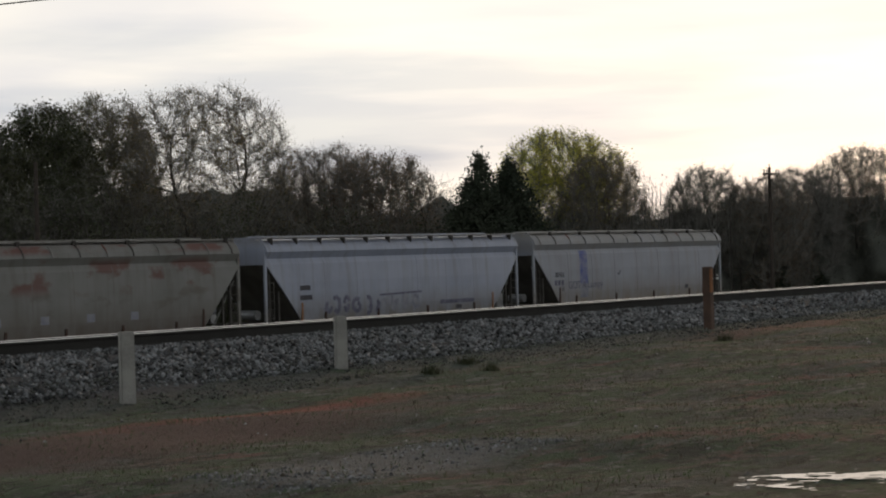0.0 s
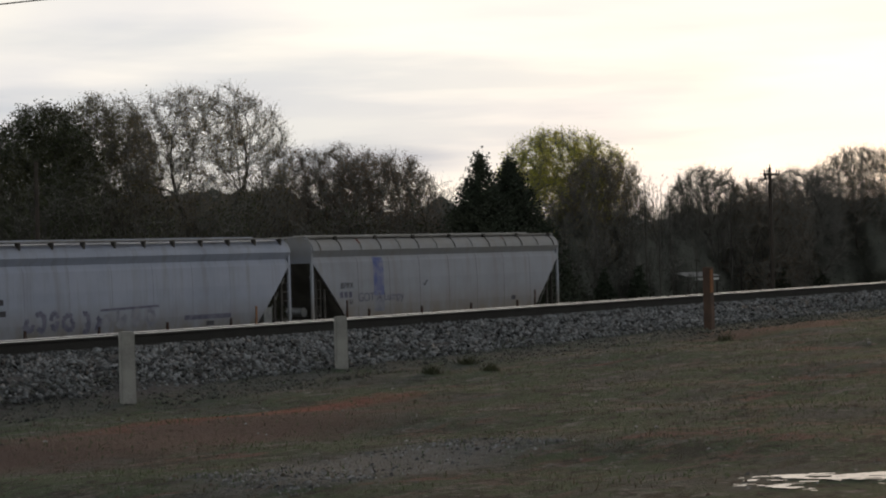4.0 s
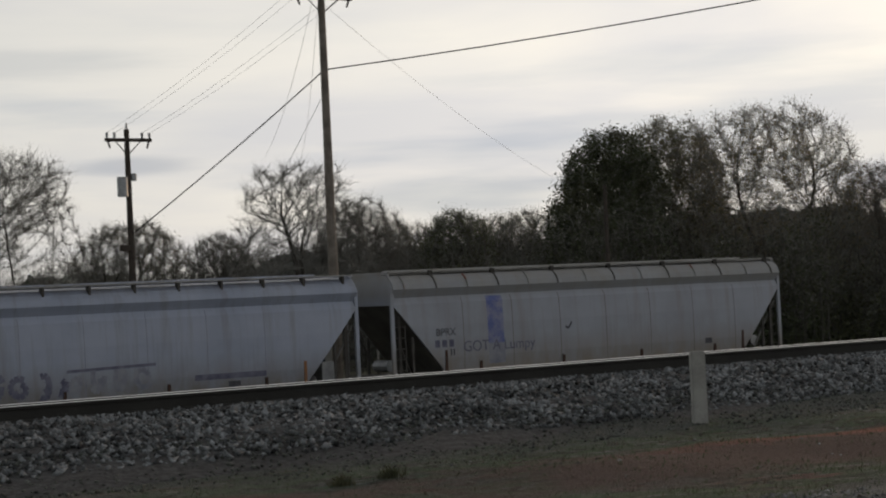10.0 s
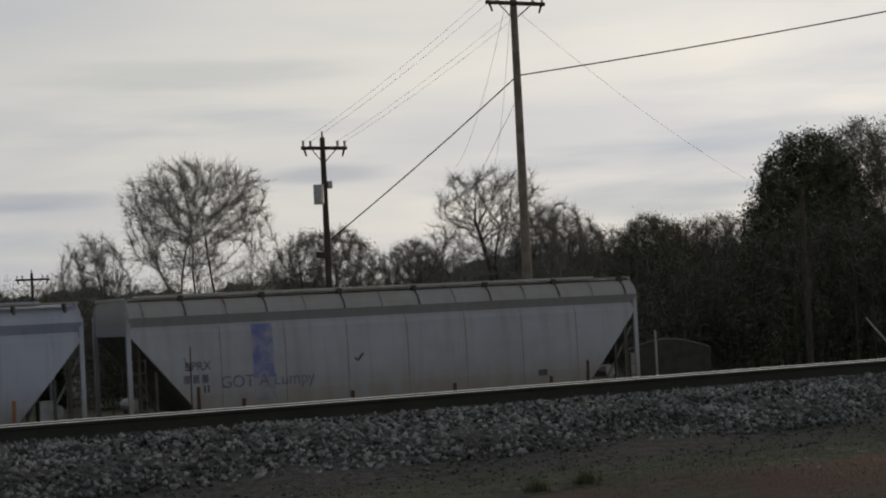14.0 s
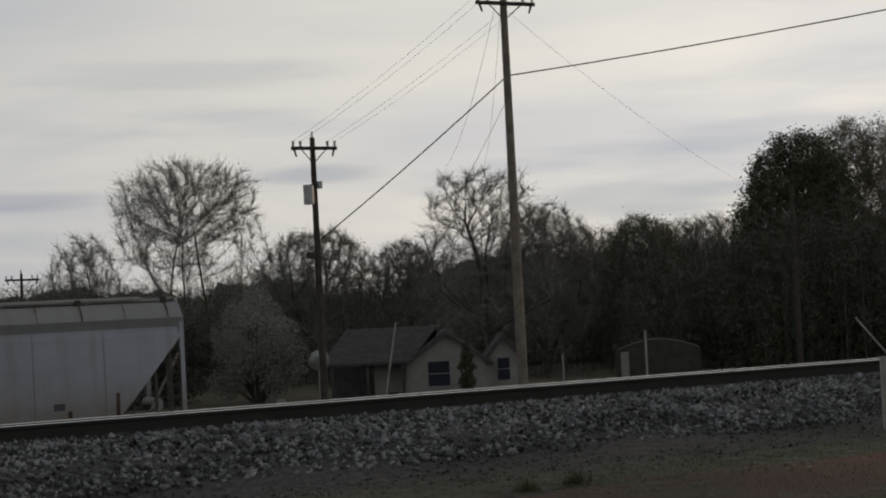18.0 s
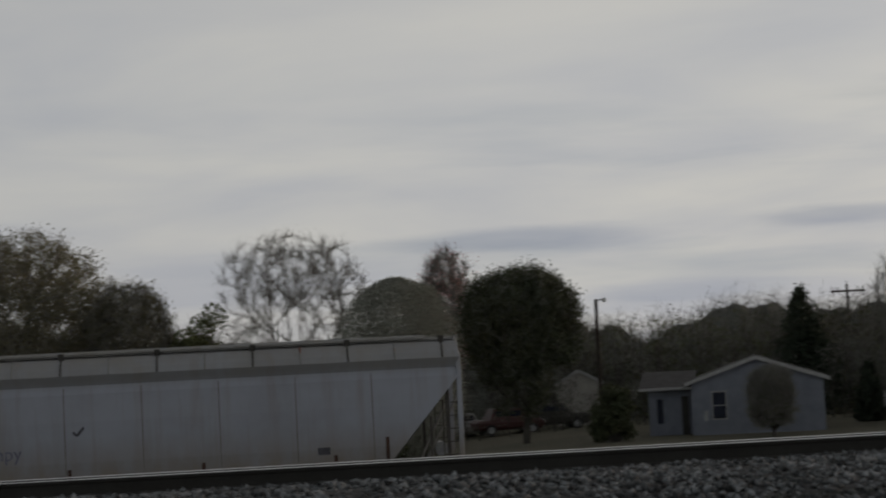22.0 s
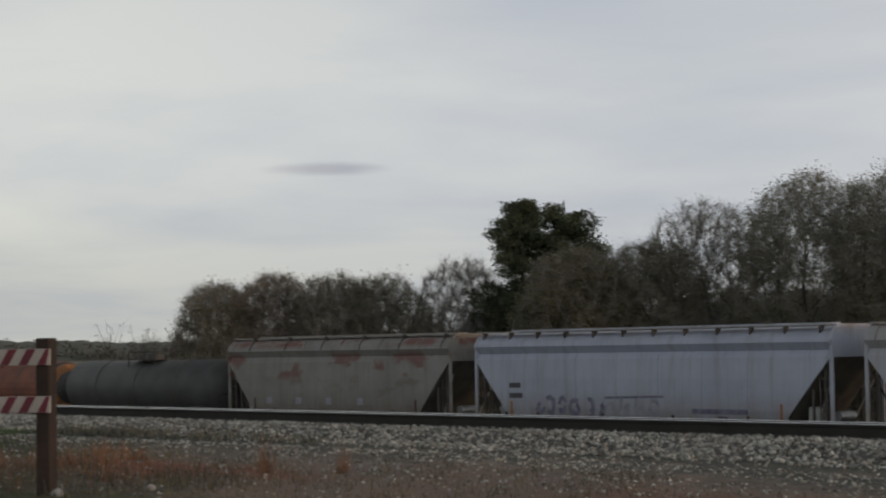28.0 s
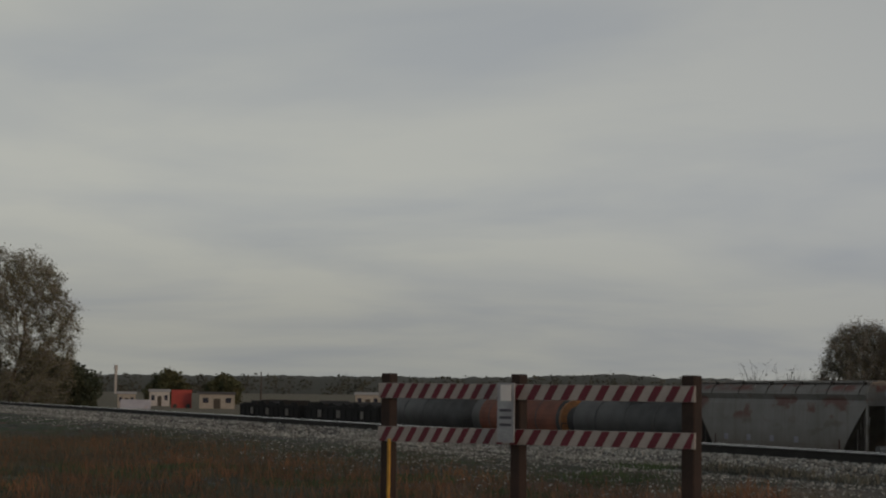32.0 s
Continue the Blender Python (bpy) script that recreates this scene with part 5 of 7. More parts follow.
def hopper_car(label, length, paint, ribs, extra, short=False):
    car = empty("hopper_car", 0, TRAIN_Y, TRAIN_RAIL, label=label, category="freight car", group="train")
    car.scale.z = 1.03
    h = length / 2
    # half profile of the shell, from the sill up to the roof crown
    pr = [(1.55, 1.02), (1.60, 1.6), (1.60, 2.7), (1.56, 3.45), (1.45, 3.68), (1.64, 3.95), (1.64, 3.97), (1.58, 4.13), (1.47, 4.28), (1.30, 4.41), (0.9, 4.47), (0.0, 4.50)]
    full = pr + [(-y, z) for y, z in pr[-2::-1]]
    # the shell's ends slope inwards below mid height
    def cut(z):
        return h if z > 3.44 else h - (3.45 - z) / (3.45 - 1.02) * 2.15
    n = len(full)
    xs = [-1, -0.6, -0.2, 0.2, 0.6, 1]
    v = [(s * cut(z), y, z) for s in xs for y, z in full]
    f = [(i * n + j, i * n + j + 1, (i + 1) * n + j + 1, (i + 1) * n + j) for i in range(len(xs) - 1) for j in range(n - 1)]
    shell = link("shell", v, f, paint, car)
    for s in (-1, 1):
        # upper end plate and the sloped hopper end below it
        top = [(s * h, y, z) for y, z in full if z > 3.44]
        vv = top + [(s * h, -1.55, 3.44), (s * h, 1.55, 3.44)]
        link("end_plate", vv, [tuple(range(len(vv)))], paint, car)
        boxed("end_brace", M["grimy"], car, s * (h - 0.35) - 0.05, s * (h - 0.35) + 0.05, -1.4, -1.3, 1.05, 3.2)
        # the sheet's colour carries the shade under the overhanging end
        link("slope_sheet", [(s * (h - 0.02), 1.54, 3.44), (s * (h - 0.02), -1.54, 3.44), (s * (h - 2.1), -1.54, 1.02), (s * (h - 2.1), 1.54, 1.02)], [(0, 1, 2, 3)], M["slope_shade"], car)
        # end platform and corner posts with ladder rungs
        boxed("end_platform", M["car_dark"], car, min(s * (h - 2.3), s * (h + 0.05)), max(s * (h - 2.3), s * (h + 0.05)), -1.45, 1.45, 0.95, 1.08)
        for w in (-1, 1):
            boxed("corner_post", paint, car, s * h - 0.07, s * h + 0.07, w * 1.50 - 0.05, w * 1.50 + 0.05, 1.05, 4.05, bevel=0.01)
            bm = rod(bmesh.new(), (s * h, w * 1.5, 4.03), (s * (h - 0.06), w * 1.22, 4.5), 0.05, n=6)
            part("post_brace", bm, paint, car)
            boxed("inner_post", M["grimy"], car, s * (h - 0.85) - 0.04, s * (h - 0.85) + 0.04, w * 1.42 - 0.04, w * 1.42 + 0.04, 1.05, 2.35)
            for i in range(5):
                boxed("ladder_rung", M["grimy"], car, min(s * (h - 0.02), s * (h - 0.5)), max(s * (h - 0.02), s * (h - 0.5)), w * 1.5 - 0.015, w * 1.5 + 0.015, 1.25 + 0.36 * i, 1.28 + 0.36 * i)
            part("ladder_stile", rod(bmesh.new(), (s * (h - 0.5), w * 1.5, 1.05), (s * (h - 0.5), w * 1.5, 2.75), 0.025, n=6), M["grimy"], car)
            part("diagonal_brace", rod(bmesh.new(), (s * (h - 0.05), w * 1.3, 2.9), (s * (h - 1.0), w * 1.0, 1.1), 0.04, n=6), M["car_old"] if s > 0 else M["grimy"], car)
            boxed("end_reflector", M["reflector"] if short else M["brown_stub"], car, s * (h - 2.12) - 0.05, s * (h - 2.12) + 0.05, w * 1.585 - 0.03, w * 1.585 + 0.03, 1.05, 1.85)
        part("brake_tank", rod(bmesh.new(), (s * (h - 0.5), -0.55, 1.4), (s * (h - 0.5), 0.35, 1.4), 0.2, n=12), M["metal"], car)
        coupler(car, s * h, s)
        bogie(car, s * (h - 1.9))
        part("end_ladder_top", box(bmesh.new(), s * h - 0.05, s * h + 0.05, -1.25, 1.25, 4.47, 4.56), paint, car)
    # roof: running boards, round-edged hatch trough, its clamps and the ribs or brackets at the eaves
    for w in (-1, 1):
        ya, yb = (1.16, 1.54) if short else (0.72, 1.28)
        boxed("running_board", M["pale_grating"], car, -h + 0.1, h - 0.1, min(w * ya, w * yb), max(w * ya, w * yb), 4.51, 4.55)
    boxed("hatch_cover", paint, car, -h + 0.8, h - 0.8, -0.32, 0.32, 4.5, 4.62, bevel=0.05)
    for i in range(ribs):
        x = -h + 0.45 + (2 * h - 0.9) * i / (ribs - 1)
        for w in (-1, 1):
            if short:
                v = [(x + e, w * yy, zz) for e in (-0.035, 0.035) for yy, zz in ((1.30, 4.42), (1.51, 4.24), (1.53, 4.505), (1.28, 4.505))]
                link("board_bracket", v, [(0, 1, 2, 3), (7, 6, 5, 4), (0, 4, 5, 1), (1, 5, 6, 2), (2, 6, 7, 3), (3, 7, 4, 0)], M["grimy"], car)
                continue
            bm = bmesh.new()
            pts_ = [(1.31, 4.41), (1.48, 4.28), (1.59, 4.13), (1.65, 3.96)]
            for (ya, za), (yb, zb) in zip(pts_, pts_[1:]):
                rod(bm, (x, w * (ya + 0.012), za + 0.012), (x, w * (yb + 0.012), zb), 0.026, n=5)
            part("roof_rib", bm, M["grimy"] if (i % 2) else M["car_old"], car)
            if i % 2:
                boxed("hatch_clamp", M["car_dark"], car, x - 0.08, x + 0.08, w * 1.28 - 0.06, w * 1.28 + 0.06, 4.40, 4.57)
    for w in (-1, 1):
        boxed("side_sill", paint, car, -h + 2.2, h - 2.2, w * 1.57 - 0.05, w * 1.57 + 0.05, 0.92, 1.06)
        for i in range(4):
            x = -h + 3.6 + (2 * h - 7.2) * i / 3
            boxed("sill_bracket", M["brown_stub"], car, x - 0.05, x + 0.05, w * 1.60 - 0.02, w * 1.60 + 0.035, 1.06, 1.42)
    # hopper chutes below
    nb = 4
    for i in range(nb):
        x = -h + 3.2 + (2 * h - 6.4) * i / (nb - 1)
        link("hopper_chute", [(x - 1.5, -1.4, 1.02), (x + 1.5, -1.4, 1.02), (x + 1.5, 1.4, 1.02), (x - 1.5, 1.4, 1.02), (x - 0.3, -0.4, 0.35), (x + 0.3, -0.4, 0.35), (x + 0.3, 0.4, 0.35), (x - 0.3, 0.4, 0.35)],
             [(0, 1, 5, 4), (1, 2, 6, 5), (2, 3, 7, 6), (3, 0, 4, 7), (4, 5, 6, 7)], M["car_dark"], car)
    extra(car, h)
    return car


def plate(car, name, mat, x0, x1, z0, z1, label="", lift=0.006):
    """A flat patch of paint on the near side, laid on the shell's own slope."""
    pr = [(1.55, 1.02), (1.60, 1.6), (1.60, 2.7), (1.56, 3.45), (1.45, 3.68)]
    zs = sorted({z0, z1} | {z for _, z in pr if z0 < z < z1})
    yy = [-(np.interp(z, [q[1] for q in pr], [q[0] for q in pr]) + lift) for z in zs]
    v = [(x, y, z) for y, z in zip(yy, zs) for x in (x0, x1)]
    f = [(2 * i, 2 * i + 1, 2 * i + 3, 2 * i + 2) for i in range(len(zs) - 1)]
    return link(name, v, f, mat, car, label)


def lettering(car, words, x, z, size, mat, label):
    cu = bpy.data.curves.new("lettering", "FONT")
    cu.body, cu.size, cu.extrude = words, size, 0.002
    tmp = bpy.data.objects.new("lettering", cu)
    me = bpy.data.meshes.new_from_object(tmp)
    bpy.data.objects.remove(tmp)
    me.materials.append(mat)
    ob = new("lettering", me)
    ob.parent = car
    y = -(np.interp(z, [1.6, 2.7, 3.45], [1.60, 1.60, 1.56]) + 0.012)
    ob.matrix_basis = pose(x, y, z, 90, 0, 0)
    ob["label"] = label
    return ob


def strokes(car, name, mat, marks, lift=0.008, wd=0.05):
    """Hand-sprayed strokes: each a thin slanted band between two places on the side."""
    for x0, z0, x1, z1 in marks:
        L = max(math.hypot(x1 - x0, z1 - z0), 1e-3)
        nx, nz = -(z1 - z0) / L * wd / 2, (x1 - x0) / L * wd / 2
        yy = -(1.60 + lift)
        link(name, [(x0 - nx, yy, z0 - nz), (x1 - nx, yy, z1 - nz), (x1 + nx, yy, z1 + nz), (x0 + nx, yy, z0 + nz)], [(0, 1, 2, 3)], mat, car)


def marks_last(car, h):
    plate(car, "spray_panel", M["purple"], -h + 3.95, -h + 4.65, 2.0, 3.62, "tall blue violet spray-painted strip")
    plate(car, "faded_spray_panel", M["graffiti"], -h + 3.97, -h + 4.68, 1.3, 1.995, "faded lower end of the violet strip")
    lettering(car, "BPRX", -h + 1.70, 2.34, 0.36, M["ink"], "black stencilled reporting mark")
    for i in range(3):
        plate(car, "number_bar", M["violet_ink"], -h + 1.66 + 0.3 * i, -h + 1.86 + 0.3 * i, 1.95, 2.2)
    plate(car, "number_bar", M["ink"], -h + 2.3, -h + 2.36, 1.66, 1.88)
    plate(car, "number_bar", M["ink"], -h + 2.42, -h + 2.48, 1.66, 1.88)
    lettering(car, "GOT A Lumpy", -h + 2.85, 1.76, 0.52, M["violet_ink"], "thin sprayed scrawl in violet grey")
    strokes(car, "spray_stroke", M["ink"], [(-h + 7.45, 2.43, -h + 7.55, 2.33), (-h + 7.55, 2.33, -h + 7.75, 2.55)], wd=0.07)
    plate(car, "door_tag", M["ink"], h - 4.1, h - 3.75, 1.45, 1.65)
    for i in range(7):
        x = -h + 2.9 + (2 * h - 5.4) * i / 6
        plate(car, "seam", M["seam"], x - 0.018, x + 0.018, 1.1, 3.62, lift=0.004)


def marks_mid(car, h):
    for i, z in enumerate((2.35, 1.95)):
        plate(car, "number_bar", M["ink"], -h + 2.0, -h + 2.65 + 0.1 * i, z, z + 0.2)
    r = random.Random(8)
    for x0, x1, mat, wd in ((3.55, 7.0, "violet_ink", 0.19), (7.2, 9.6, "graffiti", 0.17)):
        tags, x = [], x0
        while x < x1:
            # one tangle of bent strokes, as broad as a sprayed letter
            w, z0, z1 = r.uniform(0.42, 0.62), r.uniform(1.28, 1.38), r.uniform(1.9, 2.1)
            for k in range(2):
                a0, turn_ = r.uniform(0, 6.28), r.choice((-1, 1)) * r.uniform(2.4, 4.6)
                cx, rx, cz, rz_ = x + w * r.uniform(0.4, 0.6), w * r.uniform(0.28, 0.5), z0 + (z1 - z0) * r.uniform(0.35, 0.65), (z1 - z0) * r.uniform(0.25, 0.5)
                ring = [(cx + rx * math.cos(a0 + turn_ * i / 6), cz + rz_ * math.sin(a0 + turn_ * i / 6)) for i in range(7)]
                tags += [(*p, *q) for p, q in zip(ring, ring[1:])]
            x += w + r.uniform(0.06, 0.25)
        strokes(car, "spray_stroke", M[mat], [(-h + a, b_, -h + c_, d_) for a, b_, c_, d_ in tags], wd=wd)
    strokes(car, "spray_stroke", M["violet_ink"], [(-h + 7.2, 2.0, -h + 10.2, 2.06)], wd=0.09)
    plate(car, "worn_panel", M["violet_ink"], h - 6.2, h - 3.6, 1.46, 1.64)
    plate(car, "door_tag", M["ink"], h - 5.0, h - 4.55, 1.2, 1.38)
    for i in range(6):
        x = -h + 3.6 + (2 * h - 7.2) * i / 5
        plate(car, "seam", M["graffiti"], x - 0.012, x + 0.012, 1.1, 3.62, lift=0.004)
    # brake cylinder and box on the end platform
    boxed("brake_box", M["metal"], car, h - 1.25, h - 0.75, -1.2, -0.8, 1.1, 1.75, bevel=0.02)


def marks_first(car, h):
    for i in range(4):
        plate(car, "stencil_bar", M["graffiti"], -h + 3 + i * 2.2, -h + 3.4 + i * 2.2, 1.6, 1.9)
    for i in range(6):
        x = -h + 2.9 + (2 * h - 5.8) * i / 5
        plate(car, "seam", M["seam"], x - 0.018, x + 0.018, 1.1, 3.62, lift=0.004)


def tank_car(label, length, ends, band, mid):
    car = empty("tank_car", 0, TRAIN_Y, TRAIN_RAIL, label=label, category="freight car", group="train")
    h = length / 2
    rad, zc, n = 1.42, 2.32, 28
    rings = [(-h - 0.0, 0.15), (-h + 0.12, 0.7), (-h + 0.35, 1.12), (-h + 0.7, rad)]
    rings = rings + [(-x, r) for x, r in reversed(rings)]
    v = [(x, r * math.cos(a * 2 * math.pi / n), zc + r * math.sin(a * 2 * math.pi / n)) for x, r in rings for a in range(n)]
    f = [(i * n + j, i * n + (j + 1) % n, (i + 1) * n + (j + 1) % n, (i + 1) * n + j) for i in range(len(rings) - 1) for j in range(n)]
    f += [tuple(range(n)), tuple(range((len(rings) - 1) * n, len(rings) * n))]
    shell = link("tank_shell", v, f, ends, car)
    for p in shell.data.polygons:
        p.use_smooth = len(p.vertices) == 4
    if mid:
        part("middle_wrap", rod(bmesh.new(), (-h * 0.72, 0, zc), (h * 0.9, 0, zc), rad + 0.012, n=n), mid, car, "rust orange middle of the tank")
    if band:
        # orange glint of the low sun on the right end, painted as a ring
        part("band", rod(bmesh.new(), (h * 0.9, 0, zc), (h * 0.97, 0, zc), rad * 0.9, n=n), band, car)
    for x in (-h * 0.5, 0.0, h * 0.5):
        part("weld_ring", rod(bmesh.new(), (x - 0.05, 0, zc), (x + 0.05, 0, zc), rad + 0.025, n=n), ends, car)
    bm = rod(bmesh.new(), (0, 0, zc + rad - 0.1), (0, 0, zc + rad + 0.3), 0.45, n=16)
    part("dome", bm, ends, car)
    bm = box(bmesh.new(), -1.2, 1.2, -0.9, 0.9, zc + rad + 0.02, zc + rad + 0.06)
    for x in (-1.2, 1.2):
        for y in (-0.9, 0.9):
            rod(bm, (x, y, zc + rad - 0.4), (x, y, zc + rad + 0.42), 0.03, n=5)
        rod(bm, (x, -0.9, zc + rad + 0.42), (x, 0.9, zc + rad + 0.42), 0.025, n=5)
    for y in (-0.9, 0.9):
        rod(bm, (-1.2, y, zc + rad + 0.42), (1.2, y, zc + rad + 0.42), 0.025, n=5)
    part("platform_rails", bm, M["car_dark"], car)
    boxed("stub_sill", M["car_dark"], car, -h - 0.3, h + 0.3, -0.3, 0.3, 0.85, 1.2)
    for s in (-1, 1):
        coupler(car, s * h, s)
        bogie(car, s * (h - 2.0))
        bm = bmesh.new()
        for y in (-1.35, 1.35):
            rod(bm, (s * h, y, 0.9), (s * h, y, 2.1), 0.03, n=5)
        rod(bm, (s * h, -1.35, 2.1), (s * h, 1.35, 2.1), 0.03, n=5)
        part("end_handrail", bm, M["car_dark"], car)
    return car


def gondola_car(label, seed):
    """A low ribbed open car with an uneven dark load."""
    car = empty("gondola_car", 0, TRAIN_Y, TRAIN_RAIL, label=label, category="freight car", group="train")
    r = random.Random(seed)
    h = 8.8
    boxed("floor", M["loco"], car, -h, h, -1.45, 1.45, 1.0, 1.15)
    for w in (-1, 1):
        sd = boxed("side", M["loco"], car, -h, h, w * 1.5 - 0.05, w * 1.5 + 0.05, 1.0, 2.55, bevel=0.01)
        for i in range(13):
            x = -h + 0.3 + i * (2 * h - 0.6) / 12
            boxed("side_rib", M["loco"], sd, x - 0.06, x + 0.06, w * 1.58 - 0.04, w * 1.58 + 0.04, 1.0, 2.5)
        boxed("top_rail", M["loco"], car, -h, h, w * 1.53 - 0.09, w * 1.53 + 0.09, 2.5, 2.66)
        for x in (-5.2, -0.6, 5.0):
            boxed("stencil_panel", M["seam"], car, x, x + r.uniform(0.6, 0.9), w * 1.625 - 0.008, w * 1.625 + 0.008, 1.75, 2.35)
    for s in (-1, 1):
        boxed("end", M["loco"], car, s * h - 0.05, s * h + 0.05, -1.45, 1.45, 1.0, 2.6)
        coupler(car, s * h, s)
        bogie(car, s * (h - 2.0))
    bm = bmesh.new()
    for i in range(26):
        x = -h + 0.7 + i * (2 * h - 1.4) / 25
        z = 2.35 + 0.75 * abs(math.sin(i * 0.7 + seed)) * r.uniform(0.6, 1.0)
        box(bm, x - 0.5, x + 0.5, -1.3, 1.3, 1.6, z, 0.0, Matrix.Translation((x, 0, 2)) @ Matrix.Rotation(r.uniform(-0.3, 0.3), 4, "Y") @ Matrix.Translation((-x, 0, -2)))
    tagged(part("load", bm, M["loco"], car, "dark uneven scrap load"), kind="stuff")
    return car


lead = 0.0
for ob, length, gap in (
        (hopper_car("faded white grey covered hopper with a violet spray strip", 18.35, M["shell_grey"], 14, marks_last), 18.35, 1.45),
        (hopper_car("pale blue grey covered hopper with faded graffiti", 17.75, M["shell_blue"], 12, marks_mid, True), 17.75, 1.6),
        (hopper_car("dull grey covered hopper streaked with rust", 15.6, M["shell_old"], 12, marks_first), 15.6, 1.3),
        (tank_car("dark grey tank car with a dome platform", 14.4, M["tank"], None, None), 14.4, 1.0),
        (tank_car("tank car with a rust orange middle", 14.4, M["tank"], M["reflector"], M["tank_rust"]), 14.4, 1.0),
        (tank_car("dark grey tank car coupled to the gondolas", 14.4, M["tank"], None, None), 14.4, 1.3),
        (gondola_car("black open gondola car with a dark load", 2), 17.6, 1.2),
        (gondola_car("black gondola car at the far end of the train", 5), 17.6, 1.2)):
    TRAIN.append((ob, lead + length / 2))
    lead += length + gap


def motions():
    """The whole train rolls past to the left at an even pace."""
    for ob, back in TRAIN:
        rows = []
        for t in range(33):
            x = START + SPEED * t - back
            rows.append((t, pose(x, TRAIN_Y, TRAIN_RAIL + 0.0016 * x)))
        walk(ob, rows)


# ---- posts by the track ----
def marker_post(turn, y, h, w, lean=0.0):
    d = y / math.cos(radians(turn))
    x, yy = bear(turn, d)
    foot = max(float(ground_z(x, yy)), float(np.interp(yy, [p[0] for p in prof], [p[1] for p in prof])))
    ob = empty("marker_post", x, yy, foot - 0.05, 12 - turn, label="square white concrete marker post beside the ballast", category="post", group="marker posts")
    bm = bmesh.new()
    bmesh.ops.create_cone(bm, cap_ends=True, segments=4, radius1=w * 0.74, radius2=w * 0.70, depth=h, matrix=Matrix.Translation((0, 0, h / 2)) @ Matrix.Rotation(radians(45), 4, "Z"))
    bmesh.ops.bevel(bm, geom=[e for e in bm.edges], offset=0.012, segments=2, affect="EDGES")
    part("shaft", bm, M["concrete"], ob)
    return ob


marker_post(42.5, 14.8, 0.80, 0.145)
marker_post(48.88, 15.3, 0.69, 0.14)
x, y = bear(59.95, 29.9)
ob = empty("wooden_post", x, y, float(ground_z(x, y)) - 0.05, 8, label="leaning brown wooden post with a small orange plate", category="post")
part("shaft", box(bmesh.new(), -0.075, 0.075, -0.065, 0.065, 0, 1.02, 0.012), M["brown_post"], ob)
# thin orange plate on the upper left of the post's front
part("plate", box(bmesh.new(), -0.10, 0.0, -0.085, -0.064, 0.62, 0.98, 0.004), M["orange_wood"], ob)

# ---- striped road-end barricade ----
P_R, P_M, P_L = bear(-59.3, 20.6), bear(-64.45, 21.4), bear(-68.35, 22.2)
bar = empty("road_barricade", P_M[0], P_M[1], float(ground_z(*P_M)), label="red and white striped road-end barricade on three timber posts", category="barricade")
tops = {}
for (x, y), w in ((P_R, 0.165), (P_M, 0.14), (P_L, 0.14)):
    lx, ly = x - P_M[0], y - P_M[1]
    bm = box(bmesh.new(), -w / 2, w / 2, -w / 2, w / 2, -0.2, 1.66, 0.012)
    ob = part("post", bm, M["wood"], bar)
    ob.matrix_basis = pose(lx, ly, 0, 0, 0, 28)


def rail_board(a, b, z, h):
    """A board between two posts, its slanted stripes laid on as thin sheets."""
    ax, ay, bx_, by_ = a[0] - P_M[0], a[1] - P_M[1], b[0] - P_M[0], b[1] - P_M[1]
    L = math.hypot(bx_ - ax, by_ - ay)
    ang = math.degrees(math.atan2(by_ - ay, bx_ - ax))
    m = pose(ax, ay, z, 0, 0, ang) @ pose(0, -0.10, 0)
    ob = part("board", box(bmesh.new(), -0.08, L + 0.08, -0.018, 0.018, -h / 2, h / 2, 0.004), M["white"], bar)
    ob.matrix_basis = m
    n = 10
    for i in range(n + 1):
        x0 = i * L / n - 0.06
        s = h * 0.55
        v = [(x0, -0.022, -h / 2 + 0.004), (x0 + 0.47 * L / n, -0.022, -h / 2 + 0.004), (x0 + 0.47 * L / n + s, -0.022, h / 2 - 0.004), (x0 + s, -0.022, h / 2 - 0.004)]
        v = [(min(max(px, -0.078), L + 0.078), py, pz) for px, py, pz in v]
        if v[2][0] - v[0][0] > 0.05:
            link("stripe", v, [(0, 1, 2, 3)], M["red"], ob)
    return ob


for a, b in ((P_L, P_M), (P_M, P_R)):
    rail_board(a, b, 1.46, 0.175)
    rail_board(a, b, 0.96, 0.175)
sg = boxed("sign_plate", M["metal"], bar, -0.10, 0.14, -0.26, -0.24, 0.90, 1.56, label="grey notice plate with unreadable print")
sg.rotation_euler = (0, 0, radians(25))
boxed("notice_panel", M["trimw"], sg, -0.05, 0.10, -0.268, -0.262, 1.36, 1.54)
for i in range(3):
    boxed("print_bar", M["ink"], sg, -0.06, 0.11, -0.268, -0.262, 1.08 + 0.08 * i, 1.11 + 0.08 * i)
# low sun on the left post's right side, built as a thin yellow strip
x, y = P_L[0] + 0.16, P_L[1] - 0.06
boxed("sunlit_strip", M["yellow"], empty("sunlit_edge", x, y, float(ground_z(x, y)), 20, label="slim yellow strip standing for sunlight on the barricade's left post", category="marker"), -0.018, 0.018, -0.01, 0.01, -0.1, 0.88)


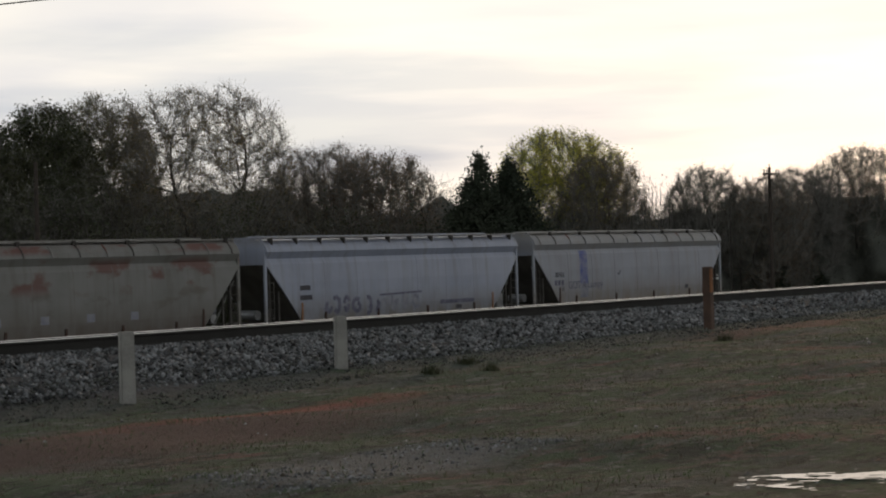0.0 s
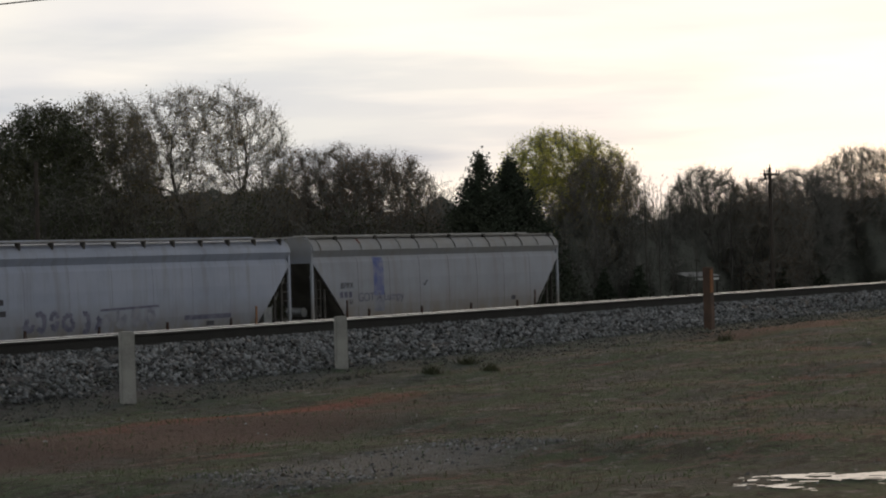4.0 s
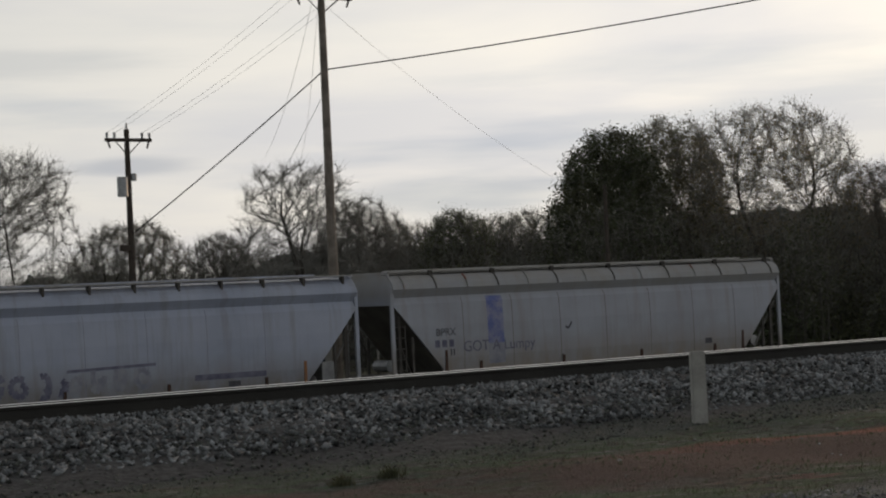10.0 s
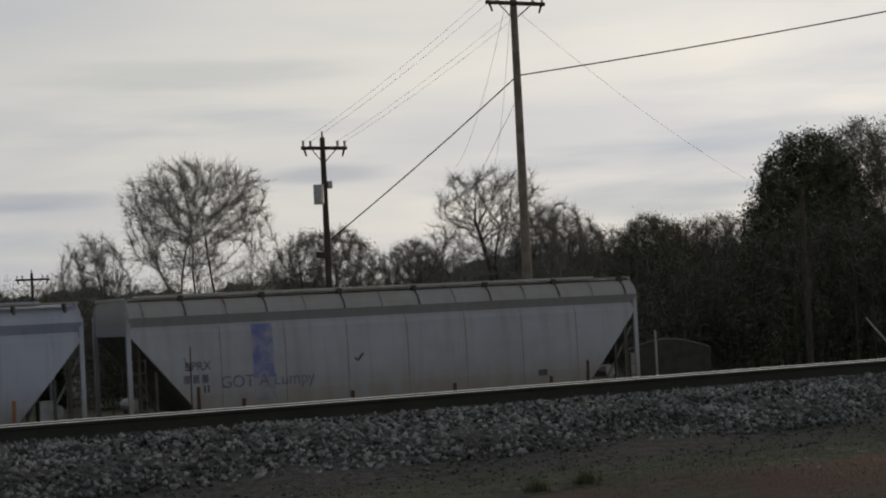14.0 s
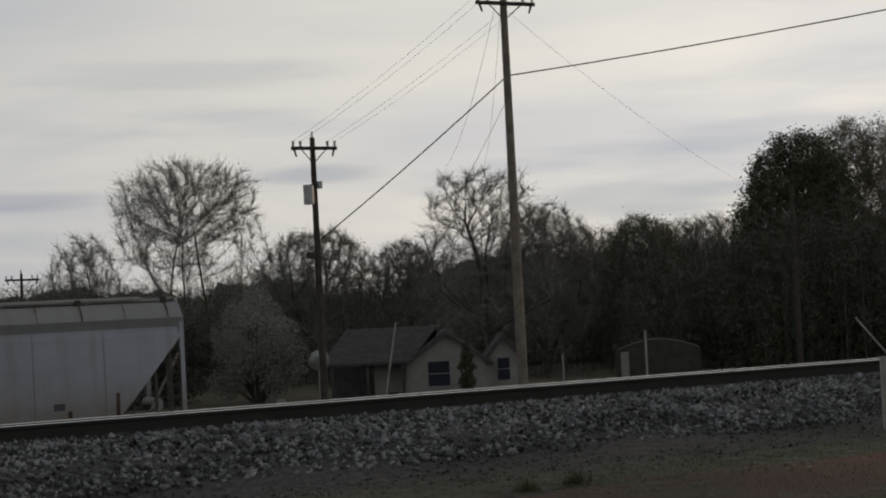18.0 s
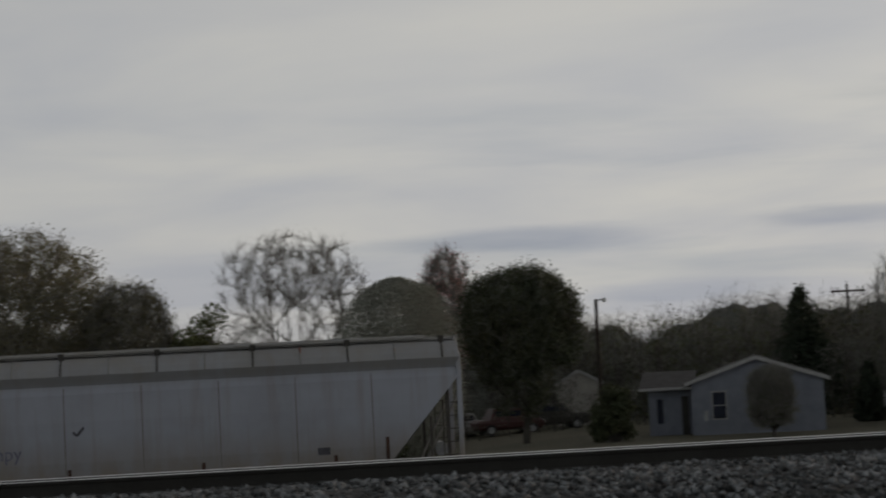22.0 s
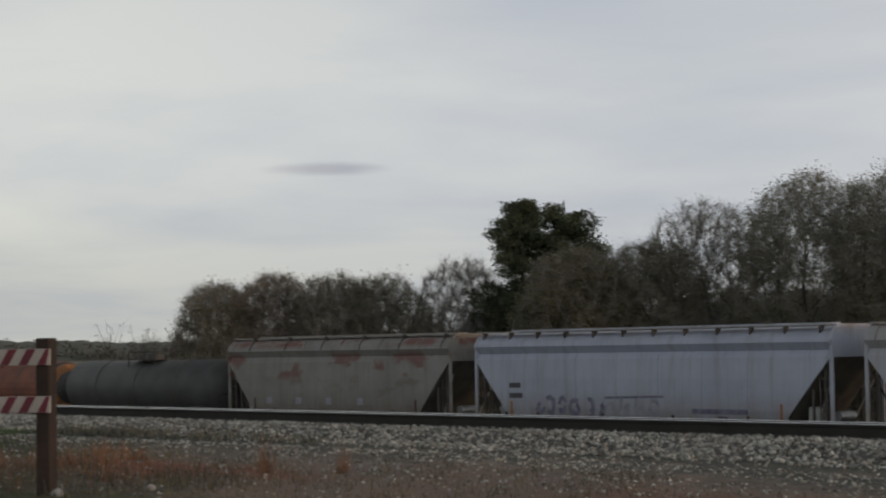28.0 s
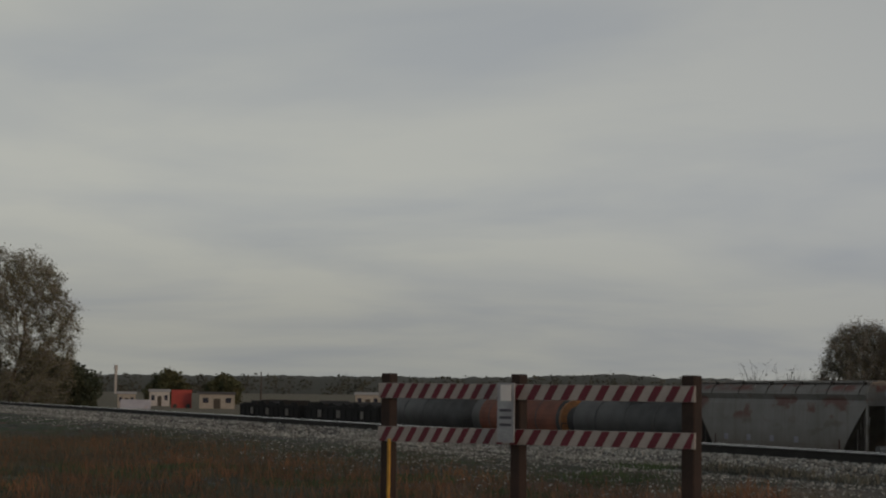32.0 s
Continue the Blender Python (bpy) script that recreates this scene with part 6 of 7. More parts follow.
# ---- utility poles and wires ----
def utility_pole(name, turn, dist, top_tilt, r, mat, arm, label, top_turn=None, arm_turn=0.0):
    x, y, z = place(turn, dist)
    h = up(top_tilt, dist) - z
    ob = empty(name, x, y, z, label=label, category="utility pole", group="utility poles")
    tx = (bear(top_turn, dist)[0] - x) if top_turn else 0.0
    part("pole_shaft", rod(bmesh.new(), (0, 0, -0.5), (tx, 0, h), r, r * 0.62, n=12), mat, ob)
    if arm:
        bm = box(bmesh.new(), -arm / 2, arm / 2, -0.06, 0.06, -0.07, 0.07, 0.01)
        cr = part("crossarm", bm, M["pole_dark"], ob)
        cr.matrix_basis = pose(tx, -0.15, h - 0.45, 0, 0, arm_turn)
        for s in (-0.46, -0.3, 0.3, 0.46):
            part("insulator", rod(bmesh.new(), (s * arm, 0, 0.05), (s * arm, 0, 0.30), 0.045, 0.06, n=8), M["metal"], cr)
        for s in (-1, 1):
            part("arm_brace", rod(bmesh.new(), (s * arm * 0.28, 0.03, -0.03), (0, 0.12, -0.62), 0.022, n=5), M["pole_dark"], cr)
            part("hanging_insulator", rod(bmesh.new(), (s * arm * 0.44, 0, -0.05), (s * arm * 0.40, 0, -0.34), 0.05, 0.035, n=8), M["pole_dark"], cr)
        part("top_pin", rod(bmesh.new(), (tx, 0, h - 0.05), (tx, 0, h + 0.25), 0.05, 0.04, n=8), M["metal"], ob)
    return ob, Vector((x + tx, y, z + h))


mp, mp_top = utility_pole("utility_pole", 31.72, 72, 9.35, 0.21, M["pole"], 2.6, "tall grey wooden utility pole behind the train")
p2, p2_top = utility_pole("utility_pole", 25.74, 78, 5.30, 0.17, M["pole_dark"], 2.05, "dark wooden utility pole with a transformer")
part("transformer", rod(bmesh.new(), (-0.32, -0.1, p2_top.z - p2.location.z - 2.75), (-0.32, -0.1, p2_top.z - p2.location.z - 1.95), 0.22, n=14), M["metal"], p2, "grey transformer can")
part("meter_box", box(bmesh.new(), 0.1, 0.3, -0.15, 0.1, p2_top.z - p2.location.z - 2.1, p2_top.z - p2.location.z - 1.8, 0.01), M["metal"], p2)
part("lamp_bracket", box(bmesh.new(), -0.5, -0.05, -0.1, 0.05, p2_top.z - p2.location.z - 4.95, p2_top.z - p2.location.z - 4.7, 0.02), M["pole_dark"], p2)
p3, p3_top = utility_pole("utility_pole", 16.97, 135, 1.63, 0.15, M["pole_dark"], 2.4, "distant dark utility pole above the trees")
p4, p4_top = utility_pole("utility_pole", 61.85, 130, 2.25, 0.16, M["pole_dark"], 2.2, "dark utility pole among bare trees")
p5, p5_top = utility_pole("utility_pole", 40.0, 100, 3.0, 0.16, M["pole_dark"], 0, "dark pole standing against the trees")
x, y, z = place(21.45, 44)
ob = empty("dark_stake", x, y, z, label="thin dark stake between the two tracks", category="stake")
part("shaft", rod(bmesh.new(), (0, 0, -0.2), (0.04, 0, up(-0.78, 44) - z), 0.035, 0.012, n=6), M["pole_dark"], ob)
part("fork", rod(bmesh.new(), (0.02, 0, up(-1.5, 44) - z), (-0.12, 0, up(-1.1, 44) - z), 0.015, 0.008, n=5), M["pole_dark"], ob)
x, y, z = place(9.55, 100)
ob = empty("street_lamp", x, y, z, label="dark lamp post with a short arm", category="street lamp")
hh = up(1.60, 100) - z
part("post", rod(bmesh.new(), (0, 0, -0.3), (0, 0, hh), 0.11, 0.09, n=8), M["pole_dark"], ob)
part("arm", rod(bmesh.new(), (0, 0, hh - 0.1), (0.42, 0, hh + 0.05), 0.035, n=6), M["metal"], ob)
part("lamp_head", box(bmesh.new(), 0.32, 0.55, -0.1, 0.1, hh - 0.15, hh + 0.06, 0.03), M["trimw"], ob)


def wire(a, b, sag, r, label, mat="wire"):
    a, b = Vector(a), Vector(b)
    n, k_ = 16, 5
    pts_ = [a.lerp(b, i / n) - Vector((0, 0, 4 * sag * (i / n) * (1 - i / n))) for i in range(n + 1)]
    side = (b - a).cross(Vector((0, 0, 1))).normalized()
    rise = side.cross(b - a).normalized()
    v = [p + (side * math.cos(c * 6.2832 / k_) + rise * math.sin(c * 6.2832 / k_)) * r for p in pts_ for c in range(k_)]
    f = [(i * k_ + c, i * k_ + (c + 1) % k_, (i + 1) * k_ + (c + 1) % k_, (i + 1) * k_ + c) for i in range(n) for c in range(k_)]
    ob = link("overhead_wire", v, f, M[mat])
    return tagged(ob, label, "wire", group="overhead wires")


j = Vector((mp_top.x, mp_top.y, up(6.86, 72)))
wire(j, (p2_top.x, p2_top.y, up(2.15, 78)), 0.1, 0.026, "thick black service cable between two poles")
wire(j, (73, 26, up(12.4, 74) - 0.70), 0.9, 0.026, "thick black service cable leading off over the track")
for dx in (-1.2, -0.75, 0.75, 1.2):
    wire(mp_top + Vector((dx, 0, -0.15)), p2_top + Vector((dx * 0.8, 0, -0.2)), 0.2, 0.0055, "thin power line between two poles", "thin_wire")
wire(mp_top + Vector((0, 0, -0.6)), (bear(38.5, 105)[0], bear(38.5, 105)[1], up(3.3, 105)), 0.4, 0.006, "thin power line sloping towards the trees", "thin_wire")
for dx, tn, tl in ((-0.3, 29.7, 4.2), (-0.1, 30.9, 4.3)):
    wire(mp_top + Vector((dx, 0, -0.3)), (bear(tn, 130)[0], bear(tn, 130)[1], up(tl, 130)), 1.0, 0.008, "thin power line running away from the pole", "thin_wire")


# ---- houses and sheds beyond the line ----
def wall(name, x0, x1, y0, y1, z0, z1, mat, parent):
    return boxed(name, mat, parent, x0, x1, y0, y1, z0, z1)


def window(parent, x0, x1, z0, z1, y, frame_="dull_trim"):
    w = boxed("window", M[frame_], parent, x0 - 0.06, x1 + 0.06, y - 0.03, y + 0.02, z0 - 0.06, z1 + 0.06)
    zm = (z0 + z1) / 2
    boxed("pane", M["glass"], w, x0, x1, y - 0.045, y - 0.032, z0, zm - 0.02)
    boxed("pane", M["glass"], w, x0, x1, y - 0.045, y - 0.032, zm + 0.02, z1)
    return w


def gable_wall(parent, x0, x1, y, eave, apex, mat, thick=0.15):
    xm = (x0 + x1) / 2
    o = [(x0, 0), (x1, 0), (x1, eave), (xm, apex), (x0, eave)]
    v = [(a, y, b) for a, b in o] + [(a, y + thick, b) for a, b in o]
    return link("gable_wall", v, [(4, 3, 2, 1, 0), (5, 6, 7, 8, 9)] + [(i, (i + 1) % 5, 5 + (i + 1) % 5, 5 + i) for i in range(5)], mat, parent)


def gable_roof(parent, x0, x1, y0, y1, eave, apex, over=0.3, trim="dull_trim"):
    """Two pitched slabs over a block whose gable faces the line, with white rake boards."""
    xm = (x0 + x1) / 2
    for s, xe in ((-1, x0 - over), (1, x1 + over)):
        sl = (apex - eave) / ((x1 - x0) / 2)
        ze = eave - sl * over
        v = [(xm, y0 - over, apex), (xe, y0 - over, ze), (xe, y1, ze), (xm, y1, apex)]
        v = v + [(a, b, c + 0.14) for a, b, c in v]
        link("roof_slope", v, [(0, 1, 2, 3), (7, 6, 5, 4), (0, 4, 5, 1), (1, 5, 6, 2), (2, 6, 7, 3), (3, 7, 4, 0)], M["roof"], parent)
        v = [(xm, y0 - over - 0.02, apex - 0.06), (xe, y0 - over - 0.02, ze - 0.06), (xe, y0 - over - 0.02, ze + 0.12), (xm, y0 - over - 0.02, apex + 0.12)]
        link("rake_board", v, [(0, 1, 2, 3)], M[trim], parent)


def siding(parent, x0, x1, y, z1, mat):
    for i in range(int(z1 / 0.22)):
        boxed("siding_board", mat, parent, x0, x1, y - 0.016, y - 0.004, i * 0.22 + 0.012, i * 0.22 + 0.205)


# cream bungalow with a long low roof
x, y, z = place(28.8, 86)
house = empty("house", x, y, z - 0.70, -28.8, label="cream bungalow with a low dark shingle roof", category="house")
gable_wall(house, -0.85, 2.8, 0, 2.45, 3.75, M["weathered"])
gable_roof(house, -0.85, 2.8, 0, 7.0, 2.45, 3.75, trim="roof")
wall("side_wall", -0.85, -0.7, 0.15, 7, 0, 2.45, M["weathered"], house)
wall("side_wall", 2.65, 2.8, 0.15, 7, 0, 2.45, M["weathered"], house)
wall("porch_wall", -2.35, -0.85, 1.2, 1.35, 0, 2.6, M["weathered"], house)
# back wall takes the dark roof colour to paint in the deep porch's shade
wall("porch_back", -4.4, -2.2, 3.2, 3.35, 0, 2.6, M["roof"], house)
wall("porch_side", -2.35, -2.2, 1.35, 3.2, 0, 2.6, M["weathered"], house)
boxed("crawl_vent", M["car_dark"], house, -1.75, -1.25, 1.17, 1.197, 0.75, 1.15)
v = [(-4.7, -0.5, 2.5), (-0.6, -0.5, 2.5), (0.6, 2.6, 4.0), (-3.6, 2.6, 4.0)]
v = v + [(a, b, c + 0.12) for a, b, c in v]
link("porch_roof", v, [(3, 2, 1, 0), (4, 5, 6, 7), (0, 1, 5, 4), (1, 2, 6, 5), (2, 3, 7, 6), (3, 0, 4, 7)], M["roof"], house)
v = [(-3.6, 2.6, 4.0), (0.6, 2.6, 4.0), (0.6, 7, 2.4), (-4.6, 7, 2.4)]
link("back_roof", v, [(0, 1, 2, 3)], M["roof"], house)
for px in (-4.2, -2.6, -1.0):
    boxed("porch_post", M["roof"], house, px - 0.06, px + 0.06, -0.35, -0.23, 0, 2.5)
window(house, 0.13, 1.1, 1.4, 2.5, 0, "weathered")
gable_wall(house, 2.8, 4.35, 0.6, 2.5, 3.45, M["weathered"])
gable_roof(house, 2.8, 4.35, 0.6, 5.0, 2.5, 3.45, 0.2, trim="roof")
window(house, 3.3, 3.85, 1.5, 2.5, 0.6, "weathered")
bush("conical_shrub", 30.05, 84, -0.95, 0.55, 101, "dark", "small dark shrub against the house wall", n=1500, size=0.08)

# pale blue house, its gable towards the line
x, y, z = place(13.95, 92)
house = empty("house", x, y, z - 0.70, -13.95, label="pale blue sided house with a white-trimmed gable", category="house")
gable_wall(house, -2.75, 3.5, 0, 3.25, 4.30, M["siding"])
siding(house, -2.75, 3.5, 0, 3.2, M["siding"])
gable_roof(house, -2.75, 3.5, 0, 8.0, 3.25, 4.30)
wall("side_wall", -2.75, -2.6, 0.15, 8, 0, 3.25, M["siding"], house)
wall("side_wall", 3.35, 3.5, 0.15, 8, 0, 3.25, M["siding"], house)
window(house, -1.75, -1.15, 1.5, 2.75, -0.02)
boxed("vent_box", M["metal"], house, -2.2, -2.0, -0.06, -0.01, 1.4, 1.9)
wall("wing_wall", -4.9, -2.75, 1.6, 1.75, 0, 2.9, M["siding"], house)
boxed("door", M["car_dark"], house, -3.3, -2.95, 1.55, 1.595, 0.3, 2.6)
boxed("wing_window", M["glass"], house, -4.5, -4.2, 1.56, 1.595, 1.3, 2.5)
v = [(-5.3, 1.0, 2.95), (-2.6, 1.0, 2.95), (-2.6, 5.0, 3.7), (-5.3, 5.0, 3.7)]
v = v + [(a, b, c + 0.1) for a, b, c in v]
link("wing_roof", v, [(3, 2, 1, 0), (4, 5, 6, 7), (0, 1, 5, 4), (1, 2, 6, 5), (2, 3, 7, 6), (3, 0, 4, 7)], M["roof"], house)
boxed("wing_fascia", M["dull_trim"], house, -5.3, -2.6, 0.96, 0.995, 2.93, 3.06)
bush("round_shrub", 9.9, 90, -1.0, 1.5, 102, "dark", "round dark evergreen shrub beside the house", n=6000, size=0.1)

# low shed with a rounded roof
x, y, z = place(35.8, 95)
ob = empty("shed", x, y, z, -35.8, label="low dark shed with a rounded roof", category="shed")
n = 12
arc = [(-2.1 + 4.2 * i / n, 1.6 + 0.5 * math.sin(math.pi * i / n)) for i in range(n + 1)]
v = [(a, 0, b) for a, b in arc] + [(a, 3.5, b) for a, b in arc]
link("rounded_roof", v, [(i, i + 1, n + 2 + i, n + 1 + i) for i in range(n)], M["roof"], ob)
link("front_wall", [(-2.1, 0.05, 0), (2.1, 0.05, 0)] + [(a, 0.05, b) for a, b in reversed(arc)], [tuple(range(n + 3))], M["car_dark"], ob)
for sx in (-2.06, 2.06):
    boxed("side_wall", M["car_dark"], ob, sx - 0.03, sx + 0.03, 0.06, 3.45, 0.0, 1.59)
boxed("back_wall", M["car_dark"], ob, -2.0, 2.0, 3.40, 3.46, 0.0, 1.59)
boxed("pale_door", M["weathered"], ob, -1.85, -1.45, 0.0, 0.04, 0.3, 1.55)

# open carport
x, y, z = place(59.6, 131)
ob = empty("carport", x, y, z, -40, label="small open carport with a white metal roof", category="carport")
top = up(-0.80, 131) - z
link("roof_sheet", [(-1.2, -1.4, top - 0.22), (1.2, -1.4, top - 0.22), (1.1, 1.4, top), (-1.1, 1.4, top), (-1.2, -1.4, top - 0.27), (1.2, -1.4, top - 0.27), (1.1, 1.4, top - 0.05), (-1.1, 1.4, top - 0.05)],
     [(0, 1, 2, 3), (7, 6, 5, 4), (0, 4, 5, 1), (1, 5, 6, 2), (2, 6, 7, 3), (3, 7, 4, 0)], M["dull_trim"], ob)
boxed("fascia", M["trimw"], ob, -0.5, 1.15, -1.3, -1.24, top - 0.52, top - 0.38)
for sx in (-1.05, 1.05):
    for sy in (-1.2, 1.2):
        boxed("carport_post", M["car_dark"], ob, sx - 0.05, sx + 0.05, sy - 0.05, sy + 0.05, 0, top - 0.27 + 0.11 * (sy > 0))

# satellite dish on a stalk
x, y, z = place(25.62, 82)
ob = empty("satellite_dish", x, y, z, -20, label="pale satellite dish on a pole", category="satellite dish")
hh = up(-1.3, 82) - z
part("stalk", rod(bmesh.new(), (0, 0, 0), (0, 0, hh), 0.04, n=6), M["metal"], ob)
bm = bmesh.new()
bmesh.ops.create_uvsphere(bm, u_segments=18, v_segments=10, radius=0.8)
bmesh.ops.delete(bm, geom=[w for w in bm.verts if w.co.z > -0.55], context="VERTS")
bmesh.ops.transform(bm, matrix=Matrix.Translation((0, 0.4, hh)) @ Matrix.Rotation(radians(-75), 4, "X") @ Matrix.Translation((0, 0, 0.1)), verts=bm.verts)
part("dish", bm, M["metal"], ob)

# slender white posts and a guy-wire guard
for tn, tl, d, r, lab in ((35.45, -1.0, 80, 0.05, "slender white pipe post"), (32.95, -1.6, 80, 0.035, "short slender white post")):
    x, y, z = place(tn, d)
    ob = empty("white_post", x, y, z, label=lab + " beyond the line", category="post", group="white posts")
    part("shaft", rod(bmesh.new(), (0, 0, 0), (0, 0, up(tl, d) - z), r, n=8), M["concrete"], ob)
x, y, z = place(42.9, 88)
ob = empty("guy_guard", x, y, z, label="leaning pale guard on a guy wire", category="guy wire")
tx, ty = bear(41.64, 88)
zt = up(-0.92, 88) - z
part("guard_tube", rod(bmesh.new(), (0, 0, 0), (tx - x, ty - y, zt), 0.045, n=8), M["concrete"], ob)
wx, wy = bear(39.9, 92)
part("guy_wire", rod(bmesh.new(), (tx - x, ty - y, zt), (wx - x, wy - y, up(1.9, 92) - z), 0.01, n=5), M["wire"], ob)

x, y, z = place(27.52, 80)
ob = empty("guy_guard", x, y, z, label="slim pale guard on a guy wire before the bungalow", category="guy wire")
tx, ty = bear(27.98, 80)
zt = up(-0.38, 80) - z
part("guard_tube", rod(bmesh.new(), (0, 0, 0), (tx - x, ty - y, zt), 0.04, n=8), M["concrete"], ob)
part("guy_wire", rod(bmesh.new(), (tx - x, ty - y, zt), (mp_top.x - x, mp_top.y - y, mp_top.z - z - 4.0), 0.008, n=5), M["wire"], ob)
x, y, z = place(24.43, 84)
ob = empty("utility_box", x, y, z, -24, label="small pale utility box low in the grass", category="utility box")
boxed("cabinet", M["dull_trim"], ob, -0.2, 0.2, -0.15, 0.15, 0.0, 0.5, bevel=0.02)
boxed("lid", M["metal"], ob, -0.22, 0.22, -0.17, 0.17, 0.5, 0.54)
# two pale boards of a garden fence
for tn, deg in ((0.25, 0.60), (1.47, 0.36)):
    x, y, z = place(tn, 84)
    w = wide(deg, 84)
    ob = empty("fence_panel", x, y, z, -tn, label="short pale board fence panel in the grass", category="fence panel", group="fence panels")
    k = max(3, round(w / 0.16))
    for i in range(k):
        boxed("board", M["weathered"], ob, -w / 2 + i * w / k + 0.004, -w / 2 + (i + 1) * w / k - 0.004, -0.012, 0.012, 0.0, up(-2.02, 84) - z, bevel=0.003)
    for zz in (0.25, 0.8):
        boxed("cross_rail", M["weathered"], ob, -w / 2, w / 2, 0.013, 0.05, zz, zz + 0.08)

# ---- parked vehicles ----
def parked_car(turn, dist, paint, label, rz, s=1.0):
    x, y, z = place(turn, dist)
    ob = empty("parked_car", x, y, z, rz, label=label, category="car", group="parked cars")
    bm = box(bmesh.new(), -2.2 * s, 2.2 * s, -0.88, 0.88, 0.30, 0.88, 0.16)
    part("body", bm, paint, ob)
    cab = bmesh.new()
    bmesh.ops.create_cone(cab, cap_ends=True, segments=4, radius1=1.0, radius2=0.72, depth=0.62, matrix=Matrix.Translation((-0.15, 0, 1.17)) @ Matrix.Diagonal((1.75 * s, 1.12, 1, 1)) @ Matrix.Rotation(radians(45), 4, "Z"))
    cb = part("cabin", cab, paint, ob)
    for w in (-1, 1):
        boxed("side_window", M["glass"], cb, -1.0 * s, 0.7 * s, w * 0.70 - 0.02, w * 0.70 + 0.02, 0.98, 1.36)
        for sx in (-1.35, 1.35):
            wh = part("wheel", rod(bmesh.new(), (sx * s, w * 0.78, 0.32), (sx * s, w * 0.92, 0.32), 0.32, n=16), M["wire"], ob)
            part("rim", rod(bmesh.new(), (sx * s, w * 0.925, 0.32), (sx * s, w * 0.93, 0.32), 0.19, n=12), M["metal"], wh)
    boxed("headlight", M["trimw"], ob, 2.16 * s, 2.21 * s, -0.75, -0.45, 0.6, 0.75)
    boxed("headlight", M["trimw"], ob, 2.16 * s, 2.21 * s, 0.45, 0.75, 0.6, 0.75)
    return ob


parked_car(6.7, 108, M["dull_red"], "dull red saloon parked under the round oak", 10, 0.9)
parked_car(5.2, 110, M["dull_trim"], "white saloon parked under the trees", 25)
parked_car(8.0, 109, M["car_dark"], "dark saloon parked beside a pale wall", 5)
parked_car(18.1, 104, M["dull_trim"], "white saloon parked by the dark thicket", 80)
# pale outbuilding seen behind the parked cars
x, y, z = place(8.9, 112)
ob = empty("outbuilding", x, y, z, -9, label="small pale outbuilding behind the parked cars", category="shed")
gable_wall(ob, -1.3, 1.3, 0, 2.5, 3.2, M["cream"])
gable_roof(ob, -1.3, 1.3, 0, 3.0, 2.5, 3.2, 0.15)

# ---- yard at the far end of the line ----
def yard_block(name, turn, dist, deg, tilt, mat, label, cat, roof=None):
    x, y, z = place(turn, dist)
    w, h = wide(deg, dist), up(tilt, dist) - z
    ob = empty(name, x, y, z, -turn, label=label, category=cat)
    boxed("body", mat, ob, -w / 2, w / 2, 0, w * 0.8, 0, h * (0.85 if roof else 1), bevel=0.03)
    if roof:
        v = [(-w / 2 - 0.2, -0.3, h * 0.85), (w / 2 + 0.2, -0.3, h * 0.85), (w / 2 + 0.2, w * 0.4, h), (-w / 2 - 0.2, w * 0.4, h), (w / 2 + 0.2, w * 0.8 + 0.3, h * 0.85), (-w / 2 - 0.2, w * 0.8 + 0.3, h * 0.85)]
        link("roof", v, [(0, 1, 2, 3), (3, 2, 4, 5)], roof, ob)
        boxed("door", M["car_dark"], ob, -w * 0.1, w * 0.1, -0.03, -0.003, 0, h * 0.6)
        for s in (-1, 1):
            boxed("window", M["glass"], ob, s * w * 0.32 - w * 0.08, s * w * 0.32 + w * 0.08, -0.03, -0.003, h * 0.35, h * 0.65)
    return ob


rt = yard_block("box_trailer", -74.55, 350, 0.60, -0.11, M["redbox"], "red box trailer parked in the yard", "trailer")
for sx in (-1.2, 1.2):
    part("wheel", rod(bmesh.new(), (sx, -0.1, 0.4), (sx, 0.2, 0.4), 0.42, n=14), M["wire"], rt)
yard_block("white_hut", -76.17, 350, 0.53, -0.18, M["weathered"], "small cream hut in the yard", "hut", M["dull_trim"])
yard_block("white_hut", -75.2, 380, 0.6, -0.10, M["metal"], "grey hut with a white roof", "hut", M["dull_trim"])
yard_block("freight_office", -73.5, 345, 1.05, -0.16, M["weathered"], "low cream yard office with dark windows", "building", M["roof"])
yard_block("storage_container", -75.9, 330, 0.9, -0.42, M["car_blue"], "low blue grey storage container", "container")
yard_block("white_hut", -69.0, 360, 0.75, -0.12, M["weathered"], "cream hut behind the black cars", "hut", M["dull_trim"])
x, y, z = place(-72.2, 360)
ob = empty("yard_pole", x, y, z, label="slim yard pole on the skyline", category="pole")
part("shaft", rod(bmesh.new(), (0, 0, 0), (0, 0, up(0.45, 360) - z), 0.18, 0.12, n=6), M["pole_dark"], ob)
x, y, z = place(-76.5, 900)
ob = empty("water_tower", x, y, z, label="distant white water tower", category="water tower")
part("stem", rod(bmesh.new(), (0, 0, 0), (0, 0, up(0.5, 900) - z), 0.6, n=10), M["dull_trim"], ob)
part("bowl", rod(bmesh.new(), (0, 0, up(0.46, 900) - z), (0, 0, up(0.60, 900) - z), 1.0, 0.8, n=14), M["dull_trim"], ob)

# ---- grass, weeds and litter on the near field ----
rg = np.random.RandomState(17)


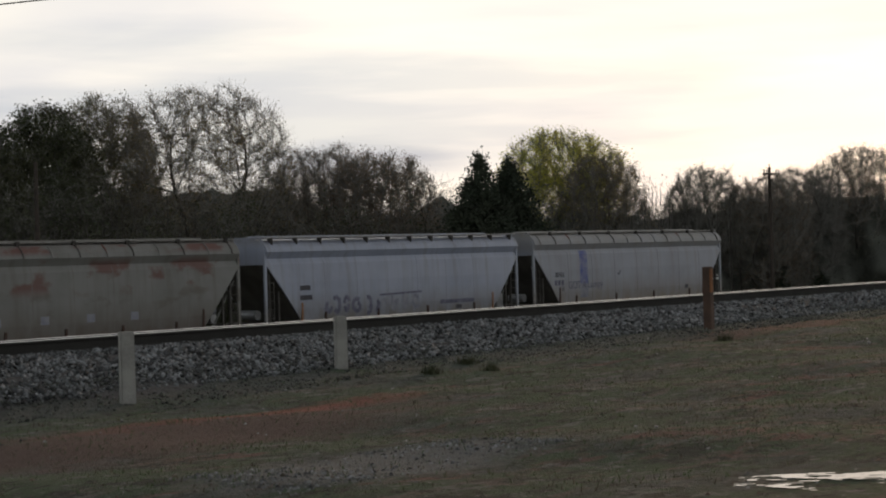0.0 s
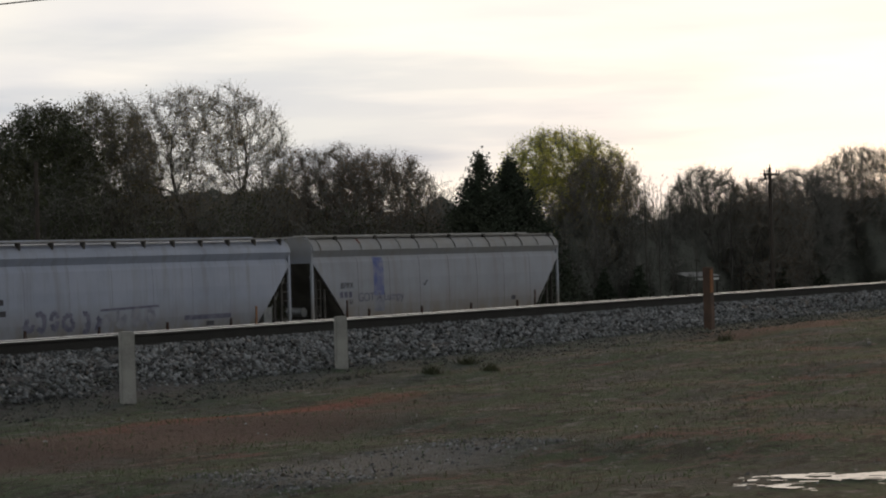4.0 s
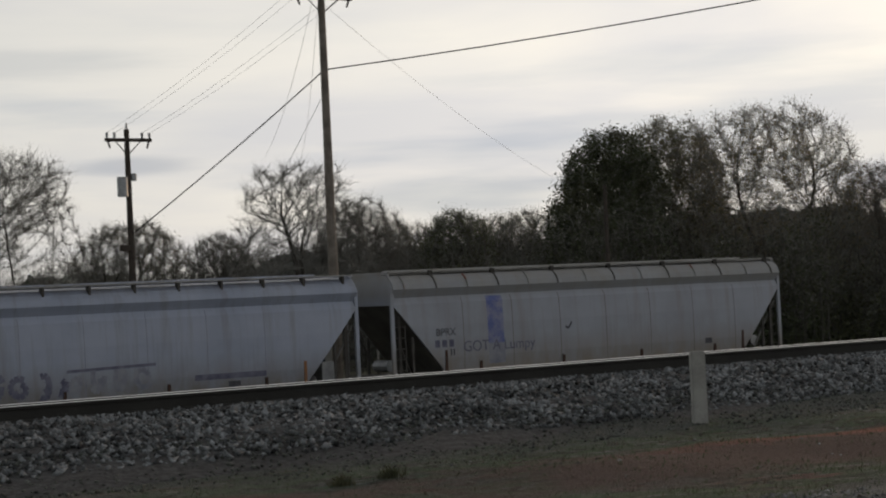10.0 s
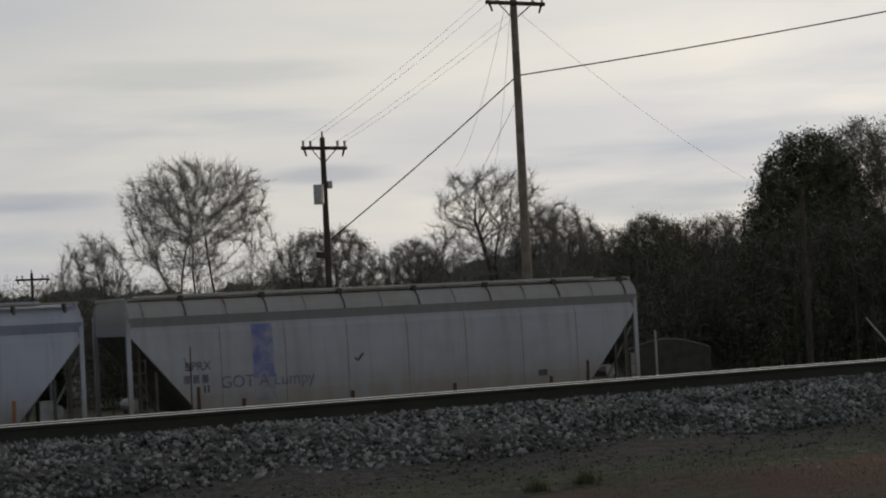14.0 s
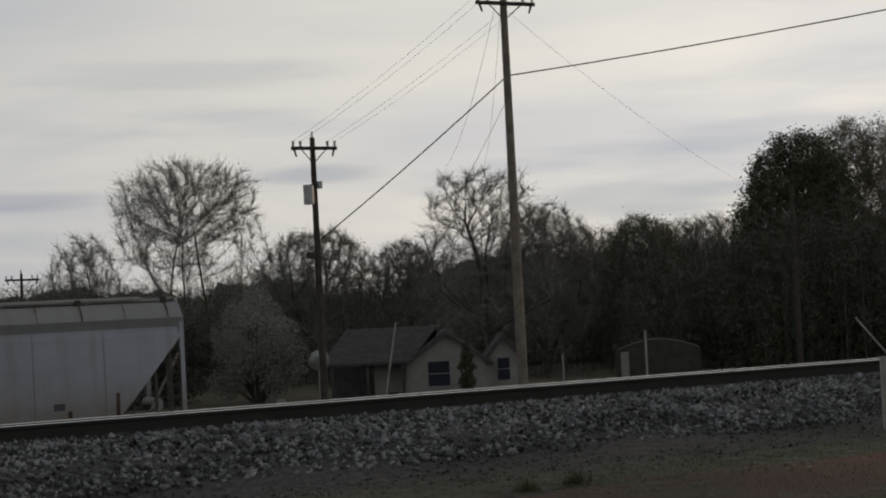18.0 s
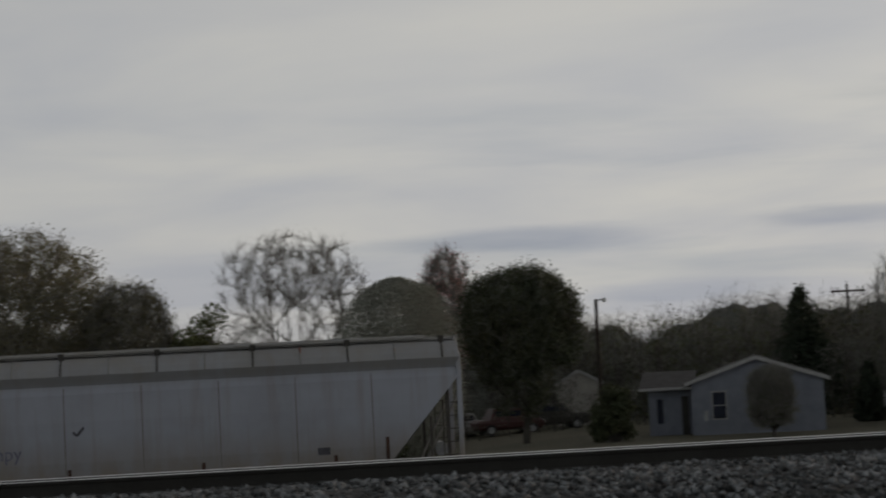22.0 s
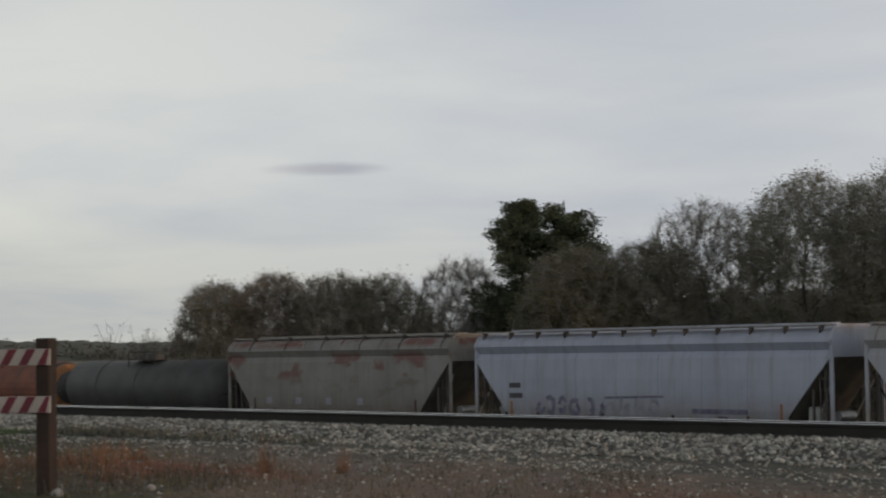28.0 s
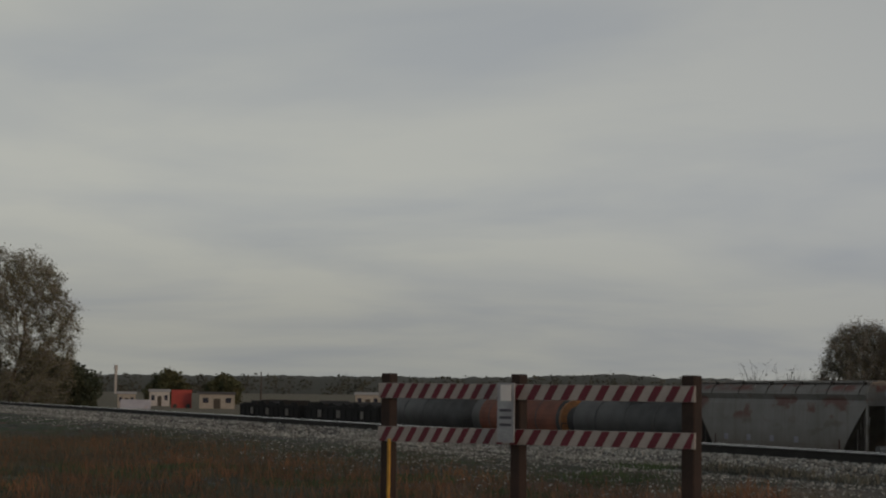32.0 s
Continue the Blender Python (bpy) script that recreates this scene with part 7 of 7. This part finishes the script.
def blades(name, n, x0, x1, y0, y1, h0, h1, leaf, label, clump=0.25, per=9, w=0.006, lean=0.7):
    cx, cy = rg.uniform(x0, x1, n), rg.uniform(y0, y1, n)
    size = rg.uniform(0.4, 1.0, n)
    x = np.repeat(cx, per) + rg.normal(0, clump, n * per) * np.repeat(size, per)
    y = np.repeat(cy, per) + rg.normal(0, clump, n * per) * np.repeat(size, per)
    z = ground_z(x, y) - 0.01
    h = rg.uniform(h0, h1, n * per) * np.repeat(size, per)
    a = rg.uniform(0, 6.28, n * per)
    b = rg.uniform(0, 6.28, n * per)
    ln = h * rg.uniform(0.1, 1.0, n * per) * lean
    p = np.stack([x, y, z], -1)
    s = np.stack([np.cos(a), np.sin(a), 0 * a], -1) * w
    t = p + np.stack([np.cos(b) * ln, np.sin(b) * ln, h], -1)
    v = np.stack([p - s, p + s, t + s * 0.3, t - s * 0.3], 1).reshape(-1, 3)
    return tagged(arrays(name, v, np.arange(4 * n * per).reshape(-1, 4), LEAF[leaf]), label, "grass", kind="stuff")


blades("field_grass", 4600, 2, 42, 6.5, 14.9, 0.010, 0.045, "turf", "short thin green grass on the field")
blades("dry_grass", 1300, 2, 42, 6.5, 14.9, 0.015, 0.06, "straw", "short dry brown grass on the field")
blades("dry_grass", 2600, -38, 2, 6.0, 14.6, 0.02, 0.08, "straw", "thin dry russet grass on red soil")
blades("dry_grass", 1900, -52, -16, 2.5, 13.0, 0.10, 0.30, "straw", "taller dry straw grass by the barricade", clump=0.35)
blades("dry_grass", 900, -50, -18, 3.0, 12.5, 0.12, 0.30, "weed", "russet dry stalks by the barricade", clump=0.35)
blades("dry_grass", 3600, -58, -12, 2.0, 14.0, 0.03, 0.15, "straw", "dry russet grass by the barricade")
blades("field_grass", 3600, -50, 2, 2.0, 13.5, 0.02, 0.10, "grass", "short green grass by the barricade")
for i_ in range(26):
    if i_ < 18:
        tn, d = float(rg.uniform(-80, -66)), float(rg.uniform(25, 36))
    else:
        tn, d = float(rg.uniform(-66, -53)), float(rg.uniform(21, 25))
    x, y = bear(tn, d)
    ob = blades("dry_weeds", 9, x - 0.7, x + 0.7, y - 0.3, y + 0.3, 0.08, 0.30, "weed", "", clump=0.14, per=9, w=0.007, lean=0.7)
    tagged(ob, "scattered orange dry weeds on the field", "weed", kind="stuff")
for i_ in range(16):
    tn, d = float(rg.uniform(-80, -60)), float(rg.uniform(23, 34))
    x, y = bear(tn, d)
    ob = blades("green_grass_patch", 45, x - 0.9, x + 0.9, y - 0.5, y + 0.5, 0.04, 0.14, "turf", "", clump=0.2, per=10, w=0.012)
    tagged(ob, "patch of short green grass on the field", "grass", kind="stuff")
for tn, d, hh, sd_ in ((-52.9, 21.5, 0.62, 1), (-50.6, 21.0, 0.42, 2), (-33.9, 17.3, 0.5, 3), (-57.5, 22.0, 0.4, 4), (-66.3, 20.5, 0.5, 5), (-71.0, 22.0, 0.45, 6), (-26.0, 16.4, 0.35, 7)):
    x, y = bear(tn, d)
    ob = blades("weed_clump", 7, x - 0.05, x + 0.05, y - 0.05, y + 0.05, hh * 0.35, hh * 1.15, "weed", "", clump=0.05, per=7, w=0.004, lean=0.35)
    ob["kind"] = "thing"
    tagged(ob, "tall dry orange weed clump on the field", "weed", group="weed clumps")
for tn, d, sd_ in ((52.7, 24.0, 1), (53.4, 22.6, 2), (51.6, 22.2, 3), (33.1, 16.1, 4), (31.6, 15.8, 5), (60.4, 27.5, 6)):
    x, y = bear(tn, d)
    ob = blades("grass_tuft", 14, x - 0.05, x + 0.05, y - 0.05, y + 0.05, 0.05, 0.14, "dark", "", clump=0.05, per=14, w=0.007)
    ob["kind"] = "thing"
    tagged(ob, "small dark green grass tuft on bare soil", "grass", group="grass tufts", kind="stuff")


for tn, d, n in ((-58.1, 30.0, 50), (-55.4, 29.2, 60), (-53.0, 27.6, 40), (-50.0, 26.6, 22)):
    x, y = bear(tn, d)
    y = min(y, 15.6)
    ob = blades("low_brush", n, x - 0.9, x + 0.9, y - 0.35, y + 0.35, 0.04, 0.15, "wood", "", clump=0.12, per=9, w=0.014)
    ob.location.z += 0.03
    tagged(ob, "low dark brush on the ballast shoulder", "brush", kind="stuff")


def clods(name, n, x0, x1, y0, y1, s0, s1, mat, label):
    shape = np.array([(1, 0, 0), (-1, 0, 0), (0, 1, 0), (0, -1, 0), (0, 0, 0.8)], float)
    tri = np.array([(0, 2, 4), (2, 1, 4), (1, 3, 4), (3, 0, 4)])
    x, y = rg.uniform(x0, x1, n), rg.uniform(y0, y1, n)
    s = s0 + (s1 - s0) * rg.rand(n) ** 3
    v = shape[None] * rg.uniform(0.5, 1.3, (n, 5, 1)) * s[:, None, None]
    a = rg.uniform(0, 6.28, n)[:, None]
    vx, vy = v[..., 0] * np.cos(a) - v[..., 1] * np.sin(a), v[..., 0] * np.sin(a) + v[..., 1] * np.cos(a)
    vv = np.stack([vx + x[:, None], vy + y[:, None], v[..., 2] + ground_z(x, y)[:, None] - 0.004], -1).reshape(-1, 3)
    return tagged(arrays(name, vv, (tri[None] + 5 * np.arange(n)[:, None, None]).reshape(-1, 3), mat), label, "gravel", kind="stuff")


CLAY = material("clay_clod", (0.09, 0.068, 0.05), (0.045, 0.04, 0.03), 0.95, scale=2, fine=20, vary=0.7)
clods("earth_clods", 9000, -60, 42, 5.5, 14.9, 0.006, 0.030, CLAY, "loose brown and reddish earth clods")
clods("gravel_patch", 2600, 9.0, 12.3, 8.3, 9.5, 0.008, 0.026, M["stone"], "strip of spilt pale gravel on the field")
clods("scattered_gravel", 5000, -60, 42, 5.5, 14.9, 0.008, 0.03, M["stone"], "scattered pale gravel on the field")
for tn, d, s in ((-59.0, 20.2, 0.09), (-56.3, 19.9, 0.06), (64.6, 26.0, 0.03), (58.3, 15.6, 0.022)):
    x, y = bear(tn, d)
    bm = bmesh.new()
    bmesh.ops.create_icosphere(bm, subdivisions=2, radius=s)
    for w in bm.verts:
        w.co *= 0.8 + 0.35 * noise.noise(w.co * 9 + Vector((tn, 0, 0)))
        w.co.z *= 0.8
    me = part("white_rock", bm, M["white"], None)
    me.location = (x, y, float(ground_z(x, y)) + s * 0.4)
    tagged(me, "small white painted rock on the grass", "rock", group="white rocks")

motions()
